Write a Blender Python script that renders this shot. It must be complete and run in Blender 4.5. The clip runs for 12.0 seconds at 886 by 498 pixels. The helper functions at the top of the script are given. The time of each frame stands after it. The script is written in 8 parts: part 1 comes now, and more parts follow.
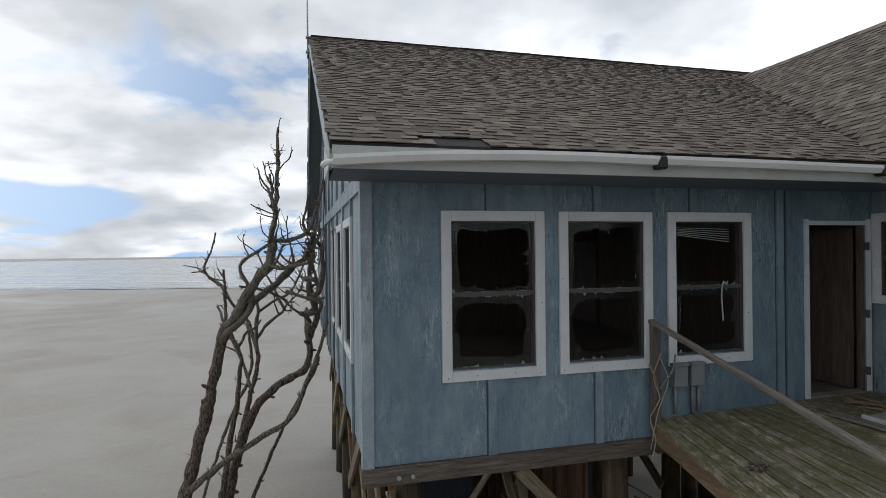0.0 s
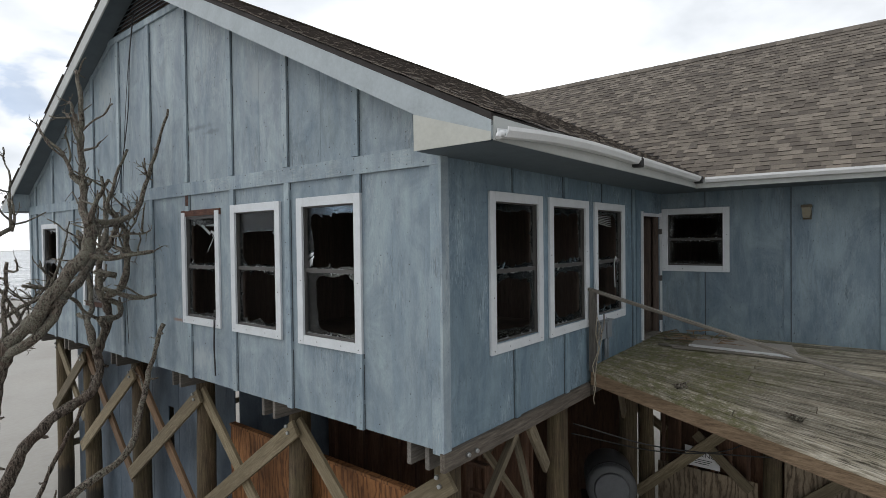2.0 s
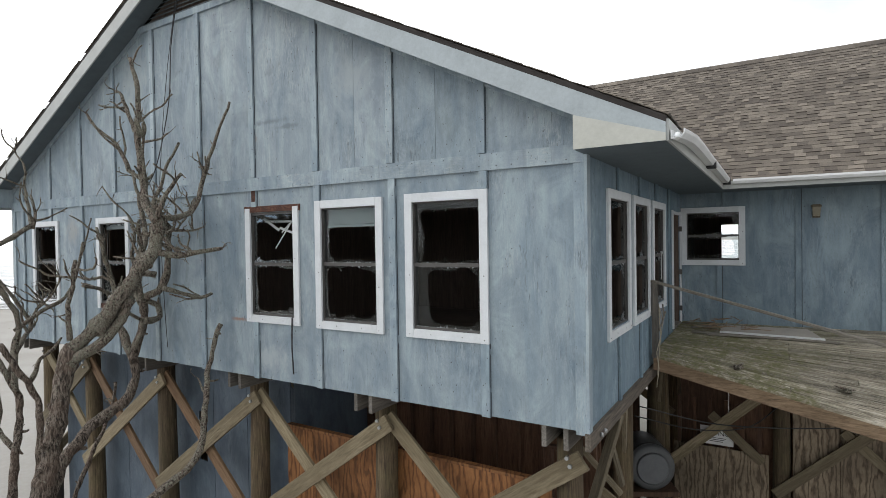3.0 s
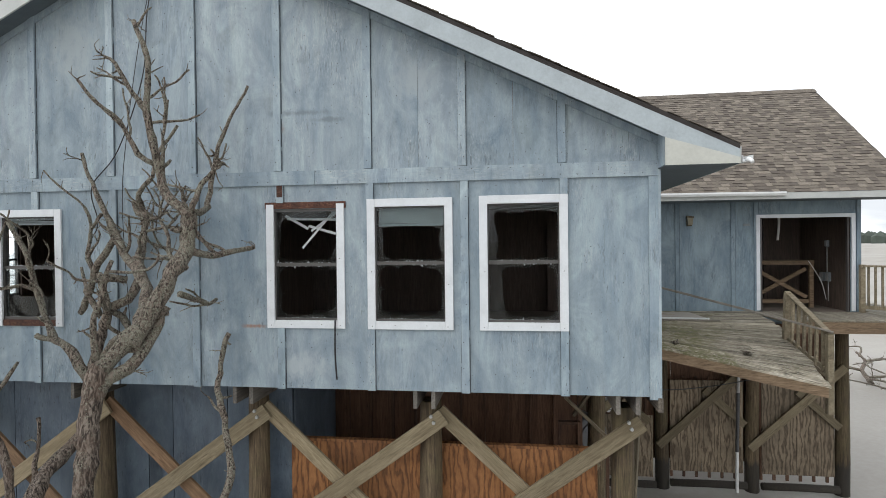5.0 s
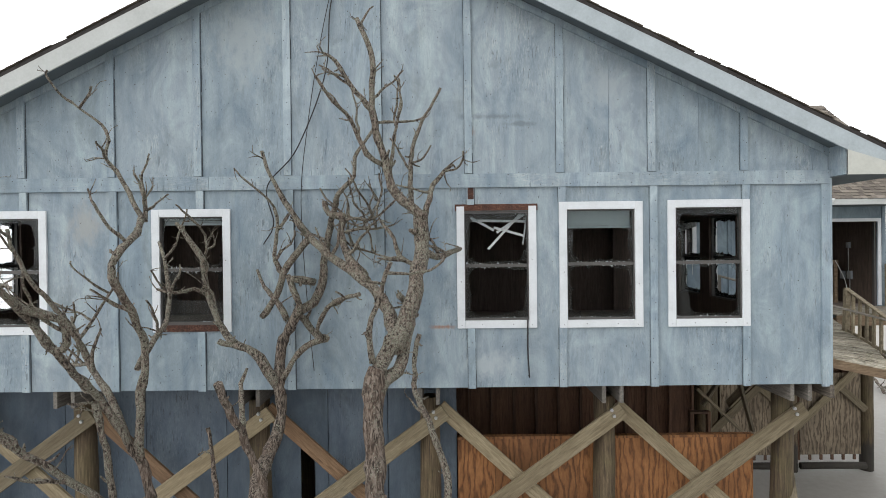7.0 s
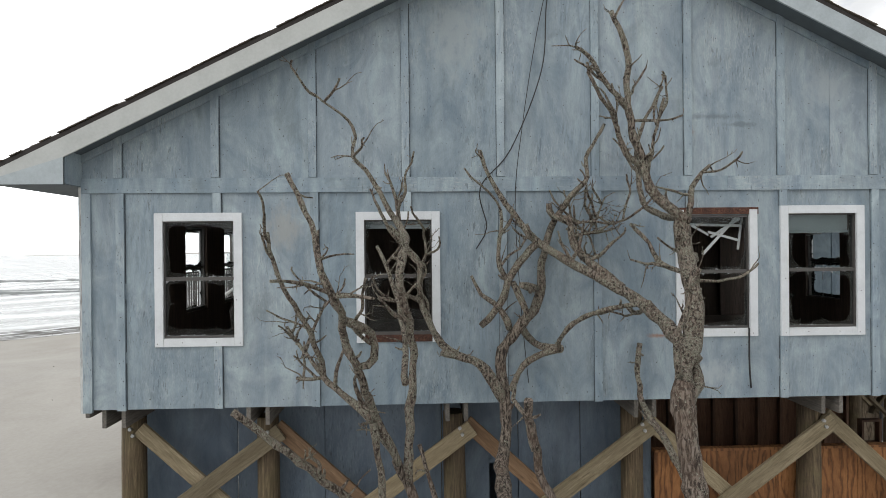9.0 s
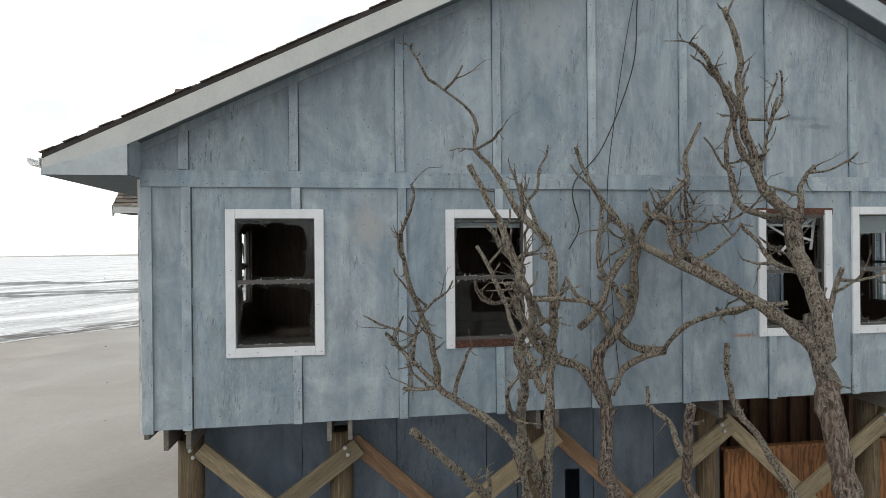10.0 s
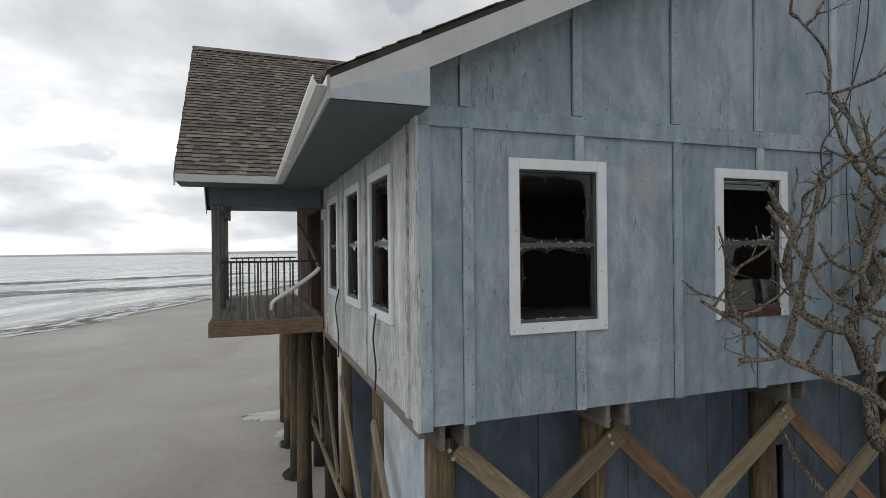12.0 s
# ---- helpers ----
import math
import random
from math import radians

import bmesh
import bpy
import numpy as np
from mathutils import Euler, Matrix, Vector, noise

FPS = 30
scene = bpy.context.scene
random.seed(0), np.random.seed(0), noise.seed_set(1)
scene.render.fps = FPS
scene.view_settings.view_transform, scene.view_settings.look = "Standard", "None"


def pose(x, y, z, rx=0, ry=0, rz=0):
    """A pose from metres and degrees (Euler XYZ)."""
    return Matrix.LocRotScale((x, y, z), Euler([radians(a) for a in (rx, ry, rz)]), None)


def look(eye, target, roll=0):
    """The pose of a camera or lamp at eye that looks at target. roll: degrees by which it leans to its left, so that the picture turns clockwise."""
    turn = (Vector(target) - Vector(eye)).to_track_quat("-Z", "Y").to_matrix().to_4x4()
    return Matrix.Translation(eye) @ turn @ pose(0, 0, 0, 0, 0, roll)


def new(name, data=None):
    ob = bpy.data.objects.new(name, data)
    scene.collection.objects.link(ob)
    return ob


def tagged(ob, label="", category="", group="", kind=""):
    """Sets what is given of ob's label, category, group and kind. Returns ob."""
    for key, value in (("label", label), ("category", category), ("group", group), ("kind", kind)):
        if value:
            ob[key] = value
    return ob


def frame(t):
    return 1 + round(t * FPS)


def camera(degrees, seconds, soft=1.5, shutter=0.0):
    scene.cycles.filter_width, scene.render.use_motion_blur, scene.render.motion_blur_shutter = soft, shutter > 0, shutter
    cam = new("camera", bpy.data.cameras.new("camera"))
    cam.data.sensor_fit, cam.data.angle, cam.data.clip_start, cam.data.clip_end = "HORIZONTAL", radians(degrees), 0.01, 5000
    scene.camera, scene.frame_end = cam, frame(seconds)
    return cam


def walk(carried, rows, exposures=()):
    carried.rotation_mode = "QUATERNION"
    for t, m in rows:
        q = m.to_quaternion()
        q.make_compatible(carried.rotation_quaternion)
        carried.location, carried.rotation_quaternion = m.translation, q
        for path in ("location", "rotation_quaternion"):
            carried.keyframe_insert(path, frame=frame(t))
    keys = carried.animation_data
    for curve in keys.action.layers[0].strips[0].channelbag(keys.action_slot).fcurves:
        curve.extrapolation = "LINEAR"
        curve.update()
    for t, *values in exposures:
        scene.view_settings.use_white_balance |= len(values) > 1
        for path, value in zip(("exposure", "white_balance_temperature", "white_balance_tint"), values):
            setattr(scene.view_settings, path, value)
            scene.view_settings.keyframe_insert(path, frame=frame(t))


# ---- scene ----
from mathutils.bvhtree import BVHTree
cam = camera(77.7, 12.0, soft=0.3)
PATH = [
    (0, (-0.601, -5.403, 6.135), (-0.096, -3.467, 6.148), -0.7),
    (0.5, (-1.372, -5.063, 6.123), (-0.53, -3.248, 6.128), -1.0),
    (1, (-2.236, -4.568, 6.093), (-1.188, -2.864, 6.092), -1.0),
    (1.5, (-3.117, -3.961, 6.058), (-1.87, -2.398, 6.049), -1.0),
    (2, (-4.004, -3.283, 6.032), (-2.451, -2.023, 6.006), -1.0),
    (2.5, (-4.804, -2.422, 5.995), (-3.118, -1.347, 5.966), -1.2),
    (3, (-5.458, -1.638, 5.993), (-3.746, -0.604, 5.967), -1.2),
    (3.2, (-5.658, -1.36, 5.986), (-3.905, -0.399, 5.96), -1.2),
    (4.8, (-6.911, 1.335, 5.974), (-4.936, 1.647, 5.954), -0.9),
    (5, (-7.034, 1.697, 5.965), (-5.052, 1.965, 5.948), -1.0),
    (5.5, (-7.251, 2.639, 5.983), (-5.257, 2.799, 5.962), -0.9),
    (6, (-7.391, 3.539, 5.981), (-5.393, 3.605, 5.964), -1.0),
    (6.5, (-7.464, 4.385, 5.992), (-5.465, 4.419, 5.976), -1.0),
    (7, (-7.481, 5.206, 6.02), (-5.481, 5.211, 6.005), -1.0),
    (7.2, (-7.483, 5.504, 6.033), (-5.483, 5.505, 6.016), -0.9),
    (8.8, (-7.149, 7.981, 6.081), (-5.15, 7.918, 6.076), -0.9),
    (9, (-7.058, 8.326, 6.093), (-5.06, 8.253, 6.088), -0.9),
    (9.5, (-6.808, 9.229, 6.092), (-4.812, 9.098, 6.089), -0.9),
    (10, (-6.532, 10.175, 6.103), (-4.554, 9.882, 6.1), -0.9),
    (10.5, (-6.182, 11.121, 6.126), (-4.228, 10.696, 6.122), -1.0),
    (11, (-5.739, 12.061, 6.132), (-3.806, 11.548, 6.127), -0.9),
    (11.5, (-5.241, 13.023, 6.124), (-3.342, 12.395, 6.118), -0.9),
    (11.6, (-5.134, 13.226, 6.113), (-3.238, 12.589, 6.107), -0.9),
    (11.8, (-4.920, 13.632, 5.962), (-3.030, 12.978, 5.956), -0.9),
    (12, (-4.706, 14.038, 5.741), (-2.822, 13.366, 5.735), -0.9),
]
EXPOSURES = [(0.0, -0.60, 6250, 10), (0.5, -0.78, 6300, 10), (1.0, -0.68, 6300, 10), (1.5, -0.44, 6300, 10), (2.0, -0.24, 6350, 10), (2.6, 0.0, 6400, 10), (5.0, 0.32, 6400, 10), (7.0, 0.42, 6450, 10), (9.5, -0.02, 6550, 10), (11.0, -0.18, 6560, 10), (12.0, -0.62, 6460, 10)]
walk(cam, [(t, look(eye, target, roll)) for t, eye, target, roll in PATH], EXPOSURES)

# ---- world, sun ----
def build_world():
    w = bpy.data.worlds.new("overcast_sky")
    scene.world = w
    w.use_nodes = True
    nt = w.node_tree
    nt.nodes.clear()
    N, L = nt.nodes.new, nt.links.new
    out = N("ShaderNodeOutputWorld")
    sky = N("ShaderNodeTexSky")
    sky.sky_type, sky.sun_disc = "NISHITA", False
    sky.sun_elevation, sky.sun_rotation = radians(40), radians(-32)
    sky.dust_density, sky.ozone_density = 0.6, 1.5
    # the clear strip takes the colour of the sky somewhat higher up
    lifted = N("ShaderNodeVectorMath"); lifted.operation = "ADD"; lifted.inputs[1].default_value = (0, 0, 0.34)
    even = N("ShaderNodeVectorMath"); even.operation = "NORMALIZE"
    L(lifted.outputs[0], even.inputs[0]); L(even.outputs[0], sky.inputs[0])
    b1 = N("ShaderNodeBackground")
    b1.inputs["Strength"].default_value = 0.16
    clear = N("ShaderNodeMix"); clear.data_type, clear.blend_type = "RGBA", "MULTIPLY"
    clear.inputs["Factor"].default_value, clear.inputs["B"].default_value = 1.0, (0.90, 1.0, 1.0, 1)
    L(sky.outputs[0], clear.inputs["A"]); L(clear.outputs["Result"], b1.inputs[0])
    tc = N("ShaderNodeTexCoord")
    L(tc.outputs["Generated"], lifted.inputs[0])
    # flatten the dome towards the horizon so that clouds stretch in perspective
    sep = N("ShaderNodeSeparateXYZ")
    L(tc.outputs["Generated"], sep.inputs[0])
    zz = N("ShaderNodeMath"); zz.operation = "MAXIMUM"; zz.inputs[1].default_value = 0.0
    L(sep.outputs["Z"], zz.inputs[0])
    za = N("ShaderNodeMath"); za.operation = "ADD"; za.inputs[1].default_value = 0.26
    L(zz.outputs[0], za.inputs[0])
    dx = N("ShaderNodeMath"); dx.operation = "DIVIDE"
    dy = N("ShaderNodeMath"); dy.operation = "DIVIDE"
    L(sep.outputs["X"], dx.inputs[0]); L(za.outputs[0], dx.inputs[1])
    L(sep.outputs["Y"], dy.inputs[0]); L(za.outputs[0], dy.inputs[1])
    comb = N("ShaderNodeCombineXYZ")
    L(dx.outputs[0], comb.inputs[0]); L(dy.outputs[0], comb.inputs[1])
    n1 = N("ShaderNodeTexNoise"); n1.inputs["Scale"].default_value = 1.25; n1.inputs["Detail"].default_value = 9; n1.inputs["Roughness"].default_value = 0.52
    n1.inputs["Distortion"].default_value = 0.25
    off = N("ShaderNodeVectorMath"); off.operation = "ADD"; off.inputs[1].default_value = (3.1, 7.7, 0.4)
    L(comb.outputs[0], off.inputs[0]); L(off.outputs[0], n1.inputs["Vector"])
    n2 = N("ShaderNodeTexNoise"); n2.inputs["Scale"].default_value = 1.5; n2.inputs["Detail"].default_value = 9; n2.inputs["Roughness"].default_value = 0.5
    L(comb.outputs[0], n2.inputs["Vector"])
    # grey bellies and bright tops
    ramp = N("ShaderNodeValToRGB")
    e = ramp.color_ramp.elements
    e[0].position, e[0].color = 0.36, (0.80, 0.835, 0.87, 1)
    e[1].position, e[1].color = 0.58, (1.50, 1.51, 1.52, 1)
    mid = ramp.color_ramp.elements.new(0.48); mid.color = (1.08, 1.105, 1.13, 1)
    L(n2.outputs[0], ramp.inputs[0])
    b2 = N("ShaderNodeBackground")
    L(ramp.outputs[0], b2.inputs[0])
    def spread(value, a, b, c, d):
        m = N("ShaderNodeMapRange")
        m.interpolation_type = "SMOOTHSTEP"
        for key, v in (("From Min", a), ("From Max", b), ("To Min", c), ("To Max", d)):
            m.inputs[key].default_value = v
        L(value, m.inputs["Value"])
        return m.outputs[0]

    def maths2(op, a, b):
        m = N("ShaderNodeMath")
        m.operation = op
        for sock, v in zip(m.inputs, (a, b)):
            if isinstance(v, (int, float)):
                sock.default_value = v
            else:
                L(v, sock)
        return m.outputs[0]

    def towards(x, y):
        d = N("ShaderNodeVectorMath"); d.operation = "DOT_PRODUCT"; d.inputs[1].default_value = (x, y, 0)
        L(tc.outputs["Generated"], d.inputs[0])
        return d.outputs["Value"]

    # bright haze over the sea; the unseen southern sky is dimmed to darken south faces
    glow = maths2("MULTIPLY", spread(zz.outputs[0], 0.0, 0.6, 1.08, 0.98), spread(sep.outputs["Y"], -0.9, 0.7, 0.76, 1.08))
    glow = maths2("MULTIPLY", glow, spread(towards(0.8, 0.6), 0.3, 0.95, 1.0, 1.13))
    glow = maths2("MULTIPLY", glow, spread(towards(-0.34, 0.94), 0.72, 0.97, 1.0, 0.88))
    L(glow, b2.inputs["Strength"])
    # the cover is broken in the north-west, with a clear strip over the horizon
    west = spread(towards(-0.34, 0.94), 0.72, 0.97, 0.0, 1.0)
    strip = spread(zz.outputs[0], 0.07, 0.15, 0.24, 0.035)
    cover = maths2("ADD", n1.outputs[0], spread(zz.outputs[0], 0.02, 0.16, 0.16, 0.02))
    cover = maths2("SUBTRACT", cover, maths2("MULTIPLY", west, strip))
    mask = N("ShaderNodeMapRange"); mask.inputs["From Min"].default_value = 0.345; mask.inputs["From Max"].default_value = 0.42
    L(cover, mask.inputs["Value"])
    veil = maths2("MAXIMUM", mask.outputs[0], maths2("MULTIPLY", maths2("SUBTRACT", 1.0, west), 0.78))
    mix = N("ShaderNodeMixShader")
    L(veil, mix.inputs[0]); L(b1.outputs[0], mix.inputs[1]); L(b2.outputs[0], mix.inputs[2])
    L(mix.outputs[0], out.inputs[0])


build_world()
sun_data = bpy.data.lights.new("sun", "SUN")
sun_data.energy, sun_data.angle, sun_data.color = 0.8, radians(30), (1.0, 0.97, 0.93)
sun = new("sun", sun_data)
sun.matrix_world = look((-24, 44, 36), (0, 6, 0))

# the house leans a little as a whole: it rises towards the north
HOUSE = pose(0, 0, 4, 0.36) @ pose(0, 0, -4)


# ---- mesh helpers ----
def bx(bm, x0, x1, y0, y1, z0, z1):
    v = [bm.verts.new((x, y, z)) for z in (z0, z1) for y in (y0, y1) for x in (x0, x1)]
    for f in ((0, 2, 3, 1), (4, 5, 7, 6), (0, 1, 5, 4), (2, 6, 7, 3), (0, 4, 6, 2), (1, 3, 7, 5)):
        bm.faces.new([v[i] for i in f])


def hexa(bm, c):
    """A box from eight corners: four below, then four above, both counter-clockwise."""
    v = [bm.verts.new(p) for p in c]
    for f in ((3, 2, 1, 0), (4, 5, 6, 7), (0, 1, 5, 4), (1, 2, 6, 5), (2, 3, 7, 6), (3, 0, 4, 7)):
        bm.faces.new([v[i] for i in f])


def beam(bm, p, q, w, h, up=(0, 0, 1)):
    """A straight board from p to q, w across and h along up."""
    p, q, up = Vector(p), Vector(q), Vector(up)
    d = (q - p).normalized()
    s = d.cross(up).normalized() * (w / 2)
    u = s.cross(d).normalized() * (h / 2)
    hexa(bm, [p - s - u, p + s - u, q + s - u, q - s - u, p - s + u, p + s + u, q + s + u, q - s + u])


def prism(bm, poly, axis, a, b):
    """A flat polygon of (u, v) pairs carried along an axis from a to b."""
    def at(u, v, w):
        return {"x": (w, u, v), "y": (u, w, v), "z": (u, v, w)}[axis]
    lo = [bm.verts.new(at(u, v, a)) for u, v in poly]
    hi = [bm.verts.new(at(u, v, b)) for u, v in poly]
    bm.faces.new(lo[::-1])
    bm.faces.new(hi)
    n = len(poly)
    for i in range(n):
        bm.faces.new((lo[i], lo[(i + 1) % n], hi[(i + 1) % n], hi[i]))


def tube(bm, pts, radii, n=8, wob=0.0, rng=random):
    """A round limb through pts with a radius at each."""
    pts = [Vector(p) for p in pts]
    rings, prev = [], None
    for i, p in enumerate(pts):
        d = (pts[min(i + 1, len(pts) - 1)] - pts[max(i - 1, 0)]).normalized()
        side = (prev - d * prev.dot(d)).normalized() if prev else d.orthogonal().normalized()
        prev, other = side, d.cross(side)
        r = radii[i] if hasattr(radii, "__len__") else radii
        ring = []
        for k in range(n):
            a = 2 * math.pi * k / n
            rr = r * (1 + wob * rng.uniform(-1, 1))
            ring.append(bm.verts.new(p + (side * math.cos(a) + other * math.sin(a)) * rr))
        rings.append(ring)
    for a, b in zip(rings, rings[1:]):
        for k in range(n):
            f = bm.faces.new((a[k], a[(k + 1) % n], b[(k + 1) % n], b[k]))
            f.smooth = True
    bm.faces.new(rings[0][::-1])
    bm.faces.new(rings[-1])


def smooth_line(pts, step=0.12):
    """Catmull-Rom through pts."""
    P = [Vector(p) for p in pts]
    P = [P[0] * 2 - P[1]] + P + [P[-1] * 2 - P[-2]]
    out = []
    for i in range(1, len(P) - 2):
        a, b, c, d = P[i - 1:i + 3]
        n = max(2, int((c - b).length / step))
        for k in range(n):
            t = k / n
            out.append(0.5 * (2 * b + (c - a) * t + (2 * a - 5 * b + 4 * c - d) * t * t + (3 * b - a - 3 * c + d) * t ** 3))
    return out + [P[-2]]


def finish(bm, bevel=0.0):
    bmesh.ops.recalc_face_normals(bm, faces=bm.faces)
    if bevel:
        bmesh.ops.bevel(bm, geom=bm.edges[:], offset=bevel, segments=1, affect="EDGES", clamp_overlap=True)
    return bm


def to_mesh(name, bm, material):
    me = bpy.data.meshes.new(name)
    bm.to_mesh(me)
    bm.free()
    if material:
        me.materials.append(material)
    return me


def part(name, bm, material, parent, label="", bevel=0.0):
    """One mesh under a thing or under a part."""
    ob = new(name, to_mesh(name, finish(bm, bevel), material))
    ob.parent = parent
    return tagged(ob, label)


def share(name, ob, parent, m):
    """Another piece on the same mesh."""
    c = new(name, ob.data)
    c.parent = parent
    c.matrix_basis = m
    return c


def thing(name, base=(0, 0, 0), label="", category="", group="", kind="", turn=0, frame_of=HOUSE):
    e = new(name)
    e.empty_display_size = 0.2
    e.matrix_basis = frame_of @ pose(*base, 0, 0, turn)
    return tagged(e, label, category, group, kind)


def solid(name, bm, material, base=(0, 0, 0), label="", category="", group="", kind="", bevel=0.0, frame_of=HOUSE):
    """A thing of one mesh, in the coordinates of the house."""
    ob = new(name, to_mesh(name, finish(bm, bevel), material))
    ob.matrix_basis = frame_of @ pose(*base)
    return tagged(ob, label, category, group, kind)


def cells(u0, u1, z0, z1, holes):
    """The rectangle without the holes, as rectangles."""
    us = sorted({u0, u1, *[min(max(h[i], u0), u1) for h in holes for i in (0, 1)]})
    out = []
    for a, b in zip(us, us[1:]):
        cuts = sorted((max(h[2], z0), min(h[3], z1)) for h in holes if h[0] < b - 1e-4 and h[1] > a + 1e-4 and h[2] < z1 and h[3] > z0)
        z = z0
        for lo, hi in cuts:
            if lo > z + 1e-4:
                out.append((a, b, z, lo))
            z = max(z, hi)
        if z < z1 - 1e-4:
            out.append((a, b, z, z1))
    return out


# ---- materials ----
def nodes_of(name):
    m = bpy.data.materials.new(name)
    m.use_nodes = True
    nt = m.node_tree
    bsdf = nt.nodes["Principled BSDF"]
    return m, nt, bsdf


def coords(nt, stretch=(1, 1, 1), spread=17.0, island=False):
    """Object coordinates, moved apart from piece to piece."""
    N, L = nt.nodes.new, nt.links.new
    tc = N("ShaderNodeTexCoord")
    rnd = N("ShaderNodeNewGeometry").outputs["Random Per Island"] if island else N("ShaderNodeObjectInfo").outputs["Random"]
    mul = N("ShaderNodeMath"); mul.operation = "MULTIPLY"; mul.inputs[1].default_value = spread
    L(rnd, mul.inputs[0])
    add = N("ShaderNodeVectorMath"); add.operation = "ADD"
    L(tc.outputs["Object"], add.inputs[0]); L(mul.outputs[0], add.inputs[1])
    mp = N("ShaderNodeMapping"); mp.inputs["Scale"].default_value = stretch
    L(add.outputs[0], mp.inputs[0])
    return mp.outputs[0], rnd, tc.outputs["Object"]


def tex(nt, vec, scale, detail=5, rough=0.6, dist=0.0):
    n = nt.nodes.new("ShaderNodeTexNoise")
    n.inputs["Scale"].default_value, n.inputs["Detail"].default_value = scale, detail
    n.inputs["Roughness"].default_value, n.inputs["Distortion"].default_value = rough, dist
    nt.links.new(vec, n.inputs["Vector"])
    return n.outputs[0]


def ramp(nt, value, stops):
    r = nt.nodes.new("ShaderNodeValToRGB")
    e = r.color_ramp.elements
    while len(e) < len(stops):
        e.new(0.5)
    for k, (p, c) in zip(e, stops):
        k.position, k.color = p, (*c, 1) if len(c) == 3 else c
    nt.links.new(value, r.inputs[0])
    return r.outputs[0]


def mixc(nt, fac, a, b, mode="MIX"):
    m = nt.nodes.new("ShaderNodeMix")
    m.data_type, m.blend_type = "RGBA", mode
    for sock, v in ((m.inputs["Factor"], fac), (m.inputs["A"], a), (m.inputs["B"], b)):
        if isinstance(v, (int, float)):
            sock.default_value = v
        elif isinstance(v, tuple):
            sock.default_value = (*v, 1)
        else:
            nt.links.new(v, sock)
    return m.outputs["Result"]


def maths(nt, op, a, b=0.0):
    m = nt.nodes.new("ShaderNodeMath")
    m.operation = op
    for sock, v in zip(m.inputs, (a, b)):
        if isinstance(v, (int, float)):
            sock.default_value = v
        else:
            nt.links.new(v, sock)
    return m.outputs[0]


def bump(nt, bsdf, height, strength, distance=0.01):
    b = nt.nodes.new("ShaderNodeBump")
    b.inputs["Strength"].default_value, b.inputs["Distance"].default_value = strength, distance
    nt.links.new(height, b.inputs["Height"])
    nt.links.new(b.outputs[0], bsdf.inputs["Normal"])


def plain(name, c, rough=0.6, metal=0.0, vary=0.15, scale=6.0, bumpy=0.15, stretch=(1, 1, 1), island=False):
    """A surface of one colour with two scales of wear."""
    m, nt, b = nodes_of(name)
    vec, rnd, _ = coords(nt, stretch, island=island)
    big, fine = tex(nt, vec, scale, 4), tex(nt, vec, scale * 9, 6, 0.7)
    dark, light = tuple(v * (1 - vary * 1.6) for v in c), tuple(min(v * (1 + vary), 0.95) for v in c)
    col = ramp(nt, big, [(0.3, dark), (0.52, c), (0.72, light)])
    col = mixc(nt, 0.5, col, ramp(nt, fine, [(0.3, tuple(v * (1 - vary) for v in c)), (0.7, light)]))
    nt.links.new(col, b.inputs["Base Color"])
    b.inputs["Metallic"].default_value = metal
    nt.links.new(maths(nt, "MULTIPLY_ADD", fine, 0.25), b.inputs["Roughness"])
    nt.nodes[-1].inputs[2].default_value = rough - 0.12
    bump(nt, b, fine, bumpy)
    return m


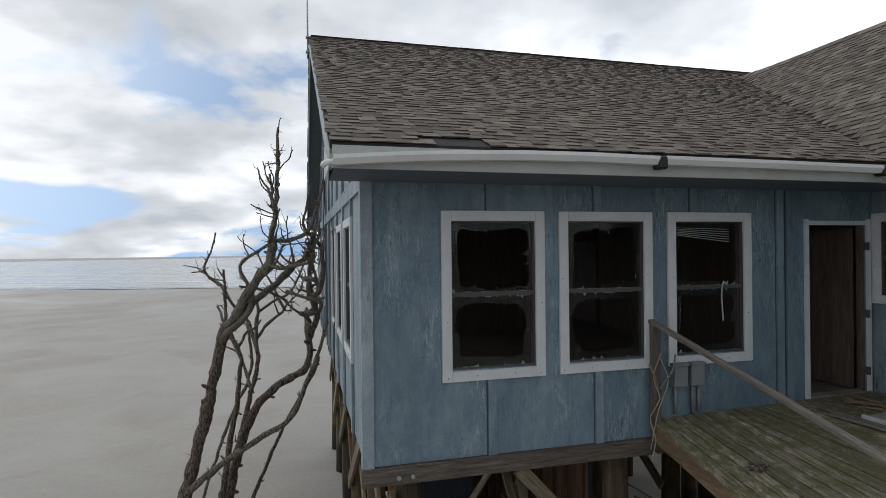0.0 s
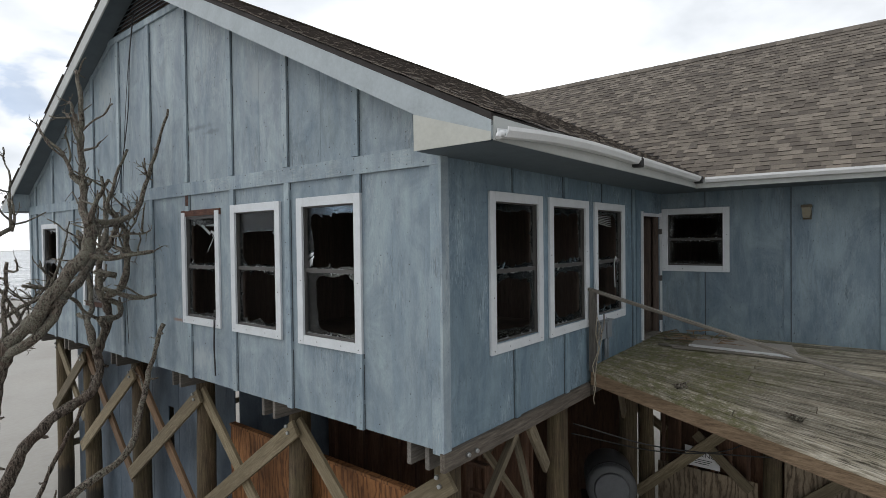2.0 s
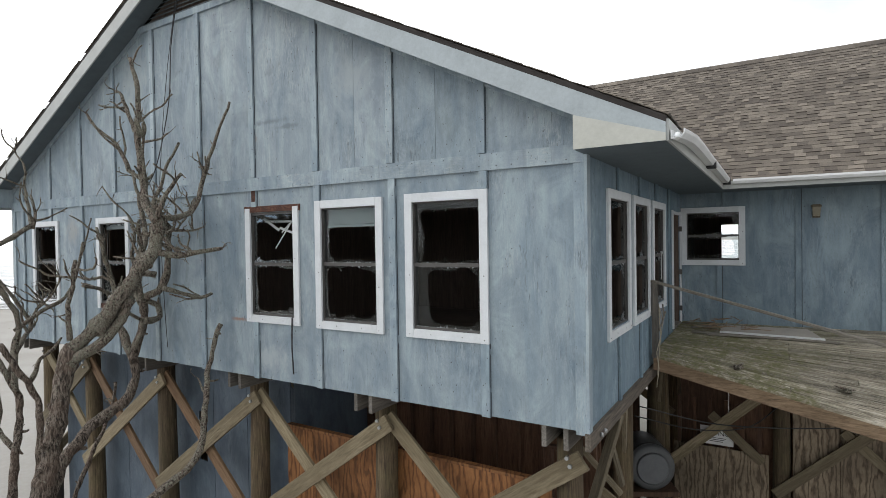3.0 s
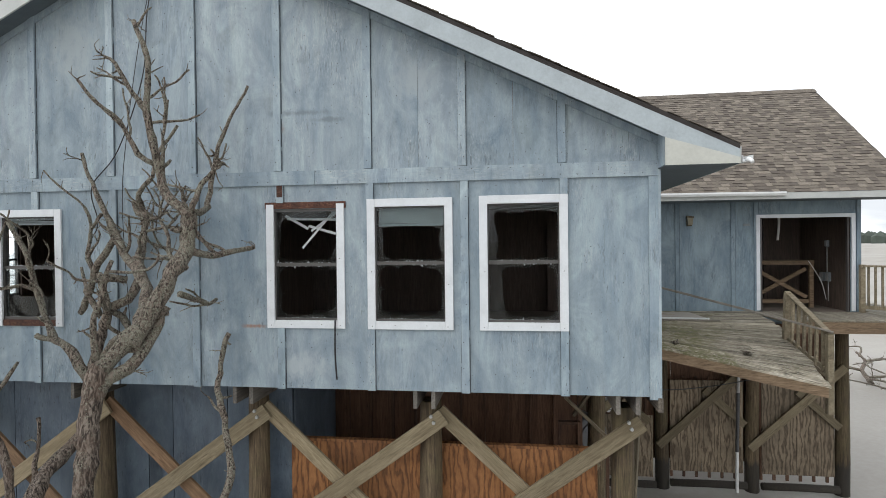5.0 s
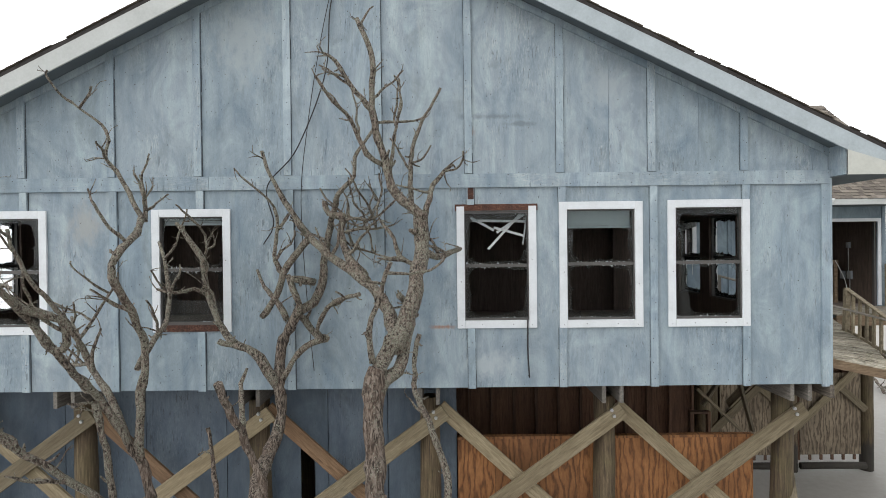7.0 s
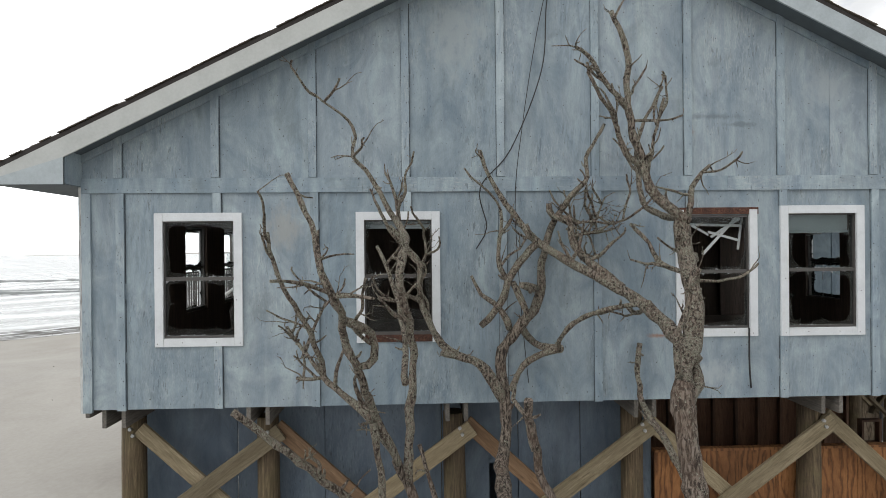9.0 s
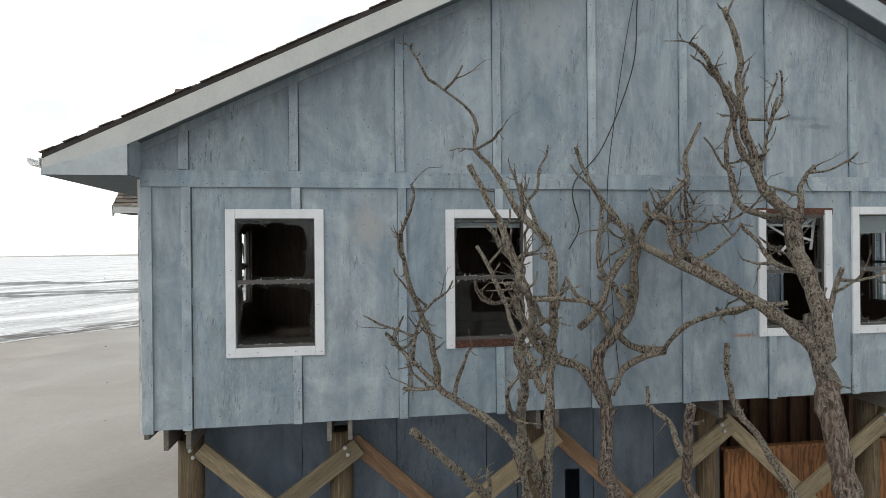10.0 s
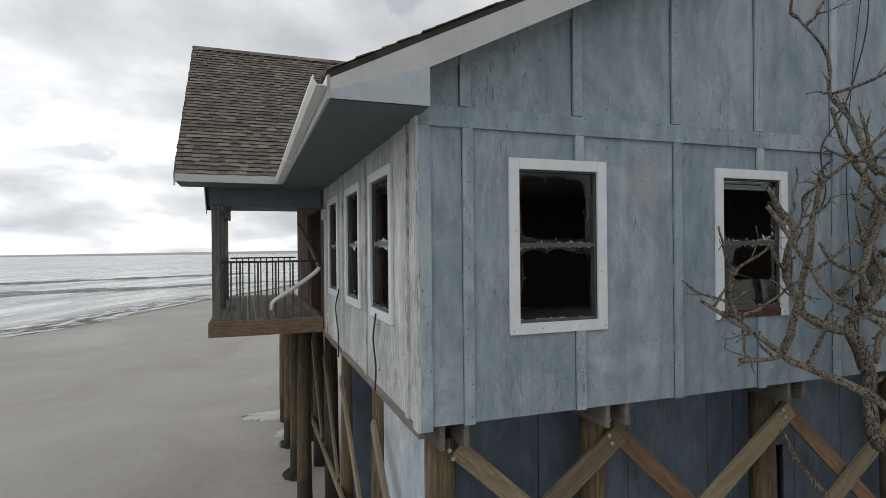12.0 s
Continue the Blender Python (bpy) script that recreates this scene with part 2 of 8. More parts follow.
def wood(name, dark, mid, light, stretch, rough=0.8, bumpy=0.5, tint=0.35, green=0.0, by_wall=False, tide=False):
    """Sawn timber: grain along the axis whose stretch is small."""
    m, nt, b = nodes_of(name)
    vec, rnd, obj = coords(nt, stretch)
    grain, blot = tex(nt, vec, 7, 8, 0.65, 0.6), tex(nt, vec, 1.1, 3, 0.5)
    col = ramp(nt, grain, [(0.30, dark), (0.49, mid), (0.70, light)])
    fine = tex(nt, vec, 26, 4, 0.7, 0.3)
    col = mixc(nt, 1.0, col, ramp(nt, fine, [(0.34, (0.72,) * 3), (0.52, (1.0,) * 3), (0.70, (1.16,) * 3)]), "MULTIPLY")
    col = mixc(nt, ramp(nt, blot, [(0.40, (0, 0, 0)), (0.66, (0.5, 0.5, 0.5))]), col, dark)
    tone = ramp(nt, rnd, [(0.0, (1 - tint,) * 3), (1.0, (1 + tint * 0.6,) * 3)])
    col = mixc(nt, 1.0, col, tone, "MULTIPLY")
    if green:
        moss = ramp(nt, tex(nt, obj, 2.0, 7, 0.7), [(0.45, (0, 0, 0)), (0.62, (green,) * 3)])
        if by_wall:
            # thickest on the boards along the wall and the door
            sep = nt.nodes.new("ShaderNodeSeparateXYZ")
            nt.links.new(obj, sep.inputs[0])
            damp = maths(nt, "ADD", maths(nt, "MULTIPLY", sep.outputs["Y"], 0.20), tex(nt, obj, 1.1, 5, 0.6))
            moss = ramp(nt, damp, [(0.0, (0, 0, 0)), (0.22, (0.9,) * 3)])
            moss = maths(nt, "MULTIPLY", moss, ramp(nt, tex(nt, obj, 9.0, 6, 0.75), [(0.40, (0, 0, 0)), (0.56, (1, 1, 1))]))
            crust = ramp(nt, tex(nt, obj, 30.0, 5, 0.75), [(0.54, (0, 0, 0)), (0.62, (0.55,) * 3)])
            col = mixc(nt, crust, col, (0.36, 0.335, 0.265))
            rotted = maths(nt, "MULTIPLY", ramp(nt, tex(nt, vec, 11, 5, 0.7), [(0.52, (0, 0, 0)), (0.60, (0.85,) * 3)]), ramp(nt, tex(nt, obj, 2.2, 4, 0.6), [(0.42, (0, 0, 0)), (0.58, (1, 1, 1))]))
            col = mixc(nt, rotted, col, (0.040, 0.034, 0.024))
        col = mixc(nt, moss, col, (0.112, 0.108, 0.040))
    if tide:
        # black slime up to the high-water mark
        sep = nt.nodes.new("ShaderNodeSeparateXYZ")
        nt.links.new(obj, sep.inputs[0])
        wet = maths(nt, "ADD", sep.outputs["Z"], maths(nt, "MULTIPLY", tex(nt, vec, 2.0, 4, 0.6), 0.5))
        col = mixc(nt, ramp(nt, wet, [(0.86, (0.85,) * 3), (1.0, (0, 0, 0))]), col, (0.022, 0.020, 0.017))
    nt.links.new(col, b.inputs["Base Color"])
    b.inputs["Roughness"].default_value = rough
    bump(nt, b, grain, bumpy, 0.008)
    return m


def plywood(name, dark, mid, light, tint=0.15):
    """Rotary-cut plywood: wavering upright figure lines over a cloudy ground."""
    m, nt, b = nodes_of(name)
    vec, rnd, obj = coords(nt, (1.0, 1.0, 0.26))
    w = nt.nodes.new("ShaderNodeTexWave")
    w.wave_type, w.bands_direction = "BANDS", "Y"
    for key, v in (("Scale", 3.2), ("Distortion", 13.0), ("Detail", 3.5), ("Detail Scale", 1.5), ("Detail Roughness", 0.55)):
        w.inputs[key].default_value = v
    nt.links.new(vec, w.inputs["Vector"])
    fine, blot = tex(nt, vec, 40, 5, 0.7), tex(nt, obj, 1.6, 5, 0.6)
    col = ramp(nt, w.outputs["Fac"], [(0.05, tuple(v * 0.8 for v in dark)), (0.30, mid), (0.7, light)])
    col = mixc(nt, 0.35, col, ramp(nt, fine, [(0.36, dark), (0.6, light)]))
    col = mixc(nt, ramp(nt, blot, [(0.42, (0, 0, 0)), (0.68, (0.55,) * 3)]), col, tuple(v * 0.8 for v in dark))
    col = mixc(nt, 1.0, col, ramp(nt, rnd, [(0.0, (1 - tint,) * 3), (1.0, (1 + tint,) * 3)]), "MULTIPLY")
    nt.links.new(col, b.inputs["Base Color"])
    b.inputs["Roughness"].default_value = 0.75
    bump(nt, b, w.outputs["Fac"], 0.25, 0.004)
    return m


def siding(name, paint, bare, flake, sweep, stains=()):
    """Weathered painted plywood: vertical streaks, flaked spots where the grain shows, mildew."""
    m, nt, b = nodes_of(name)
    vec, rnd, obj = coords(nt, sweep)
    streak = tex(nt, vec, 3.2, 8, 0.62, 0.4)
    grain = tex(nt, vec, 16, 7, 0.7, 1.2)
    flat, _, _ = coords(nt, (1, 1, 0.55))
    cloud, speck = tex(nt, flat, 1.3, 5, 0.6), tex(nt, flat, 22, 3, 0.6)
    col = ramp(nt, streak, [(0.25, tuple(v * 0.92 for v in paint)), (0.5, paint), (0.75, tuple(min(v * 1.08, 0.9) for v in paint))])
    wash = tex(nt, flat, 1.7, 8, 0.68, 1.3)
    col = mixc(nt, 1.0, col, ramp(nt, wash, [(0.34, (0.72, 0.77, 0.81)), (0.5, (1.0, 1.0, 1.0)), (0.64, (1.27, 1.26, 1.22))]), "MULTIPLY")
    worn = maths(nt, "MULTIPLY", ramp(nt, grain, [(0.50, (0, 0, 0)), (0.60, (1, 1, 1))]), ramp(nt, cloud, [(0.46 - 0.14 * (flake > 1), (0, 0, 0)), (0.66 - 0.14 * (flake > 1), (min(flake, 1.0),) * 3)]))
    col = mixc(nt, worn, col, bare)
    col = mixc(nt, ramp(nt, speck, [(0.70, (0, 0, 0)), (0.76, (0.5,) * 3)]), col, tuple(v * 0.45 for v in paint))
    hair = tex(nt, vec, 34, 5, 0.7, 0.5)
    col = mixc(nt, 1.0, col, ramp(nt, hair, [(0.34, (0.93,) * 3), (0.5, (1.0,) * 3), (0.68, (1.06,) * 3)]), "MULTIPLY")
    dots = tex(nt, flat, 46, 2, 0.5)
    col = mixc(nt, ramp(nt, dots, [(0.715, (0, 0, 0)), (0.74, (0.7,) * 3)]), col, (0.03, 0.032, 0.034))
    sand_grit = tex(nt, flat, 95, 3, 0.7)
    col = mixc(nt, 1.0, col, ramp(nt, sand_grit, [(0.34, (0.95,) * 3), (0.5, (1.0,) * 3), (0.66, (1.05,) * 3)]), "MULTIPLY")
    # short upright checks where the paint has split along the grain
    thin, _, _ = coords(nt, (1.0, 1.0, 0.16))
    split = maths(nt, "MULTIPLY", ramp(nt, tex(nt, thin, 30, 3, 0.6, 0.3), [(0.62, (0, 0, 0)), (0.65, (1, 1, 1))]), ramp(nt, cloud, [(0.50, (0, 0, 0)), (0.60, (0.55,) * 3)]))
    col = mixc(nt, split, col, tuple(v * 0.30 for v in paint))
    # chalky runs and bluer streaks a hand wide
    runs = tex(nt, thin, 5.0, 5, 0.6, 0.6)
    col = mixc(nt, 1.0, col, ramp(nt, runs, [(0.32, (0.83, 0.87, 0.91)), (0.5, (1.0, 1.0, 1.0)), (0.66, (1.13, 1.12, 1.09))]), "MULTIPLY")
    # thin plywood figure where the paint has worn down, in patches
    wave = nt.nodes.new("ShaderNodeTexWave")
    wave.wave_type, wave.bands_direction = "BANDS", "DIAGONAL"
    for key, v in (("Scale", 7.0), ("Distortion", 14.0), ("Detail", 4.0), ("Detail Scale", 1.6), ("Detail Roughness", 0.6)):
        wave.inputs[key].default_value = v
    nt.links.new(thin, wave.inputs["Vector"])
    patch = ramp(nt, tex(nt, flat, 0.9, 4, 0.55), [(0.54, (0, 0, 0)), (0.64, (0.30,) * 3)])
    col = mixc(nt, maths(nt, "MULTIPLY", ramp(nt, wave.outputs["Fac"], [(0.45, (0, 0, 0)), (0.75, (1, 1, 1))]), patch), col, tuple(min(v * 1.5, 0.9) for v in paint))
    # drips: narrow dark runs that fade downwards
    drip = maths(nt, "MULTIPLY", ramp(nt, tex(nt, thin, 13, 3, 0.5, 0.2), [(0.62, (0, 0, 0)), (0.74, (0.30,) * 3)]), ramp(nt, tex(nt, flat, 0.8, 3, 0.5, 0.3), [(0.48, (0, 0, 0)), (0.6, (1, 1, 1))]))
    col = mixc(nt, drip, col, (paint[0] * 0.62, paint[1] * 0.62, paint[2] * 0.60))
    mild = tex(nt, flat, 2.6, 6, 0.65, 0.5)
    col = mixc(nt, ramp(nt, mild, [(0.55, (0, 0, 0)), (0.72, (0.5,) * 3)]), col, (paint[0] * 0.55, paint[1] * 0.56, paint[2] * 0.52))
    col = mixc(nt, 1.0, col, ramp(nt, rnd, [(0.0, (0.90, 0.92, 0.93)), (0.5, (1.0, 1.0, 1.0)), (1.0, (1.12, 1.09, 1.07))]), "MULTIPLY")
    for (cy, cz), (sy, sz), tint in stains:
        mp = nt.nodes.new("ShaderNodeMapping")
        mp.vector_type = "TEXTURE"
        mp.inputs["Location"].default_value, mp.inputs["Scale"].default_value = (0, cy, cz), (9.0, sy, sz)
        nt.links.new(obj, mp.inputs[0])
        far = nt.nodes.new("ShaderNodeVectorMath"); far.operation = "LENGTH"
        nt.links.new(mp.outputs[0], far.inputs[0])
        spot = maths(nt, "ADD", far.outputs["Value"], maths(nt, "MULTIPLY", maths(nt, "SUBTRACT", tex(nt, flat, 9, 5, 0.7), 0.5), 2.6))
        col = mixc(nt, ramp(nt, spot, [(0.25, (0.75,) * 3), (1.0, (0, 0, 0))]), col, tint)
    nt.links.new(col, b.inputs["Base Color"])
    b.inputs["Roughness"].default_value = 0.62
    bump(nt, b, grain, 0.3, 0.004)
    return m


PAINT = (0.220, 0.272, 0.308)
RUST = (0.26, 0.115, 0.055)
GREY_SMUDGE = (0.13, 0.16, 0.18)
SIDING = siding("blue_siding", PAINT, (0.36, 0.40, 0.42), 0.7, (3.2, 3.2, 0.55),
    [((5.24, 4.87), (0.22, 0.035), RUST), ((4.55, 7.72), (0.45, 0.05), GREY_SMUDGE), ((4.2, 7.62), (0.3, 0.04), GREY_SMUDGE), ((4.85, 7.52), (0.06, 0.1), (0.27, 0.17, 0.12)),
     ((7.9, 8.8), (0.5, 0.7), (0.30, 0.34, 0.35)), ((4.6, 4.35), (0.45, 0.22), (0.36, 0.40, 0.42)), ((2.6, 7.9), (0.2, 0.5), (0.17, 0.21, 0.25)), ((3.0, 8.1), (0.35, 0.35), (0.30, 0.34, 0.36)), ((10.1, 6.3), (0.25, 0.35), (0.30, 0.31, 0.30))])
# south wall: a bluer copy of the siding, darkened for the eave's shade
EAVE_SHADED = siding("eave_shaded_siding", (0.140, 0.200, 0.247), (0.35, 0.43, 0.49), 0.95, (3.2, 3.2, 0.55))
# wing wall: same copy with less of the eave's shade in its colour
WING_SKIN = siding("half_shaded_blue_siding", (0.158, 0.210, 0.248), (0.33, 0.37, 0.40), 0.6, (3.2, 3.2, 0.55))
EAVE_SHADED_TRIM = siding("eave_shaded_batten", (0.146, 0.208, 0.254), (0.35, 0.39, 0.41), 0.6, (6.0, 6.0, 0.6))
SIDING_TRIM = siding("blue_batten", tuple(v * 1.12 for v in PAINT), (0.40, 0.43, 0.44), 0.8, (6.0, 6.0, 0.6))
SIDING_BAND = siding("blue_band", tuple(v * 1.08 for v in PAINT), (0.40, 0.43, 0.44), 0.7, (5.0, 0.5, 5.0))
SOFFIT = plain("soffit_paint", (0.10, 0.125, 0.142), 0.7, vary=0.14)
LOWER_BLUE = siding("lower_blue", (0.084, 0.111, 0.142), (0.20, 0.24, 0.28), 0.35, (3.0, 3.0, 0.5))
RAKE_BLUE = plain("faded_blue_white_paint", (0.37, 0.415, 0.435), 0.62, vary=0.16, scale=3.0, bumpy=0.2)
FASCIA = plain("weathered_white_paint", (0.44, 0.455, 0.44), 0.62, vary=0.12, scale=3.0, bumpy=0.2)
CREAM = plain("cream_box_paint", (0.47, 0.475, 0.43), 0.6, vary=0.12, scale=2.5)
TRIM_WHITE = plain("white_trim_paint", (0.62, 0.645, 0.665), 0.5, vary=0.10, scale=5.0, bumpy=0.2)
GUTTER = plain("white_gutter", (0.74, 0.75, 0.75), 0.35, vary=0.08, scale=3.0, bumpy=0.05)
RUBBER = plain("black_rubber", (0.015, 0.015, 0.016), 0.6, vary=0.2)
SASH = plain("bronze_sash", (0.075, 0.070, 0.066), 0.45, vary=0.25)
ROT = wood("rotten_red_wood", (0.020, 0.009, 0.006), (0.095, 0.038, 0.024), (0.22, 0.11, 0.07), (9, 3.5, 9), 0.9, 0.9)
INSIDE = wood("brown_panelling", (0.056, 0.041, 0.033), (0.105, 0.076, 0.060), (0.155, 0.115, 0.090), (3, 3, 0.3), 0.7, 0.2)
CEIL = plain("stained_ceiling", (0.40, 0.38, 0.34), 0.9, vary=0.3)
CARPET = plain("dirty_floor", (0.16, 0.13, 0.105), 0.95, vary=0.35, scale=2.0)
PILE = wood("treated_pile", (0.032, 0.021, 0.012), (0.098, 0.068, 0.038), (0.20, 0.152, 0.088), (6, 6, 0.35), 0.85, 0.8, 0.3, 0.25, tide=True)
BRACE_Y = wood("brace_timber", (0.125, 0.096, 0.055), (0.215, 0.175, 0.108), (0.30, 0.25, 0.165), (0.45, 5, 5), 0.85, 0.4, 0.40)
BRACE_RED = wood("reddish_brace_timber", (0.085, 0.048, 0.024), (0.165, 0.100, 0.054), (0.24, 0.155, 0.09), (0.45, 5, 5), 0.85, 0.4, 0.45)
RAILWOOD = wood("yellowed_rail_timber", (0.12, 0.098, 0.062), (0.24, 0.200, 0.135), (0.34, 0.29, 0.205), (5, 0.8, 1.2), 0.88, 0.5, 0.25)
BRACE_X = wood("brace_timber_x", (0.110, 0.088, 0.055), (0.195, 0.160, 0.105), (0.28, 0.235, 0.160), (0.5, 5, 5), 0.85, 0.4, 0.40)
BEAM = wood("rim_beam_timber", (0.075, 0.068, 0.060), (0.155, 0.142, 0.125), (0.23, 0.210, 0.18), (0.4, 5, 5), 0.88, 0.6, 0.25)
RIM_DARK = wood("dark_rim_beam_timber", (0.045, 0.038, 0.030), (0.108, 0.090, 0.072), (0.175, 0.150, 0.122), (0.4, 5, 5), 0.88, 0.6, 0.25)
DECK = wood("weathered_decking", (0.042, 0.033, 0.021), (0.32, 0.282, 0.212), (0.62, 0.57, 0.47), (6.5, 0.25, 2.0), 0.9, 1.0, 0.35, 0.75, True)
RIM = wood("deck_rim_timber", (0.100, 0.068, 0.040), (0.190, 0.130, 0.078), (0.27, 0.195, 0.125), (7, 0.5, 4.0), 0.85, 0.6, 0.2)
GREYWOOD = wood("grey_rail_timber", (0.10, 0.090, 0.075), (0.21, 0.190, 0.160), (0.32, 0.295, 0.25), (5, 0.6, 5), 0.88, 0.6, 0.25)
LONGRAIL = wood("grey_handrail_timber", (0.10, 0.090, 0.075), (0.21, 0.190, 0.160), (0.32, 0.295, 0.25), (0.5, 6, 6), 0.88, 0.6, 0.25)
POSTWOOD = wood("grey_post_timber", (0.07, 0.066, 0.06), (0.150, 0.142, 0.13), (0.24, 0.225, 0.205), (6, 6, 0.5), 0.88, 0.5, 0.2)
PLY = plywood("orange_plywood", (0.105, 0.040, 0.012), (0.23, 0.094, 0.028), (0.31, 0.140, 0.050))
PLYGREY = plywood("weathered_plywood", (0.060, 0.040, 0.022), (0.165, 0.122, 0.078), (0.26, 0.205, 0.140))
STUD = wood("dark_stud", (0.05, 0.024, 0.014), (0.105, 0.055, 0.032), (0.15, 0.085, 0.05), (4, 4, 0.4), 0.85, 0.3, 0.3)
STEEL = plain("galvanised_steel", (0.42, 0.43, 0.43), 0.45, 0.8, vary=0.2)
GREYBOX = plain("grey_meter_box", (0.20, 0.22, 0.235), 0.55, vary=0.15)
PIPE_GREY = plain("grey_pipe", (0.33, 0.33, 0.32), 0.5, vary=0.25)
PIPE_DARK = plain("dark_ribbed_hose", (0.07, 0.07, 0.072), 0.5, vary=0.35, scale=18)
PIPE = plain("white_pipe", (0.62, 0.63, 0.62), 0.45, vary=0.15)
TANK = plain("grey_tank", (0.075, 0.078, 0.08), 0.55, vary=0.2)
TANK_CAP = plain("dull_tank_end", (0.11, 0.115, 0.12), 0.6, vary=0.2)
CABLE = plain("black_cable", (0.02, 0.02, 0.021), 0.6, vary=0.2)
ROPE = plain("pale_rope", (0.34, 0.30, 0.23), 0.9, vary=0.25, scale=20)
LAMPGLASS = plain("yellowed_lamp_glass", (0.20, 0.18, 0.125), 0.35, vary=0.2)
BRASS = plain("dull_bronze_lamp", (0.09, 0.075, 0.05), 0.5, 0.5)
BLIND = plain("white_blind_slat", (0.46, 0.48, 0.48), 0.5, vary=0.12)
# darker copy of the white slats, dimmed for hanging behind the glass
DIM_BLIND = plain("dimmed_blind_slat", (0.25, 0.29, 0.30), 0.6, vary=0.15)
SIGNWHITE = plain("white_sign", (0.66, 0.66, 0.65), 0.5, vary=0.1)
INK = plain("black_ink", (0.02, 0.02, 0.02), 0.6)


def make_shingle(name, island):
    m, nt, b = nodes_of(name)
    vec, rnd, _ = coords(nt, island=island)
    grit = tex(nt, vec, 90, 3, 0.8)
    blot = tex(nt, vec, 2.4, 5, 0.6)
    a = ramp(nt, rnd, [(0.0, (0.080, 0.068, 0.057)), (0.3, (0.120, 0.103, 0.086)), (0.7, (0.156, 0.136, 0.113)), (1.0, (0.215, 0.188, 0.157))])
    col = mixc(nt, 1.0, a, ramp(nt, grit, [(0.25, (0.55, 0.54, 0.52)), (0.75, (1.45, 1.42, 1.38))]), "MULTIPLY")
    col = mixc(nt, ramp(nt, blot, [(0.5, (0, 0, 0)), (0.75, (0.45,) * 3)]), col, (0.075, 0.066, 0.06))
    nt.links.new(col, b.inputs["Base Color"])
    b.inputs["Roughness"].default_value = 0.92
    bump(nt, b, grit, 0.5, 0.004)
    return m


SHINGLE, SHINGLES = make_shingle("asphalt_shingle", False), make_shingle("asphalt_shingles", True)
# dark tab feet: the shadow line under each course, put into the colour
SHADOW_EDGE = plain("shingle_shadow_edge", (0.070, 0.058, 0.051), 0.9, vary=0.3)
FELT = plain("dark_roof_felt", (0.035, 0.030, 0.028), 0.9, vary=0.3)


def make_glass():
    m, nt, b = nodes_of("dirty_broken_glass")
    N, L = nt.nodes.new, nt.links.new
    vec, rnd, _ = coords(nt)
    clear = N("ShaderNodeBsdfTransparent"); clear.inputs[0].default_value = (0.86, 0.89, 0.89, 1)
    gloss = N("ShaderNodeBsdfGlossy"); gloss.inputs["Roughness"].default_value = 0.06
    fres = N("ShaderNodeFresnel"); fres.inputs["IOR"].default_value = 1.3
    pane = N("ShaderNodeMixShader")
    L(fres.outputs[0], pane.inputs[0]); L(clear.outputs[0], pane.inputs[1]); L(gloss.outputs[0], pane.inputs[2])
    dirt = N("ShaderNodeBsdfDiffuse"); dirt.inputs[0].default_value = (0.42, 0.44, 0.44, 1)
    film = ramp(nt, tex(nt, vec, 7, 6, 0.7), [(0.46, (0.002,) * 3), (0.60, (0.02,) * 3), (0.74, (0.10,) * 3)])
    top = N("ShaderNodeMixShader")
    L(film, top.inputs[0]); L(pane.outputs[0], top.inputs[1]); L(dirt.outputs[0], top.inputs[2])
    L(top.outputs[0], nt.nodes["Material Output"].inputs[0])
    nt.nodes.remove(b)
    return m


GLASS = make_glass()
CHIPS = plain("frosted_glass_chips", (0.26, 0.275, 0.28), 0.3, vary=0.3, scale=20)


def make_bark(name, grow, lo, rust):
    """Furrowed dead bark; grow: how much lichen, lo: stretch of the furrows."""
    m, nt, b = nodes_of(name)
    vec, rnd, _ = coords(nt, (1, 1, lo))
    flat, _, _ = coords(nt)
    crack, fine = tex(nt, vec, 40, 6, 0.65, 0.6), tex(nt, flat, 110, 3, 0.65)
    col = ramp(nt, crack, [(0.40, (0.022, 0.016, 0.012)), (0.49, (0.112, 0.086, 0.067)), (0.60, (0.28, 0.232, 0.190))])
    col = mixc(nt, ramp(nt, tex(nt, flat, 3.0, 4, 0.6), [(0.46, (0, 0, 0)), (0.66, (rust,) * 3)]), col, (0.140, 0.090, 0.064), "MIX")
    # small flakes of lichen, thicker in some places than in others
    flakes = maths(nt, "ADD", tex(nt, flat, 44, 4, 0.6), maths(nt, "MULTIPLY", maths(nt, "SUBTRACT", tex(nt, flat, 4.5, 3, 0.5), 0.5), 0.45))
    lichen = ramp(nt, fine, [(0.38, (0.115, 0.108, 0.076)), (0.52, (0.245, 0.238, 0.180)), (0.62, (0.42, 0.415, 0.34))])
    col = mixc(nt, ramp(nt, flakes, [(0.52 - grow, (0, 0, 0)), (0.57 - grow, (0.75,) * 3)]), col, lichen)
    nt.links.new(col, b.inputs["Base Color"])
    b.inputs["Roughness"].default_value = 0.92
    bump(nt, b, maths(nt, "ADD", crack, fine), 1.0, 0.022)
    return m


BARK, TRUNK = make_bark("lichened_dead_bark", 0.035, 0.45, 0.2), make_bark("furrowed_trunk_bark", -0.09, 0.25, 0.5)


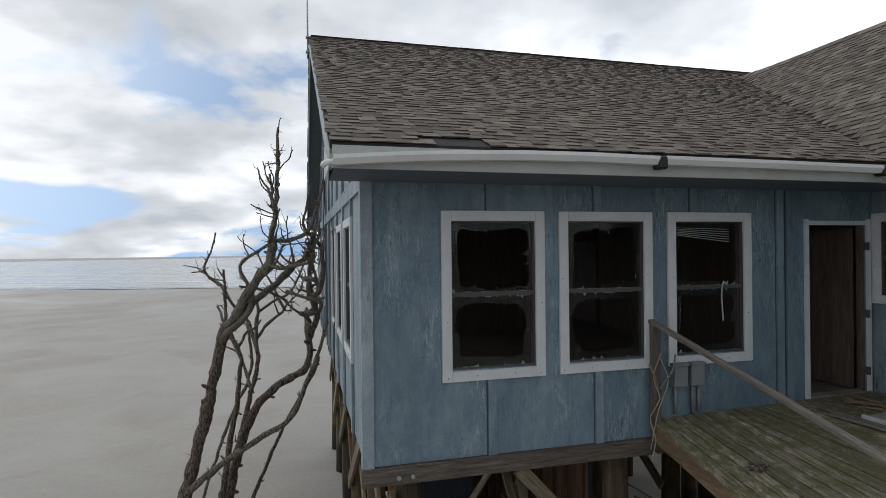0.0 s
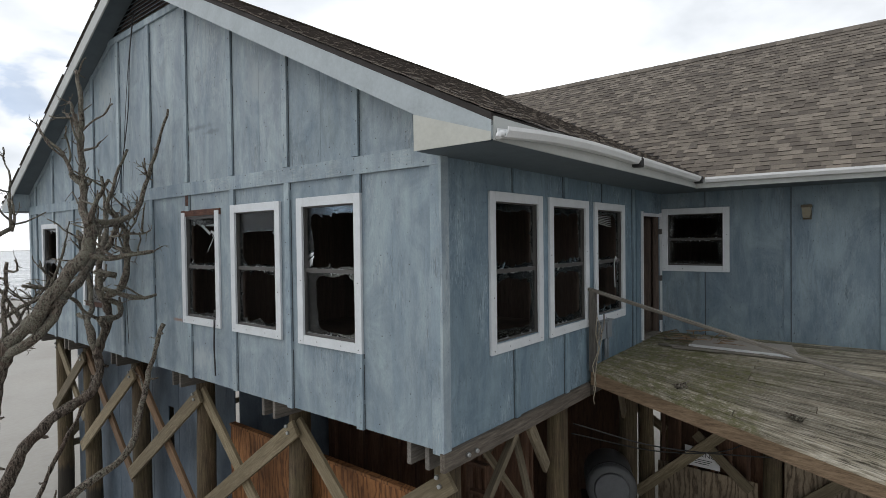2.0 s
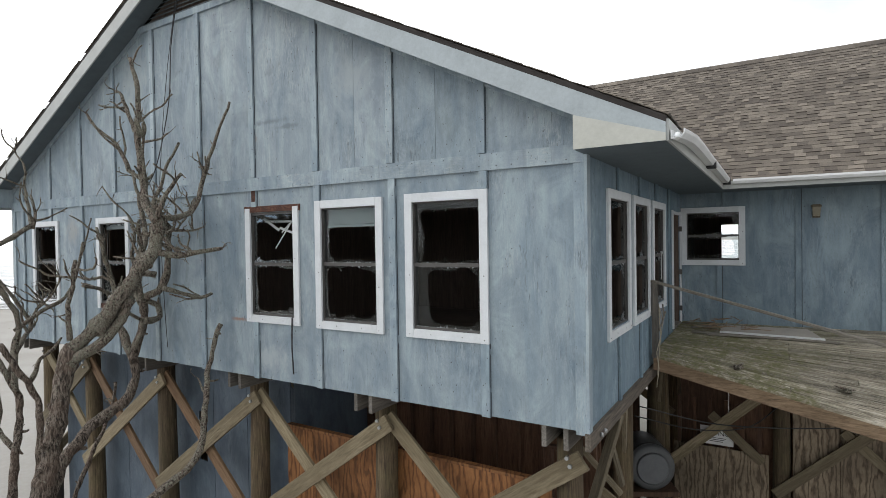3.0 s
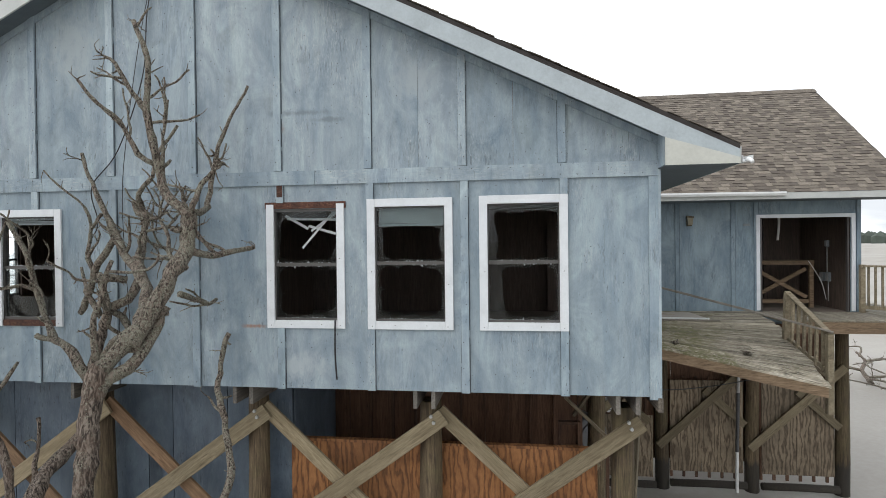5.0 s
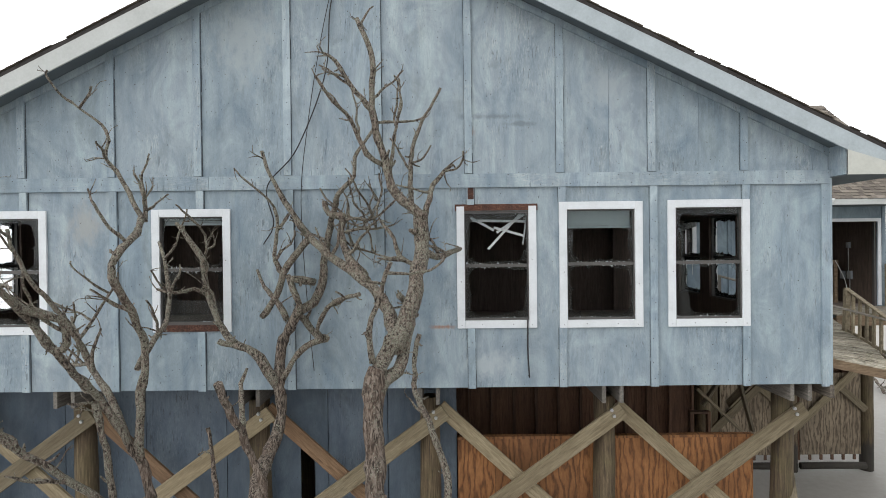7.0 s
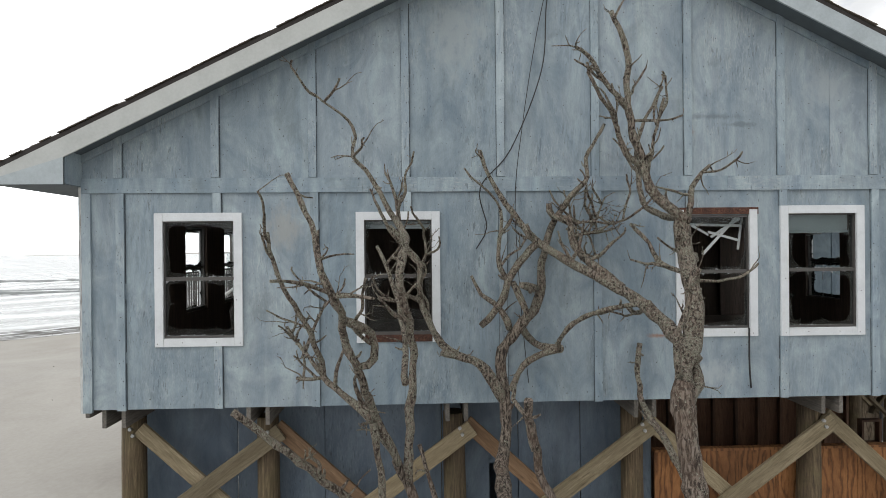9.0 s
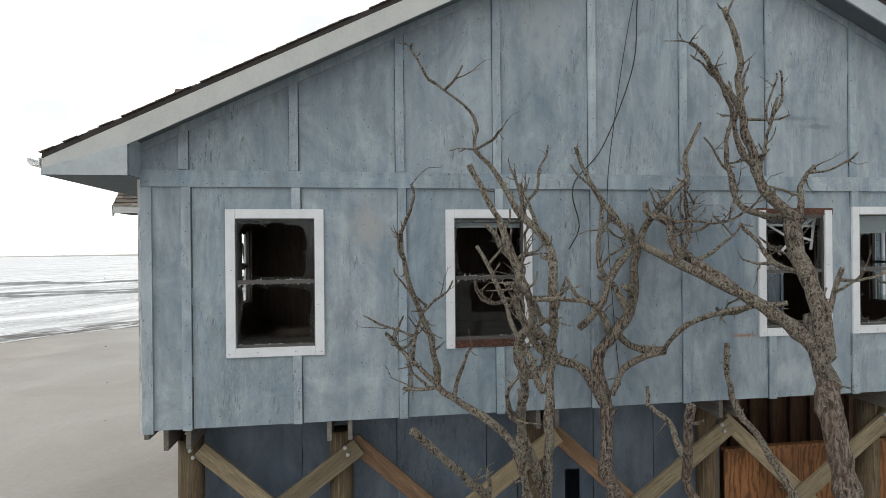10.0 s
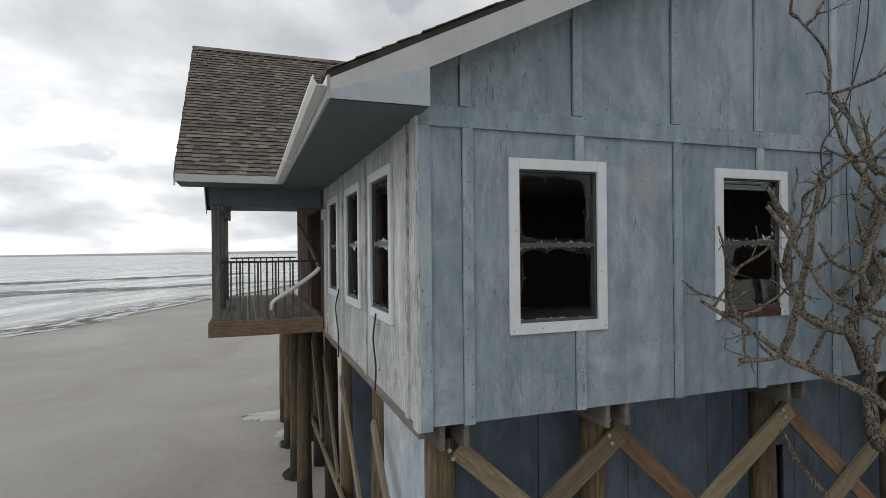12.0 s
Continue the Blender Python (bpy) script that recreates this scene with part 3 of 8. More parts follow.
def make_sand():
    m, nt, b = nodes_of("wet_beach_sand")
    vec, _, obj = coords(nt, spread=0.0)
    huge, big = tex(nt, vec, 0.03, 5, 0.55, 0.6), tex(nt, vec, 0.22, 6, 0.6, 0.8)
    fine = tex(nt, vec, 6.0, 6, 0.7)
    col = ramp(nt, big, [(0.28, (0.265, 0.245, 0.215)), (0.5, (0.33, 0.31, 0.275)), (0.72, (0.385, 0.365, 0.33))])
    col = mixc(nt, ramp(nt, huge, [(0.4, (0, 0, 0)), (0.62, (0.6,) * 3)]), col, (0.235, 0.222, 0.20))
    col = mixc(nt, 0.18, col, ramp(nt, fine, [(0.3, (0.22, 0.2, 0.17)), (0.7, (0.45, 0.43, 0.39))]))
    nt.links.new(col, b.inputs["Base Color"])
    wet = ramp(nt, huge, [(0.38, (0.85,) * 3), (0.62, (0.42,) * 3)])
    nt.links.new(wet, b.inputs["Roughness"])
    bump(nt, b, fine, 0.12, 0.02)
    return m


def make_water():
    m, nt, b = nodes_of("shallow_sea")
    uv = nt.nodes.new("ShaderNodeUVMap"); uv.uv_map = "shore"

    def stretched(a, c):
        mp = nt.nodes.new("ShaderNodeMapping"); mp.inputs["Scale"].default_value = (a, c, 1)
        nt.links.new(uv.outputs[0], mp.inputs[0])
        return mp.outputs[0]

    swell = tex(nt, stretched(0.012, 0.10), 1.0, 5, 0.6, 0.4)
    chop = tex(nt, stretched(0.30, 1.3), 1.0, 7, 0.72)
    w = nt.nodes.new("ShaderNodeTexWave")
    w.wave_type, w.bands_direction = "BANDS", "Y"
    for key, v in (("Scale", 1.0), ("Distortion", 5.0), ("Detail", 5.0), ("Detail Scale", 1.4), ("Detail Roughness", 0.62)):
        w.inputs[key].default_value = v
    nt.links.new(stretched(0.006, 0.030), w.inputs["Vector"])
    lines = w.outputs["Fac"]
    # dark band colour stands for the thin shadows of the waves
    col = ramp(nt, lines, [(0.03, (0.05, 0.055, 0.052)), (0.20, (0.20, 0.21, 0.205)), (0.6, (0.31, 0.32, 0.315))])
    # white crests behind each trough's painted shadow, and lace between them
    crest = maths(nt, "MULTIPLY", ramp(nt, lines, [(0.62, (0, 0, 0)), (0.80, (1, 1, 1))]), ramp(nt, swell, [(0.38, (0, 0, 0)), (0.50, (1, 1, 1))]))
    lace = maths(nt, "MULTIPLY", ramp(nt, chop, [(0.46, (0, 0, 0)), (0.56, (0.9,) * 3)]), ramp(nt, swell, [(0.45, (0, 0, 0)), (0.55, (1, 1, 1))]))
    apart = nt.nodes.new("ShaderNodeSeparateXYZ")
    nt.links.new(uv.outputs[0], apart.inputs[0])
    # calm water over the flats in the west
    calm = ramp(nt, maths(nt, "MULTIPLY", apart.outputs["X"], 0.001), [(0.70, (1, 1, 1)), (0.78, (0.3,) * 3)])
    foam = maths(nt, "MULTIPLY", maths(nt, "MAXIMUM", crest, lace), calm)
    col = mixc(nt, foam, col, (0.78, 0.80, 0.80))
    sep = nt.nodes.new("ShaderNodeSeparateXYZ")
    nt.links.new(uv.outputs[0], sep.inputs[0])
    wrack = maths(nt, "MULTIPLY", ramp(nt, maths(nt, "MULTIPLY", sep.outputs["Y"], 0.085), [(0.22, (1, 1, 1)), (0.55, (0, 0, 0))]), ramp(nt, chop, [(0.40, (0, 0, 0)), (0.52, (1, 1, 1))]))
    col = mixc(nt, wrack, col, (0.075, 0.068, 0.058))
    nt.links.new(col, b.inputs["Base Color"])
    nt.links.new(ramp(nt, foam, [(0.0, (0.15,) * 3), (0.6, (0.7,) * 3)]), b.inputs["Roughness"])
    bump(nt, b, maths(nt, "ADD", swell, maths(nt, "MULTIPLY", chop, 0.4)), 0.22, 0.3)
    return m


SAND, WATER = make_sand(), make_water()
# darker than the sea: the breakers' shadow put into their colour
WAVE = plain("shaded_wave_face", (0.24, 0.255, 0.25), 0.45, vary=0.5, scale=1.2, bumpy=0.4)

# ---- ground and sea ----
def build_ground():
    me = bpy.data.meshes.new("ground")
    rings, n, verts, faces = [0, 4, 8, 13, 20, 30, 45, 70, 110, 180, 320, 650, 1400, 3600], 72, [], []
    for r in rings[1:]:
        for k in range(n):
            a = 2 * math.pi * k / n
            x, y = 5 + r * math.cos(a), 6 + r * math.sin(a)
            verts.append((x, y, 0.10 * noise.noise((x * 0.09, y * 0.09, 2.0)) * (r < 60) - (0.05 if r > 60 else 0)))
    verts.append((5, 6, 0))
    last = len(verts) - 1
    for k in range(n):
        faces.append((last, k, (k + 1) % n))
    for i in range(len(rings) - 2):
        for k in range(n):
            a, b = i * n + k, i * n + (k + 1) % n
            faces.append((a, a + n, b + n, b))
    me.from_pydata(verts, [], faces)
    me.materials.append(SAND)
    for p in me.polygons:
        p.use_smooth = True
    tagged(new("ground", me), "wide flat wet grey-beige beach sand under the house", "ground", kind="structure")


SHORE = [(600, -330), (230, -90), (120, -12), (66, 18), (46, 26), (38.5, 32), (33, 38), (24, 56), (12, 82), (-4, 101), (-40, 112), (-110, 140), (-300, 230), (-800, 430)]


def seaward(line, i, d):
    """A point d metres out to sea from the shoreline; far rows all move the same way, so that the sheet never folds."""
    t = (line[min(i + 1, len(line) - 1)] - line[max(i - 1, 0)]).normalized()
    k = min(1.0, max(d, 0.0) / 40)
    return line[i] + (Vector((t.y, -t.x, 0)) * (1 - k) + Vector((0.62, 0.78, 0)) * k).normalized() * d


def breaker(pts, high, seed):
    """A low wave rolling in along a line: a steep dark face and a long back that dies away at both ends."""
    line = smooth_line([(x, y, 0) for x, y in pts], 1.0)
    bm, last, n = bmesh.new(), None, len(line)
    for i, p in enumerate(line):
        t = (line[min(i + 1, n - 1)] - line[max(i - 1, 0)]).normalized()
        back = Vector((t.y, -t.x, 0)) * (1 if t.y > 0 else -1)
        fade = min(1.0, i / 15, (n - 1 - i) / 15)
        h = high * fade * max(0.0, 0.8 + 0.7 * noise.noise((i * 0.06, seed, 0)) + 0.6 * noise.noise((i * 0.3, seed, 4)))
        d = 2.2 * noise.noise((i * 0.03, seed, 9)) + 0.5 * noise.noise((i * 0.2, seed, 2))
        row = [bm.verts.new(p + back * (d + u) + Vector((0, 0, 0.18 + h * w))) for u, w in ((0.0, 0.0), (0.25, 0.75), (0.5, 1.0), (1.6, 0.6), (4.0, 0.0))]
        if last:
            for m in range(4):
                bm.faces.new((last[m], row[m], row[m + 1], last[m + 1]))
        last = row
    solid("breaker", bm, WAVE, label="low grey wave rolling in along the shore", category="wave", group="waves along the shore", kind="structure", frame_of=Matrix())


def build_sea():
    line = smooth_line([(x, y, 0) for x, y in SHORE], 6.0)
    away = [0, 1, 3, 6, 10, 15, 22, 30, 40, 55, 75, 110, 170, 300, 600, 1300, 3000]
    verts, faces, uvs, s = [], [], [], 0.0
    for i, p in enumerate(line):
        s += (p - line[i - 1]).length if i else 0
        jag = 1.2 * noise.noise((s * 0.11, 0, 0)) + 0.5 * noise.noise((s * 0.5, 3, 0))
        for d in away:
            q = seaward(line, i, d + jag)
            verts.append((q.x, q.y, 0.035 + 0.045 * min(d, 4)))
            uvs.append((s, d + jag))
    n = len(away)
    for i in range(len(line) - 1):
        for j in range(n - 1):
            a = i * n + j
            faces.append((a, a + n, a + n + 1, a + 1))
    me = bpy.data.meshes.new("water")
    me.from_pydata(verts, [], faces)
    layer = me.uv_layers.new(name="shore")
    for p in me.polygons:
        p.use_smooth = True
        for li in p.loop_indices:
            layer.data[li].uv = uvs[me.loops[li].vertex_index]
    me.materials.append(WATER)
    tagged(new("water", me), "grey shallow sea with low white breakers", "sea", kind="structure")


build_ground()
build_sea()
for pts, high in (([(66, 125), (76, 70), (80, 52), (86, 32), (97, 2)], 0.36), ([(80, 96), (83, 68), (88, 48), (96, 24)], 0.26), ([(101, 150), (112, 96), (113, 78), (112, 64), (118, 50), (122, 40), (136, 4)], 0.50)):
    breaker(pts, high, high * 10)

# ---- the shell of the house: sizes ----
Z0, FLOOR, EAVE, CEILING = 4.04, 4.30, 6.85, 6.80       # siding foot, floor, soffit, ceiling
WIDE, DEEP, APEX = 12.60, 6.44, 6.30                    # gable wall, west part's depth, ridge line
SLOPE, OVER, RAKE = 0.493, 0.82, 0.335                   # main roof
WX0, WX1, WS, WN, WRIDGE = 6.44, 12.50, -5.93, 12.60, 9.47   # cross wing
WEAVE, WROOF_S, WROOF_N = 5.52, -6.48, 15.20


def main_top(y):
    """Top of the main roof's sheathing."""
    return 7.06 + SLOPE * (min(y, 2 * APEX - y) + OVER)


def ridge_z(y):
    """The cross wing's ridge line: low in the south, higher in the north."""
    k = min(1.0, max(0.0, (y - 4.0) / 7.0))
    return 10.09 + 0.37 * k * k * (3 - 2 * k)


def wing_top(x, y):
    x = min(x, 2 * WRIDGE - x)
    return 6.98 + (ridge_z(y) - 6.98) * (x - WEAVE) / (WRIDGE - WEAVE)


WEST_WINDOWS = [(1.08, 2.19), (2.53, 3.66), (3.97, 5.05), (8.12, 9.19), (10.62, 11.71)]
SOUTH_WINDOWS = [(0.78, 1.91), (2.08, 3.22), (3.42, 4.56)]
NORTH_WINDOWS = [(0.90, 2.03), (2.62, 3.75), (4.50, 5.63)]
WEST_HEIGHTS = [(4.843, 6.562), (4.845, 6.552), (4.850, 6.525), (4.840, 6.508), (4.824, 6.508)]
WZ0, WZ1 = 4.85, 6.56
CASE = 0.105                                            # casing width


def hole(a, b, z0=WZ0, z1=WZ1, c=CASE - 0.02):
    return (a + c, b - c, z0 + c, z1 - c)


def wall(name, axis, at, face, u0, u1, holes, cuts, label, top=None, z0=Z0, z1=EAVE, inner=INSIDE, skin=SIDING, band=None):
    """A framed wall in the plane axis=at that looks along face (-1 or 1). Sheets of siding between the cuts, a lining inside."""
    root = thing(name, label=label, category="wall", kind="structure")

    def slab(bm, a, b, lo, hi, d0, d1):
        p, q = sorted((at - face * d0, at - face * d1))
        bx(bm, p, q, a, b, lo, hi) if axis == "x" else bx(bm, a, b, p, q, lo, hi)

    bm = bmesh.new()
    for a, b, lo, hi in cells(u0 + 0.02, u1 - 0.02, z0 + 0.02, z1, holes):
        slab(bm, a, b, lo, hi, 0.02, 0.12)
    part("lining", bm, inner, root, "dark wall lining")
    edges = [u0] + [c for c in cuts if u0 < c < u1] + [u1]
    for a, b in zip(edges, edges[1:]):
        bm = bmesh.new()
        for c in cells(a + 0.002, b - 0.002, z0, z1, holes):
            slab(bm, *c, 0.0, 0.018)
        part("panel", bm, skin, root)
    return root, slab


def nail_heads(root, points, axis, face):
    """Small dark nail heads, a few millimetres proud."""
    bm = bmesh.new()
    for p in points:
        r = 0.005
        if axis == "x":
            x = p[0] + face * 0.003
            bx(bm, min(p[0], x), max(p[0], x), p[1] - r, p[1] + r, p[2] - r, p[2] + r)
        else:
            y = p[1] + face * 0.003
            bx(bm, p[0] - r, p[0] + r, min(p[1], y), max(p[1], y), p[2] - r, p[2] + r)
    ob = part("nail_heads", bm, NAIL, root, "dark nail heads")
    return tagged(ob, kind="stuff")


NAIL = plain("rusted_nail", (0.045, 0.038, 0.034), 0.8, vary=0.3, scale=30)
BATTENS = [1.15, 2.40, 3.64, 4.88, 6.10, 7.33, 8.55, 9.73, 10.95, 12.15]


# dark colour of the strips that stand for shadow beside the battens
SHADE_LINE = plain("batten_shadow_line", (0.055, 0.066, 0.074), 0.8, vary=0.3, scale=12)


def caulk(root, y, lo, hi, k):
    """Dark strips for the shadow lines along both batten edges, broken here and there."""
    rng = random.Random(900 + k)
    for side in (-1, 1):
        bm = bmesh.new()
        z = lo
        while z < hi - 0.02:
            q = min(hi, z + rng.uniform(0.25, 0.9))
            w = rng.uniform(0.004, 0.011) if side < 0 else rng.uniform(0.002, 0.007)
            p = y + side * 0.0505
            bx(bm, -0.006, -0.0005, min(p, p + side * w), max(p, p + side * w), z, q)
            z = q + (rng.uniform(0.0, 0.25) if rng.random() < 0.4 else 0.0)
        part("caulk", bm, SHADE_LINE, root, "dark strip for the batten's shadow line")


def build_west_wall():
    holes = [hole(*w, *z) for w, z in zip(WEST_WINDOWS, WEST_HEIGHTS)]
    root, slab = wall("wall_west", "x", 0.0, -1, 0.0, WIDE, holes, BATTENS, "weathered blue-grey plywood gable wall with battens and five broken windows", z1=6.86)
    vent = 9.70

    def soff(y):
        return main_top(y) - 0.225

    edges = sorted([0.0, 1.75, 2.97] + BATTENS + [WIDE])
    for a, b in zip(edges, edges[1:]):
        ys = [a + 0.002] + [v for v in (APEX - (soff(APEX) - vent) / SLOPE, APEX, APEX + (soff(APEX) - vent) / SLOPE) if a < v < b] + [b - 0.002]
        poly = [(a + 0.002, 6.862), (b - 0.002, 6.862)] + [(y, min(soff(y), vent)) for y in reversed(ys)]
        bm = bmesh.new()
        prism(bm, poly, "x", 0.0, 0.018)
        part("panel", bm, SIDING, root)
    bm = bmesh.new()
    prism(bm, [(0.02, 6.862), (WIDE - 0.02, 6.862), (WIDE - 0.02, soff(WIDE - 0.02)), (APEX, soff(APEX)), (0.02, soff(0.02))], "x", 0.045, 0.12)
    part("lining", bm, INSIDE, root)
    # battens, broken by the windows
    for i, y in enumerate(BATTENS):
        bm = bmesh.new()
        prism(bm, [(y - 0.05, 6.952), (y + 0.05, 6.952), (y + 0.05, min(soff(y + 0.05), vent - 0.1)), (y - 0.05, min(soff(y - 0.05), vent - 0.1))], "x", -0.032, -0.001)
        part("batten", bm, SIDING_TRIM, root)
        caulk(root, y, 6.952, min(soff(y + 0.06), vent - 0.1), i)
        y -= 0.02
        for _, _, lo, hi in cells(y - 0.05, y + 0.05, Z0 - 0.01 + 0.004 * (i % 3), 6.758, [(y - 1, y + 1, *z) for (a, b), z in zip(WEST_WINDOWS, WEST_HEIGHTS) if a < y + 0.05 and y - 0.05 < b]):
            bm = bmesh.new()
            bx(bm, -0.032, -0.001, y - 0.05, y + 0.05, lo, hi)
            part("batten", bm, SIDING_TRIM, root)
            caulk(root, y, lo, hi, i + 3)
    for y in (0.055, WIDE - 0.055):
        bm = bmesh.new()
        bx(bm, -0.03, -0.001, y - 0.055, y + 0.055, Z0 - 0.03, 6.758)
        part("corner_board", bm, SIDING_TRIM, root)
    # the long band at the foot of the gable, in three lengths
    for a, b in ((0.0, 4.36), (4.364, 8.4), (8.404, WIDE)):
        bm = bmesh.new()
        bx(bm, -0.032, -0.001, a, b, 6.76, 6.945)
        part("band_board", bm, SIDING_BAND, root)
    # frieze boards under the rake
    for s in (-1, 1):
        bm = bmesh.new()
        e, k = APEX + s * 6.3, APEX + s * 1.25
        prism(bm, [(e, soff(e) - 0.10), (k, soff(k) - 0.10), (k, soff(k)), (e, soff(e))], "x", -0.022, -0.001)
        part("frieze_board", bm, SIDING_TRIM, root)
    rng = random.Random(40)
    pts = []
    for y in BATTENS:
        top = min(soff(y), vent) - 0.15
        for z in np.arange(7.05, top, 0.29):
            pts.append((-0.032, y + rng.uniform(-0.03, 0.03), z + rng.uniform(-0.04, 0.04)))
        for z in np.arange(4.12, 6.72, 0.27):
            if not any(a < y + 0.03 and y - 0.07 < b and WZ0 < z < WZ1 for a, b in WEST_WINDOWS):
                pts.append((-0.032, y - 0.02 + rng.uniform(-0.03, 0.03), z + rng.uniform(-0.04, 0.04)))
    for y in np.arange(0.15, WIDE, 0.21):
        pts.append((-0.032, y + rng.uniform(-0.05, 0.05), 6.79 + rng.uniform(0, 0.02) + 0.12 * rng.randrange(2)))
    for a, b in zip([0.0] + BATTENS, BATTENS + [WIDE]):
        for z in np.arange(4.2, 9.6, 0.41):
            for y in (a + 0.42, a + 0.83):
                if rng.random() < 0.6 and z < soff(y) - 0.2 and not 6.7 < z < 7.0 and not any(p - 0.02 < y < q + 0.02 and WZ0 - 0.02 < z < WZ1 + 0.02 for p, q in WEST_WINDOWS):
                    pts.append((0.0, y + rng.uniform(-0.03, 0.03), z + rng.uniform(-0.1, 0.1)))
    nail_heads(root, pts, "x", -1)
    # rotten stub where a board has gone over the third window
    bm = bmesh.new()
    bx(bm, -0.036, -0.001, 4.815, 4.895, 6.60, 6.757)
    part("bare_stub", bm, ROT, root, "rotten reddish stub of a batten")
    return root, vent, soff


WALL_WEST, VENT, SOFF = build_west_wall()


def build_vent():
    root = thing("gable_vent", (0, APEX, VENT), "grey-blue louvred wooden vent under the gable peak", "vent")
    half = (SOFF(APEX) - VENT) / SLOPE
    bm = bmesh.new()
    prism(bm, [(-half, 0), (half, 0), (0, half * SLOPE)], "x", 0.06, 0.075)
    part("backing", bm, FELT, root)
    bm = bmesh.new()
    bx(bm, -0.035, 0.02, -half - 0.1, half + 0.1, -0.10, 0.0)
    part("sill_board", bm, SIDING_TRIM, root)
    z = 0.02
    while z < half * SLOPE - 0.06:
        w = half - (z + 0.03) / SLOPE
        bm = bmesh.new()
        hexa(bm, [(-0.015, -w, z), (-0.015, w, z), (0.05, w, z + 0.045), (0.05, -w, z + 0.045), (-0.015, -w, z + 0.012), (-0.015, w, z + 0.012), (0.05, w, z + 0.057), (0.05, -w, z + 0.057)])
        part("slat", bm, SOFFIT, root)
        z += 0.062


build_vent()


def build_south_wall():
    holes = [hole(*w) for w in SOUTH_WINDOWS] + [(5.40, 6.33, FLOOR, 6.42)]
    cuts = [1.31, 2.54, 3.77, 5.00]
    root, slab = wall("wall_south", "y", 0.0, -1, 0.02, DEEP, holes, cuts, "weathered blue plywood wall under the eave with three broken windows", skin=EAVE_SHADED)
    spans = [(a, b, WZ0, WZ1) for a, b in SOUTH_WINDOWS]
    for x in cuts[:3] + [4.98, 5.12]:
        for _, _, lo, hi in cells(x - 0.04, x + 0.04, Z0, EAVE - 0.013, [(x - 1, x + 1, s[2] - 0.03, s[3]) for s in spans if s[0] < x + 0.045 and x - 0.045 < s[1]]):
            bm = bmesh.new()
            bx(bm, x - 0.045, x + 0.045, -0.030, -0.001, lo, hi)
            part("batten", bm, EAVE_SHADED_TRIM, root)
            # thin dark strips as the shadow lines at this batten's two edges
            for p, q in ((x - 0.056, x - 0.0455), (x + 0.0455, x + 0.052)):
                bm = bmesh.new()
                bx(bm, p, q, -0.006, -0.0005, lo, hi)
                part("caulk", bm, SHADE_LINE, root, "dark strip for the batten's shadow line")
    bm = bmesh.new()
    bx(bm, -0.03, 0.085, -0.03, -0.001, Z0 - 0.03, EAVE - 0.013)
    part("corner_board", bm, SIDING_TRIM, root)
    return root


def build_north_wall():
    holes = [hole(*w) for w in NORTH_WINDOWS]
    cuts = [1.2, 2.4, 3.6, 4.8]
    root, slab = wall("wall_north", "y", WIDE, 1, 0.02, DEEP, holes, cuts, "flaking blue-grey plywood wall with three broken windows", skin=NORTH_SKIN)
    for x in (0.36, 2.30, 4.10, 5.95):
        bm = bmesh.new()
        bx(bm, x - 0.045, x + 0.045, WIDE + 0.001, WIDE + 0.026, Z0, EAVE - 0.013)
        part("batten", bm, NORTH_SKIN, root)
    bm = bmesh.new()
    bx(bm, -0.03, 0.14, WIDE + 0.001, WIDE + 0.03, Z0 - 0.03, EAVE - 0.013)
    part("corner_board", bm, NORTH_SKIN, root)


NORTH_SKIN = siding("flaking_north_siding", (0.47, 0.485, 0.485), (0.13, 0.112, 0.095), 2.2, (4.0, 4.0, 0.22))
build_south_wall()
build_north_wall()


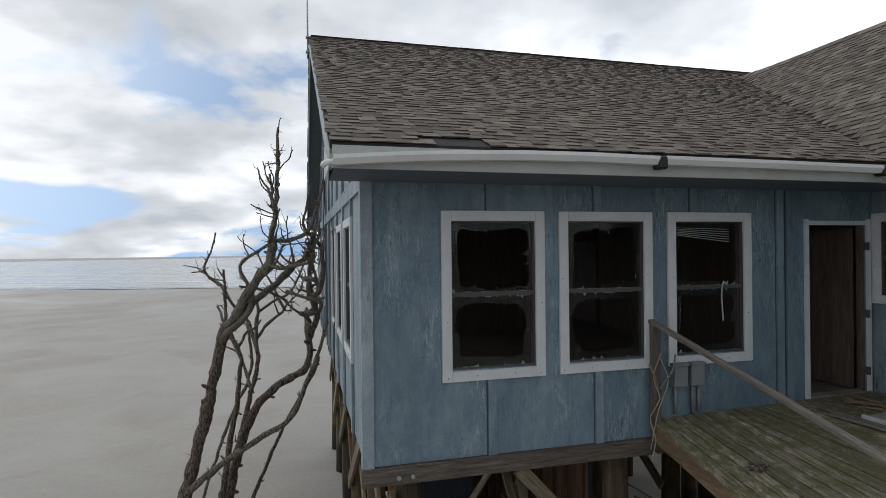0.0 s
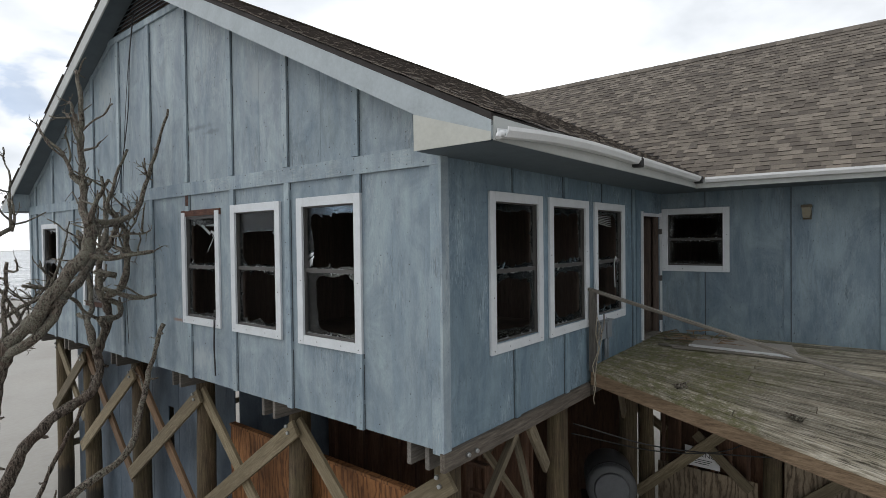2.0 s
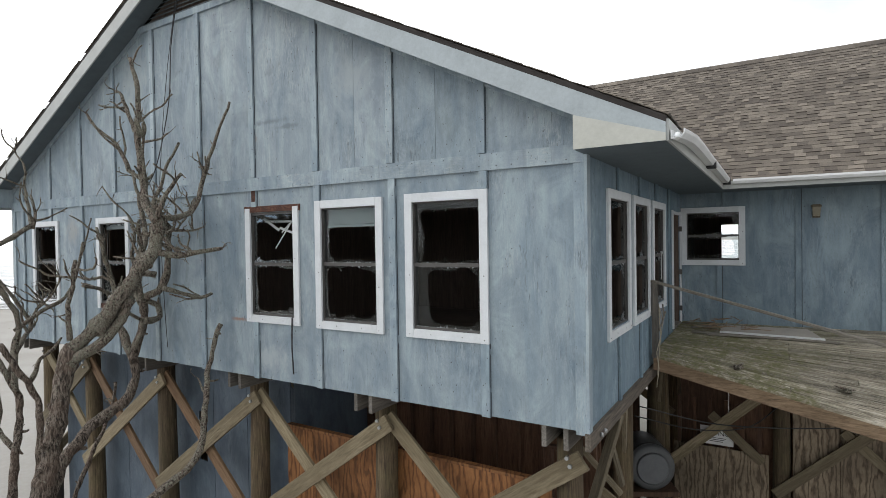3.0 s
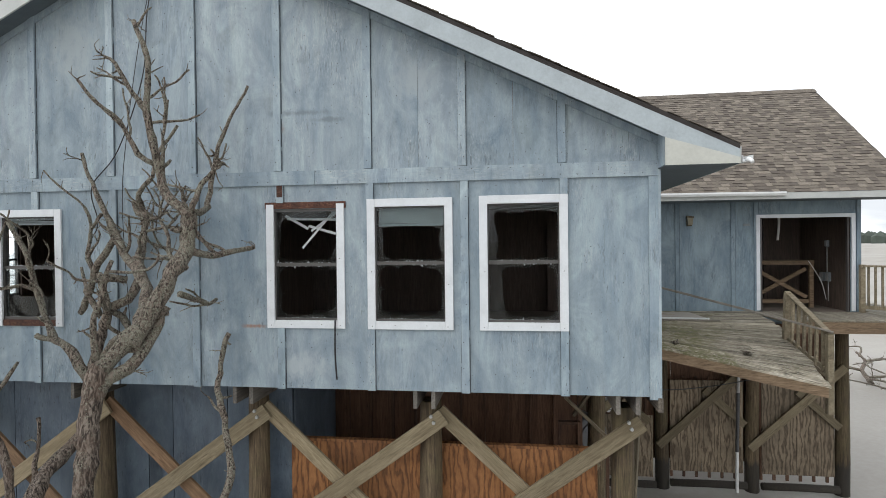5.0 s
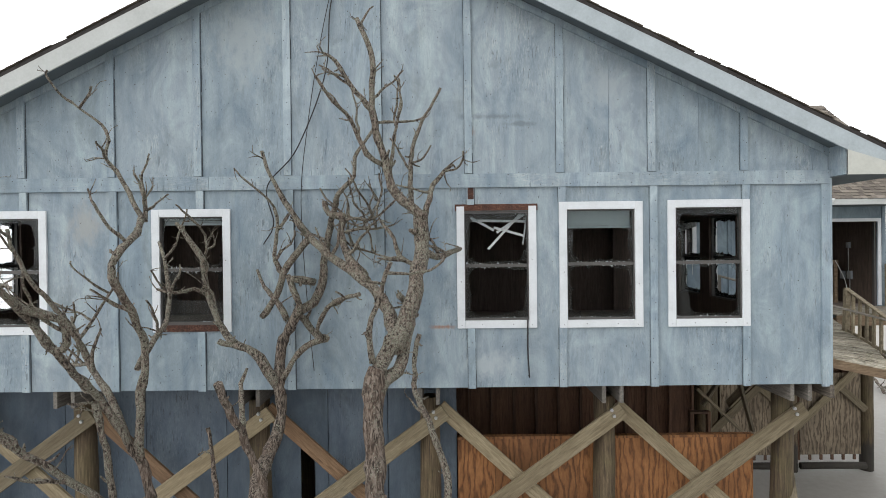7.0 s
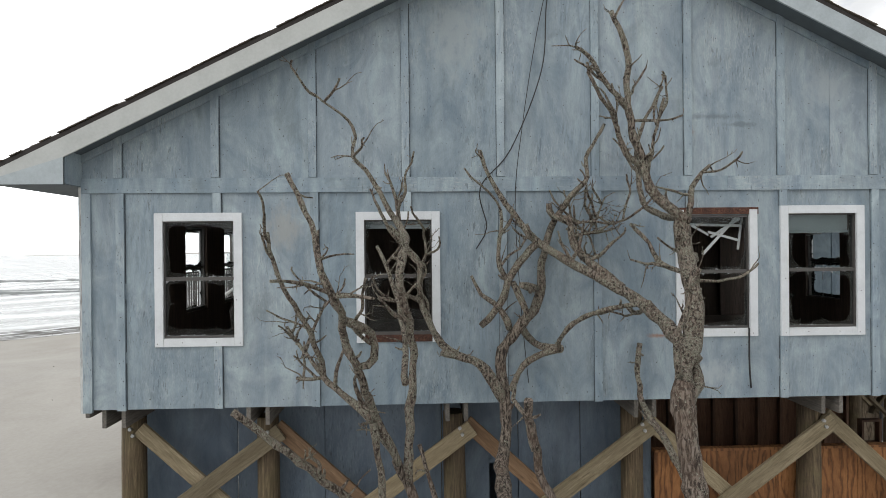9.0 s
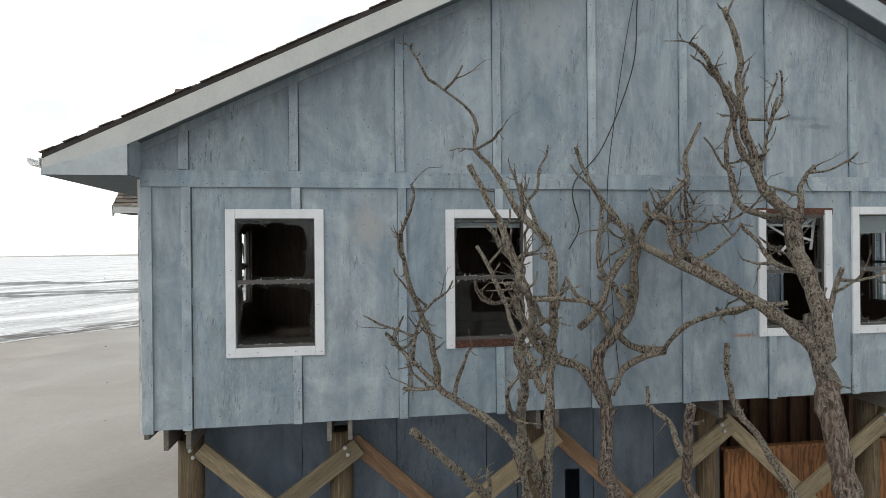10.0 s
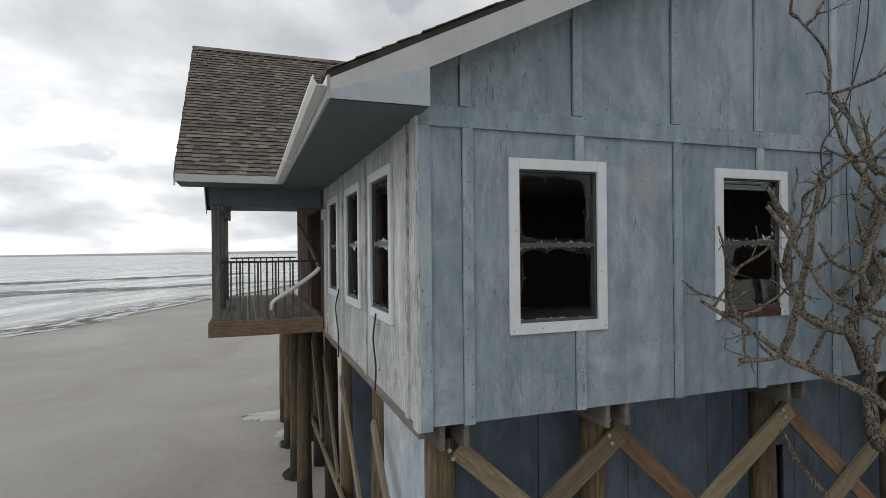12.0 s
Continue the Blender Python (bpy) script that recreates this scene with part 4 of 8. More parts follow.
def build_wing_walls():
    # west face, by the deck: a window, a lamp, a wide doorway
    holes = [(-1.05, -0.11, 5.53, 6.47), (-5.71, -3.80, FLOOR, 6.47)]
    root, slab = wall("wall_wing_west", "x", WX0, -1, WS, 0.0, holes, [-4.45, -3.22, -1.99, -0.70], "faded blue plywood wall beside the sunken deck", skin=WING_SKIN)
    for y, lo in ((-0.70, Z0), (-1.99, Z0), (-3.22, Z0), (-3.72, Z0), (-5.87, Z0)):
        for _, _, a, b in cells(y - 0.04, y + 0.04, lo, EAVE - 0.013, [(-1.14, -0.01, 5.43, 6.56)] if y > -1 else []):
            bm = bmesh.new()
            bx(bm, WX0 - 0.026, WX0 - 0.001, y - 0.045, y + 0.045, a, b)
            part("batten", bm, WING_SKIN, root)
            # one dark strip as the shadow line along the batten
            bm = bmesh.new()
            bx(bm, WX0 - 0.006, WX0 - 0.0005, y - 0.058, y - 0.0455, a, b)
            part("caulk", bm, SHADE_LINE, root, "dark strip for the batten's shadow line")
    wall("wall_wing_south", "y", WS, -1, WX0, WX1, [], [7.6, 8.8, 10.0, 11.2], "blue-grey plywood end wall of the wing")
    root, slab = wall("wall_wing_north", "y", WN, 1, WX0 + 0.02, WX1, [(6.95, 9.5, FLOOR, 6.50)], [7.6, 8.8, 10.0, 11.2], "stripped stud wall of the covered porch, open to the dark rooms", skin=STUD)
    for k in range(6):
        bm = bmesh.new()
        slab(bm, 7.0 + 0.45 * k, 7.045 + 0.45 * k, FLOOR, 6.50, 0.02, 0.11)
        part("stud", bm, STUD, root)
    bm = bmesh.new()
    slab(bm, 6.96, 9.49, 5.3, 5.345, 0.111, 0.15)
    part("rail", bm, STUD, root)
    wall("wall_wing_east", "x", WX1, 1, WS, WN, [(-0.74, -0.29, 5.35, 6.32), (8.0, 11.2, FLOOR, 6.4)], [-4, -2, 2, 6, 8, 11.6], "blue-grey plywood far wall of the wing")
    bm = bmesh.new()
    prism(bm, [(APEX - 4.2, main_top(APEX - 4.2) - 0.12), (APEX + 4.2, main_top(APEX + 4.2) - 0.12), (APEX, main_top(APEX) - 0.12)], "x", 10.9, 10.98)
    solid("wall_gable_east", bm, SIDING, label="blue-grey plywood gable where the main ridge ends", category="wall", kind="structure")
    # gable ends of the wing
    for name, y0, y1 in (("wall_gable_south", WS, WS + 0.1), ("wall_gable_north", 14.62, 14.72)):
        bm = bmesh.new()
        prism(bm, [(WX0 - 0.6, 6.86), (WX1 + 0.6, 6.86), (WRIDGE, wing_top(WRIDGE, y0) - 0.12)], "y", y0, y1)
        solid(name, bm, SIDING, label="blue-grey plywood gable end of the wing", category="wall", kind="structure")


build_wing_walls()


def build_inside():
    bm = bmesh.new()
    bx(bm, 0.13, WX0, 0.13, WIDE - 0.13, Z0 + 0.03, FLOOR)
    bx(bm, WX0 + 0.05, WX1 - 0.13, WS + 0.13, WN - 0.13, Z0 + 0.03, FLOOR)
    solid("floor", bm, CARPET, label="dirty brown floor inside the house", category="floor", kind="structure")
    bm = bmesh.new()
    bx(bm, 0.121, WX0 - 0.001, 0.121, WIDE - 0.121, CEILING, CEILING + 0.03)
    bx(bm, WX0 + 0.05, WX1 - 0.121, WS + 0.121, WN - 0.121, CEILING, CEILING + 0.03)
    solid("ceiling", bm, CEIL, label="stained ceiling inside the house", category="ceiling", kind="structure")
    bm = bmesh.new()
    for a, b, lo, hi in cells(0.13, 6.35, FLOOR, CEILING, [(5.2, 6.25, FLOOR, 6.3)]):
        bx(bm, a, b, 6.42, 6.52, lo, hi)
    solid("wall_inner_a", bm, INSIDE, label="brown panelled inner wall with a doorway", category="wall", kind="structure")
    bm = bmesh.new()
    for a, b, lo, hi in cells(0.13, WIDE - 0.13, FLOOR, CEILING, []):
        bx(bm, WX0 + 0.002, WX0 + 0.1, a, b, lo, hi)
    solid("wall_inner_b", bm, INSIDE, label="brown panelled inner wall with doorways", category="wall", kind="structure")
    bm = bmesh.new()
    for a, b, lo, hi in cells(WX0 + 0.13, WX1 - 0.13, FLOOR, CEILING, [(7.4, 8.4, FLOOR, 6.3)]):
        bx(bm, a, b, -2.3, -2.2, lo, hi)
    solid("wall_inner_c", bm, INSIDE, label="brown panelled inner wall by the entrance", category="wall", kind="structure")


build_inside()


# ---- windows ----
def shards(bm, x0, x1, z0, z1, rng, gap):
    """What is left of a pane round an uneven hole; gap: the glass left at each side (left, right, foot, head) as a share of the pane."""
    wide, high = x1 - x0, z1 - z0
    a, b, c, d = gap
    hx, hz = wide * (1 - a - b) / 2, high * (1 - c - d) / 2
    cx, cz = x0 + wide * a + hx, z0 + high * c + hz
    n, seed, spike, keep = 140, rng.uniform(0, 90), 0.0, []
    for k in range(n):
        ang = 2 * math.pi * (k + rng.uniform(-0.3, 0.3)) / n
        co, si = math.cos(ang), math.sin(ang)
        edge = min((x1 - cx if co > 0 else cx - x0) / max(abs(co), 1e-3), (z1 - cz if si > 0 else cz - z0) / max(abs(si), 1e-3))
        r = ((abs(co) / hx) ** 7 + (abs(si) / hz) ** 7) ** (-1 / 7)
        spike = rng.uniform(0.05, 0.16) if rng.random() < 0.05 else spike * 0.35
        r *= 1.0 + 0.14 * noise.noise((1.9 * co + seed, 1.9 * si, seed)) + 0.05 * noise.noise((5 * co, 5 * si, seed + 2)) - 0.02 * rng.random() ** 2 - spike
        r = max(0.02, min(r, edge * 0.992))
        keep.append(((cx + co * edge, cz + si * edge), (cx + co * r, cz + si * r)))
    for (o1, i1), (o2, i2) in zip(keep, keep[1:] + keep[:1]):
        ring = []
        for y in (-0.002, 0.002):
            ring.append([bm.verts.new((u, y, w)) for u, w in (o1, o2, i2, i1)])
        bm.faces.new(ring[0])
        bm.faces.new(ring[1][::-1])
        bm.faces.new((ring[0][3], ring[0][2], ring[1][2], ring[1][3]))


def crumbs(bm, x0, x1, z, rng, up=1):
    """Small pale chips of glass caught in the groove of a rail."""
    x = x0
    while x < x1 - 0.05:
        w, h = rng.uniform(0.015, 0.05), rng.uniform(0.006, 0.045) * (1 if rng.random() < 0.2 else 0.4)
        if rng.random() < 0.42:
            p = x + w * rng.uniform(0.1, 0.9)
            for y in (-0.003, 0.003):
                bm.faces.new([bm.verts.new(v) for v in ((x, y, z), (x + w, y, z), (p, y + rng.uniform(-0.004, 0.004), z + up * h))])
        x += w * rng.uniform(0.7, 1.5)


WINDOW_COUNT = [0]
RIM_LEFT = (0.03, 0.03, 0.03, 0.03)


def window(base, turn, wide, high, seed, label, gap=RIM_LEFT, lower=RIM_LEFT, top="paint", foot="paint", case=CASE):
    """A double-hung window. Local frame: x along the wall, -y out, z up from the casing's foot."""
    rng = random.Random(seed)
    WINDOW_COUNT[0] += 1
    root = thing("window_%d" % WINDOW_COUNT[0], base, label, "window", kind="structure", turn=turn)
    h = wide / 2
    boards = [(-h, -h + case, 0.0, high), (h - case, h, 0.0, high)]
    for a, b, lo, hi in boards:
        bm = bmesh.new()
        if top == "rotten":
            hi -= 0.02
        bx(bm, a, b, -0.034, -0.001, lo, hi - 0.001)
        part("casing", bm, TRIM_WHITE, root, bevel=0.003)
    for kind, lo, hi in ((foot, 0.0, case), (top, high - case, high)):
        bm = bmesh.new()
        if kind == "paint":
            bx(bm, -h + case + 0.001, h - case - 0.001, -0.033, -0.001, lo, hi)
            part("casing", bm, TRIM_WHITE, root, bevel=0.003)
        else:
            ext = 0.02 if lo > 0.5 else -case - 0.002
            bx(bm, -h - ext, h + ext, -0.022, -0.001, lo + 0.005 + (0.02 if lo > .5 else 0), hi - 0.012 + (0.02 if lo > .5 else 0))
            part("bare_board", bm, ROT, root, "rotten reddish bare board")
    nail_heads(root, [(x + rng.uniform(-0.02, 0.02), -0.034, z) for x in (-h + case / 2, h - case / 2) for z in (0.04, rng.uniform(0.3, 0.6) * high)] + ([(x, -0.033, case / 2) for x in (-0.2, 0.22)] if foot == "paint" else []), "y", -1)
    # sash frames set back in the opening
    a, b, lo, hi = -h + case - 0.018, h - case + 0.018, case - 0.018, high - case + 0.018
    mid = (lo + hi) / 2 + 0.01
    bm = bmesh.new()
    f = 0.032
    for x0, x1, z0, z1 in ((a, a + f, lo, hi), (b - f, b, lo, hi), (a + f, b - f, lo, lo + f + 0.015), (a + f, b - f, hi - f, hi)):
        bx(bm, x0, x1, 0.005, 0.075, z0, z1)
    frame_part = part("window_frame", bm, SASH, root, "dark bronze metal frame")
    bm = bmesh.new()
    bx(bm, a + f, b - f, 0.012, 0.05, mid - 0.022, mid + 0.022)
    part("meeting_rail", bm, SASH, frame_part)
    for z0, z1, dep, left in ((mid + 0.022, hi - f, 0.038, gap), (lo + f + 0.015, mid - 0.022, 0.025, lower)):
        bm = bmesh.new()
        shards(bm, a + f, b - f, z0, z1, rng, left)
        pane = part("pane", bm, GLASS, frame_part, "jagged remains of a broken pane")
        pane.location = (0, dep, 0)
        bm = bmesh.new()
        crumbs(bm, a + f, b - f, z0, rng)
        if z0 < mid:
            crumbs(bm, a + f, b - f, z1, rng, -1)
        chips = part("glass_chips", bm, CHIPS, frame_part, "pale glass chips along the rail")
        chips.location = (0, dep - 0.006, 0)
    return root


def west_window(i, seed, label, **kw):
    (a, b), (lo, hi) = WEST_WINDOWS[i], WEST_HEIGHTS[i]
    return window((0, (a + b) / 2, lo), -90, b - a, hi - lo, seed, label, **kw)


west_window(0, 11, "white-cased double window with jagged broken panes", gap=(0.09, 0.03, 0.03, 0.11), lower=(0.20, 0.04, 0.06, 0.05))
west_window(1, 12, "white-cased double window with broken panes and a raised blind", gap=(0.09, 0.04, 0.03, 0.34), lower=(0.07, 0.03, 0.05, 0.03))
west_window(2, 13, "broken double window with its top casing rotted away", gap=(0.04, 0.03, 0.04, 0.14), top="rotten", lower=(0.05, 0.03, 0.06, 0.01))
west_window(3, 14, "broken double window with a rotted red sill behind branches", gap=(0.02, 0.02, 0.03, 0.02), foot="rotten", lower=(0.22, 0.10, 0.42, 0.04))
west_window(4, 15, "white-cased corner window with both panes broken", gap=(0.04, 0.10, 0.03, 0.06), lower=(0.05, 0.06, 0.10, 0.03))
for i, (a, b) in enumerate(SOUTH_WINDOWS):
    window(((a + b) / 2, 0, WZ0 - 0.03), 0, b - a, WZ1 - WZ0 + 0.03, 21 + i, "white-cased double window under the eave with broken panes", gap=(0.06, 0.05, 0.05, 0.09), lower=(0.07, 0.09, 0.11, 0.10))
for i, (a, b) in enumerate(NORTH_WINDOWS):
    window(((a + b) / 2, WIDE, WZ0), 180, b - a, WZ1 - WZ0, 31 + i, "white-cased double window in the flaking wall, panes broken", gap=(0.06, 0.05, 0.05, 0.08))
window((WX0, -0.58, 5.43), -90, 1.13, 1.13, 41, "square white-cased window beside the entrance, both panes broken", gap=(0.10, 0.10, 0.08, 0.14), lower=(0.12, 0.10, 0.16, 0.10))


# ---- doors ----
def build_doors():
    d = thing("door_1", (5.87, 0, FLOOR), "open entrance doorway with white casing and a brown door swung inside", "door", kind="structure")
    for x in (-0.515, 0.46):
        bm = bmesh.new()
        bx(bm, x, x + 0.055, -0.03, -0.001, 0, 2.19)
        part("casing", bm, TRIM_WHITE, d)
    bm = bmesh.new()
    bx(bm, -0.459, 0.459, -0.03, -0.001, 2.115, 2.17)
    part("casing", bm, TRIM_WHITE, d)
    bm = bmesh.new()
    bx(bm, 0.40, 0.445, 0.15, 1.0, 0.02, 2.08)
    leaf = part("door_leaf", bm, INSIDE, d, "brown wooden door standing open")
    for z in (0.28, 1.0, 1.85):
        bm = bmesh.new()
        bx(bm, 0.445, 0.475, -0.045, 0.02, z - 0.05, z + 0.05)
        part("hinge", bm, SASH, d)
    bm = bmesh.new()
    bx(bm, -0.47, 0.46, -0.02, 0.12, -0.03, 0.02)
    part("threshold", bm, GREYWOOD, d)
    w = thing("door_2", (WX0, -4.76, FLOOR), "wide doorway with white casing into a dark ruined room", "door", kind="structure", turn=-90)
    for x in (-1.04, 0.96):
        bm = bmesh.new()
        bx(bm, x, x + 0.08, -0.03, -0.001, 0.05, 2.24)
        part("casing", bm, TRIM_WHITE, w)
    bm = bmesh.new()
    bx(bm, -0.958, 0.958, -0.03, -0.001, 2.16, 2.24)
    part("casing", bm, TRIM_WHITE, w)
    for x in (-0.93, 0.90):
        bm = bmesh.new()
        bx(bm, x, x + 0.03, 0.02, 0.10, 0.0, 2.15)
        part("jamb", bm, SASH, w)


build_doors()


# ---- roofs ----
def build_roofs():
    r = thing("roof", label="brown asphalt-shingled gable roof with worn edges", category="roof", kind="structure")
    t = 0.10
    for s in (0, 1):
        ys = (-OVER, APEX) if s == 0 else (2 * APEX + OVER, APEX)
        z0, z1 = main_top(-OVER), main_top(APEX)
        bm = bmesh.new()
        prism(bm, [(ys[0], z0 - t), (ys[1], z1 - t), (ys[1], z1), (ys[0], z0)], "x", -RAKE - 0.02, 11.0)
        part("sheathing", bm, FELT, r)
    w = thing("roof_wing", label="brown asphalt-shingled roof of the cross wing", category="roof", kind="structure")
    for s in (1, -1):
        bm = bmesh.new()
        steps = np.linspace(WROOF_S, WROOF_N, 25)
        for ya, yb in zip(steps, steps[1:]):
            c = []
            for dz in (-t, 0):
                for x, y in ((WEAVE, ya), (WRIDGE, ya), (WRIDGE, yb), (WEAVE, yb)):
                    c.append((x if s == 1 else 2 * WRIDGE - x, y, wing_top(x, y) + dz))
            hexa(bm, c)
        part("sheathing", bm, FELT, w)
    return r, w


ROOF, ROOF_WING = build_roofs()


def build_eaves():
    # rake boards and their soffits on the west gable
    for s in (-1, 1):
        root = thing("rake_trim", label="weathered white rake board with grey soffit along the gable", category="trim", group="rake trims", kind="structure")
        e = APEX + s * (APEX + OVER)
        bm = bmesh.new()
        tip = e - s * (EAVE - main_top(e) + 0.30) / SLOPE
        prism(bm, [(e, EAVE), (tip, EAVE), (APEX, main_top(APEX) - 0.30), (APEX, main_top(APEX) - 0.06), (e, main_top(e) - 0.06)], "x", -RAKE - 0.024, -RAKE)
        part("rake_board", bm, RAKE_BLUE if s < 0 else FASCIA, root)
        bm = bmesh.new()
        end = e - s * (EAVE - main_top(e) + 0.22) / SLOPE
        prism(bm, [(end, EAVE + 0.001), (APEX, main_top(APEX) - 0.22), (APEX, main_top(APEX) - 0.20), (end, EAVE + 0.021)], "x", -RAKE + 0.001, -0.001)
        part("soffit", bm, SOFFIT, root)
        # boxed return at the corner
        k = 0.0 if s < 0 else WIDE
        bm = bmesh.new()
        prism(bm, [(k, EAVE - 0.012), (e, EAVE - 0.012), (e, EAVE + 0.055), (k, main_top(k) - 0.302)], "x", -RAKE - 0.032, -RAKE - 0.025)
        part("return_face", bm, CREAM if s < 0 else RAKE_BLUE, root)
        bm = bmesh.new()
        bx(bm, -RAKE + 0.011, -0.001, k - 0.02 if s < 0 else k - 0.001, k + 0.001 if s < 0 else k + 0.02, EAVE, main_top(k) - 0.222)
        part("return_end", bm, SIDING, root)
    # level soffits and fascias along the eaves
    for s in (-1, 1):
        y0, y1 = (-OVER, -0.0005) if s < 0 else (WIDE + 0.0005, WIDE + OVER)
        root = thing("eave_trim", label="grey soffit and weathered white fascia along the eave", category="trim", group="eave trims", kind="structure")
        bm = bmesh.new()
        bx(bm, -RAKE + 0.011, WX0 - 0.001, y0, y1, EAVE - 0.012, EAVE - 0.001)
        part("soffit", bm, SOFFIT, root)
        bm = bmesh.new()
        y = -OVER - 0.022 if s < 0 else WIDE + OVER
        bx(bm, -RAKE + 0.0, WEAVE, y, y + 0.022, EAVE - 0.01, main_top(-OVER) - 0.03)
        part("fascia_board", bm, FASCIA, root)
    root = thing("eave_trim", label="grey soffit and weathered white fascia along the wing's eave", category="trim", group="eave trims", kind="structure")
    for y0, y1 in ((WROOF_S + 0.02, -OVER - 0.01), (WIDE + OVER + 0.02, WROOF_N - 0.02)):
        bm = bmesh.new()
        bx(bm, WEAVE + 0.023, WX0 - 0.001, y0, y1, EAVE - 0.012, EAVE + 0.004)
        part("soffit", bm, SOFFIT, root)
        bm = bmesh.new()
        bx(bm, WEAVE - 0.016, WEAVE + 0.022, y0, y1, EAVE - 0.02, 6.972)
        part("fascia_board", bm, FASCIA, root)
    for y in (WROOF_S, WROOF_N - 0.024):
        for s in (1, -1):
            bm = bmesh.new()
            xs = [WEAVE, WRIDGE] if s == 1 else [2 * WRIDGE - WEAVE, WRIDGE]
            prism(bm, [(xs[0], wing_top(xs[0], y) - 0.22), (xs[1], wing_top(xs[1], y) - 0.25), (xs[1], wing_top(xs[1], y) - 0.06), (xs[0], wing_top(xs[0], y) - 0.06)], "y", y, y + 0.024)
            part("rake_board", bm, FASCIA, root)


build_eaves()


def gutter(label, pts, end_caps=True):
    """An open white gutter carried through pts, with a rolled lip."""
    root = thing("gutter", pts[0], label, "gutter", group="gutters")
    prof = [(0.0, 0.10), (0.0, 0.022), (0.085, 0.022), (0.10, 0.045), (0.115, 0.068), (0.115, 0.10), (0.105, 0.10), (0.105, 0.070), (0.09, 0.048), (0.08, 0.03), (0.008, 0.03), (0.008, 0.10)]
    b = Vector(pts[0])
    line = [Vector(p) - b for p in pts]
    bm = bmesh.new()
    rows = []
    for i, p in enumerate(line):
        d = (line[min(i + 1, len(line) - 1)] - line[max(i - 1, 0)]).normalized()
        out = Vector((d.y, -d.x, 0)).normalized()
        rows.append([bm.verts.new(p + out * u + Vector((0, 0, w))) for u, w in prof])
    for r0, r1 in zip(rows, rows[1:]):
        for k in range(len(prof)):
            bm.faces.new((r0[k], r0[(k + 1) % len(prof)], r1[(k + 1) % len(prof)], r1[k]))
    bm.faces.new(rows[0][::-1])
    bm.faces.new(rows[-1])
    part("trough", bm, GUTTER, root)
    return root


def build_gutters():
    y = -OVER - 0.024
    g = gutter("bowed white gutter sagging away from the south eave", [(-0.33, y - 0.01, 6.83), (0.0, y - 0.02, 6.855), (0.4, y - 0.03, 6.88), (0.8, y - 0.02, 6.90), (1.3, y - 0.01, 6.918), (2.0, y, 6.925), (2.66, y, 6.915)])
    h = gutter("white gutter along the south eave", [(2.72, y, 6.92), (4.1, y, 6.915), (WEAVE - 0.12, y, 6.905)])
    gutter("white gutter along the wing's eave", [(WEAVE - 0.001, -1.0, 6.89), (WEAVE - 0.001, -2.5, 6.885), (WEAVE - 0.001, -3.92, 6.875)])
    gutter("white gutter along the north eave", [(3.2, WIDE + OVER + 0.024, 6.86), (0.6, WIDE + OVER + 0.024, 6.90), (-0.36, WIDE + OVER + 0.024, 6.91)])
    gutter("white gutter along the north eave", [(WEAVE, WIDE + OVER + 0.024, 6.83), (3.26, WIDE + OVER + 0.024, 6.86)])
    bm = bmesh.new()
    tube(bm, [(0, 0, 0), (-0.05, -0.005, -0.005), (-0.085, -0.012, -0.02), (-0.10, -0.015, -0.045)], [0.026, 0.026, 0.024, 0.022], 8)
    part("end_spout", bm, GUTTER, g, "short white outlet at the gutter's end").location = (0.01, -0.055, 0.05)
    for x0, x1, y0, y1 in ((2.645, 2.735, y - 0.125, y), (WEAVE - 0.15, WEAVE - 0.06, y - 0.13, y + 0.0)):
        bm = bmesh.new()
        bx(bm, x0, x1, y0 + 0.006, y1, 6.90, 7.015)
        solid("gutter_joint", bm, RUBBER, label="black rubber joint on the gutter", category="gutter joint", group="gutter joints", bevel=0.01)


build_gutters()


# ---- ground storey: piles, beams, braces ----
PILE_Y = [0.36, 2.935, 5.45, 7.92, 10.46, 12.26]
PILE_X = [0.50, 2.95, 5.65, 8.0, 10.3, 12.3]


def build_pile_mesh():
    rng = random.Random(5)
    bm = bmesh.new()
    pts = [(0.012 * math.sin(z * 1.3), 0.012 * math.cos(z * 0.9), z) for z in np.linspace(-0.3, 3.795, 9)]
    tube(bm, pts, [0.178 - 0.004 * i for i in range(9)], 14, 0.03, rng)
    return to_mesh("stilt", finish(bm), PILE)


PILE_MESH = build_pile_mesh()


def pile(x, y, turn=0, high=1.0, rad=1.0, frame_of=HOUSE):
    ob = new("stilt", PILE_MESH)
    ob.matrix_basis = frame_of @ pose(x, y, 0, 0, 0, turn) @ Matrix.Diagonal((rad, rad, high, 1))
    return tagged(ob, "round weathered brown timber pile standing in the sand", "stilt", "stilts under the house")


for i, x in enumerate(PILE_X):
    for j, y in enumerate(PILE_Y):
        pile(x, y, 40 * i + 77 * j, rad=0.97 + 0.02 * ((i + 2 * j) % 4))


def board(name, p, q, w, h, material, label, category, group="", up=(0, 0, 1), bevel=0.004):
    """A straight timber as a thing of its own, with its origin at its lower end."""
    p, q = (Vector(p), Vector(q)) if p[2] <= q[2] else (Vector(q), Vector(p))
    d = (q - p).normalized()
    s = Vector(up).cross(d).normalized()
    u = d.cross(s)
    turn = Matrix((d, s, u)).transposed().to_4x4()
    turn.translation = p
    bm = bmesh.new()
    bx(bm, 0, (q - p).length, -w / 2, w / 2, -h / 2, h / 2)
    return solid(name, bm, material, (0, 0, 0), label, category, group, bevel=bevel, frame_of=HOUSE @ turn)


